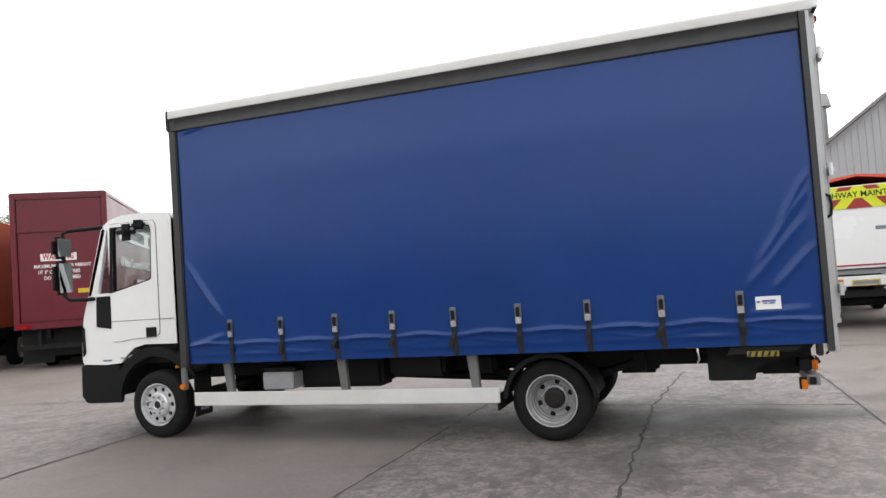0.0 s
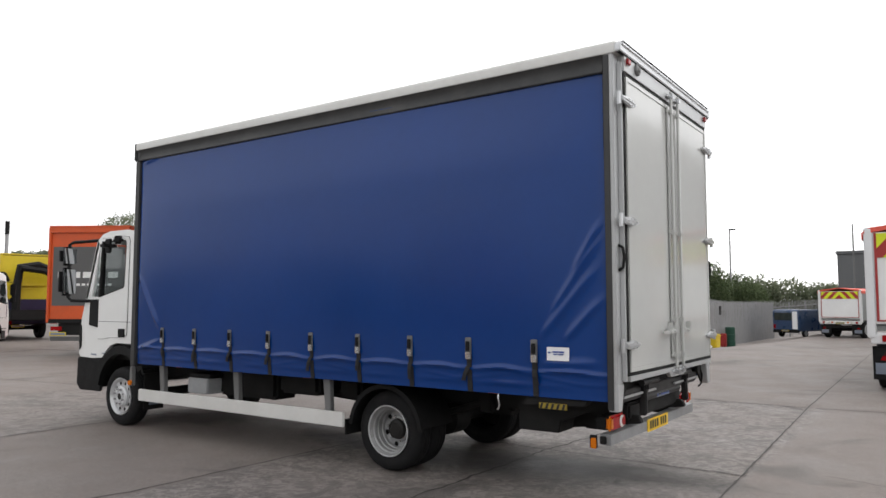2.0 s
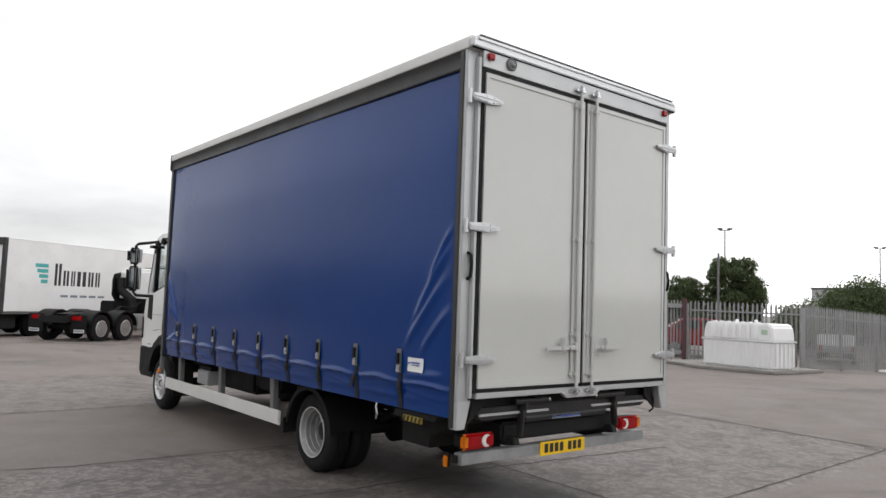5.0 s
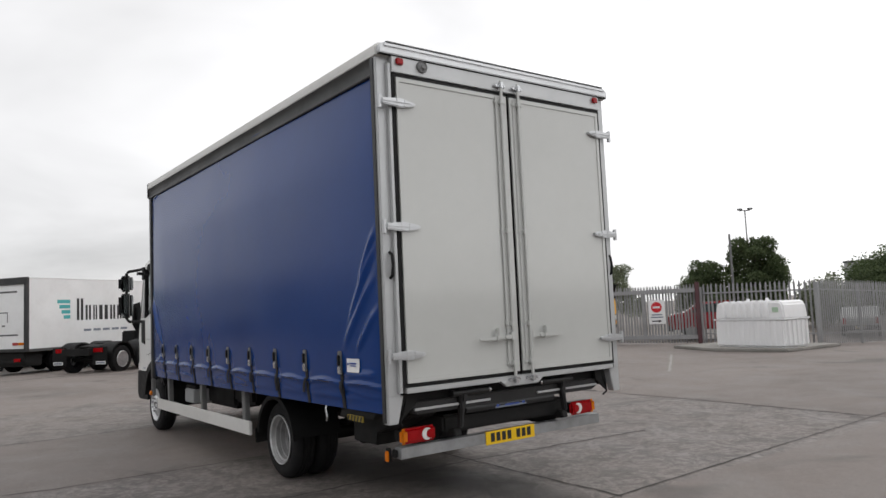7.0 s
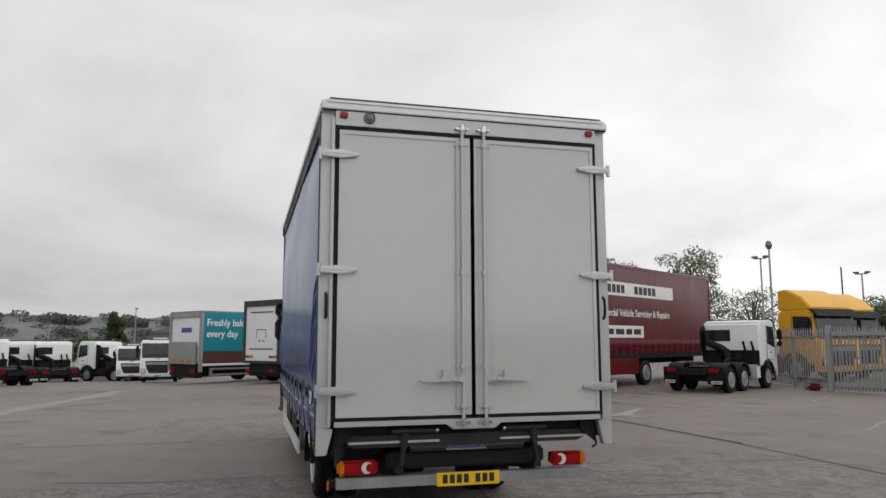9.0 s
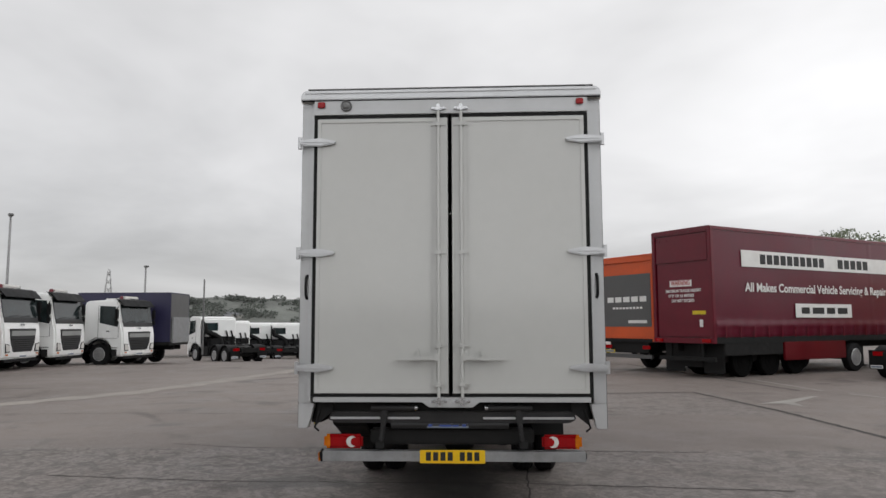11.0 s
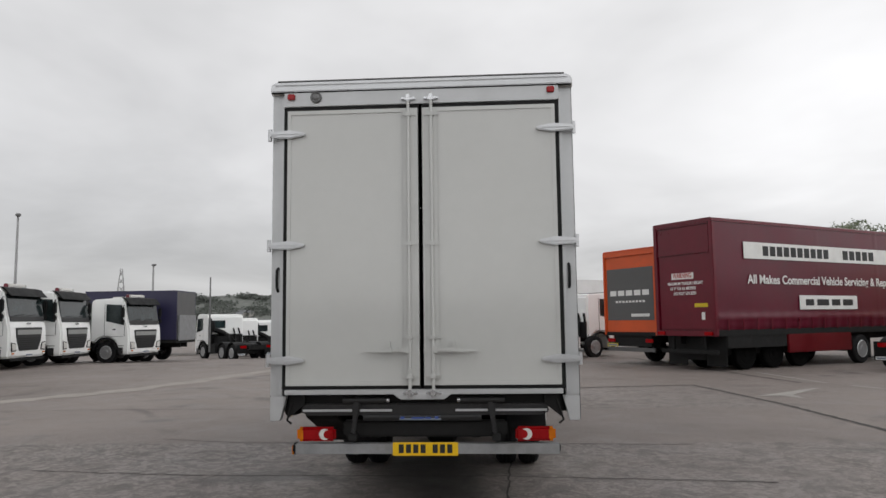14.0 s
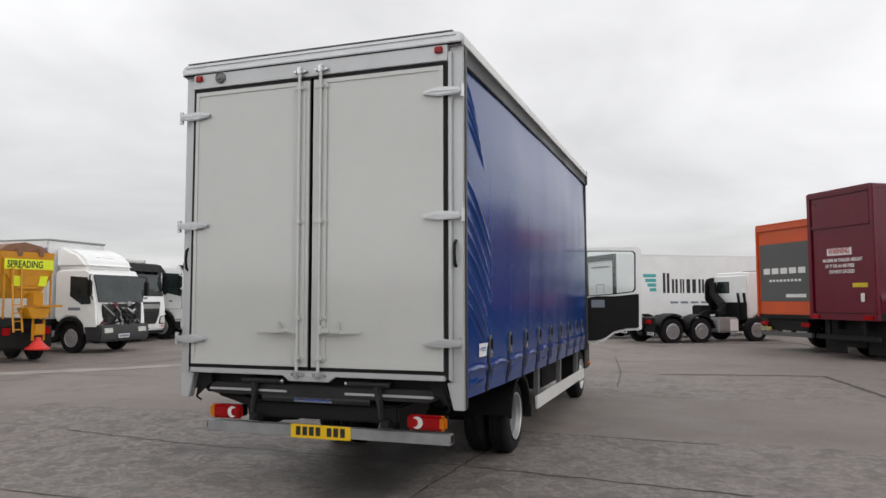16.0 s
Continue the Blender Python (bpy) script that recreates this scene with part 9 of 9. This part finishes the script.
# dark shed and a conifer beyond the yard
t = thing("shed", pose(-84.0, -3.6, -1.35, 0, 0, 95), "dark sheet-clad shed with a pitched roof beyond the yard", "building")
bxp("wall", (0.0, 7.5, 0, 8, 0, 4.2), CLADDARK, t, b=0.02)
bm = bmesh.new()
prism(bm, [(-0.2, 4.1), (3.2, 5.4), (7.7, 4.3)], "y", -0.2, 8.2)
part("roof", bm, CLADDARK, t, "dark roof")
tree(-73.5, -5.7, 5.8, 1.0, 31, "tall dark narrow conifer beyond the yard", 0.1, 9000, LEAF, 0.16).location.z = -1.35
hedge("far_hedge", [(-72.0, -9.0), (-72.5, -4.0)], 1.9, 3.0, 7000, 32, "dark bushes below the conifer", LEAF, 0.2)
lamp_post(-88.7, -5.9, 5.7, 1)

# ---- painted marks and worn bands on the yard ----
for k, (pts, w) in enumerate((([(-8.6, 22.6), (-5.6, 18.4)], 0.07), ([(-13.0, 24.4), (-11.0, 22.0)], 0.05), ([(-15.4, 17.0), (-11.9, 17.35)], 0.14), ([(-11.2, 17.6), (-8.5, 18.6)], 0.12))):
    bm = bmesh.new()
    strip(bm, pts, w, 0.0045 + 0.0006 * k, 0.012, seed=40 + k)
    tagged(new("painted_line", mesh_of("painted_line", bm, LINEPAINT)), "worn white painted line on concrete", "road marking", kind="structure")
bm = bmesh.new()
pts = [(-10.55, 16.62), (-10.48, 16.5), (-9.3, 15.55), (-8.6, 15.5), (-9.15, 15.25), (-9.1, 14.75), (-9.6, 15.35), (-10.65, 16.5)]
bm.faces.new([bm.verts.new((x, y, 0.0055)) for x, y in pts])
bmesh.ops.triangulate(bm, faces=bm.faces)
tagged(new("painted_arrow", mesh_of("painted_arrow", bm, LINEPAINT)), "worn white painted arrow on concrete", "road marking", kind="structure")
PALEBAND = material("pale_worn_concrete", (0.28, 0.255, 0.228), 0.8, var=0.35, scale=1.2, dirt=0.6, dirt_col=(0.17, 0.16, 0.148), bump=0.2, bscale=60)
bm = bmesh.new()
strip(bm, [(-6.5, -2.4), (-8.37, -0.77), (-11.59, 1.02), (-19.45, 2.7), (-21.9, 3.0)], 0.75, 0.005, 0.08, seed=55, step=0.4)
tagged(new("worn_band", mesh_of("worn_band", bm, PALEBAND)), "pale worn band across the concrete", "road marking", kind="structure")
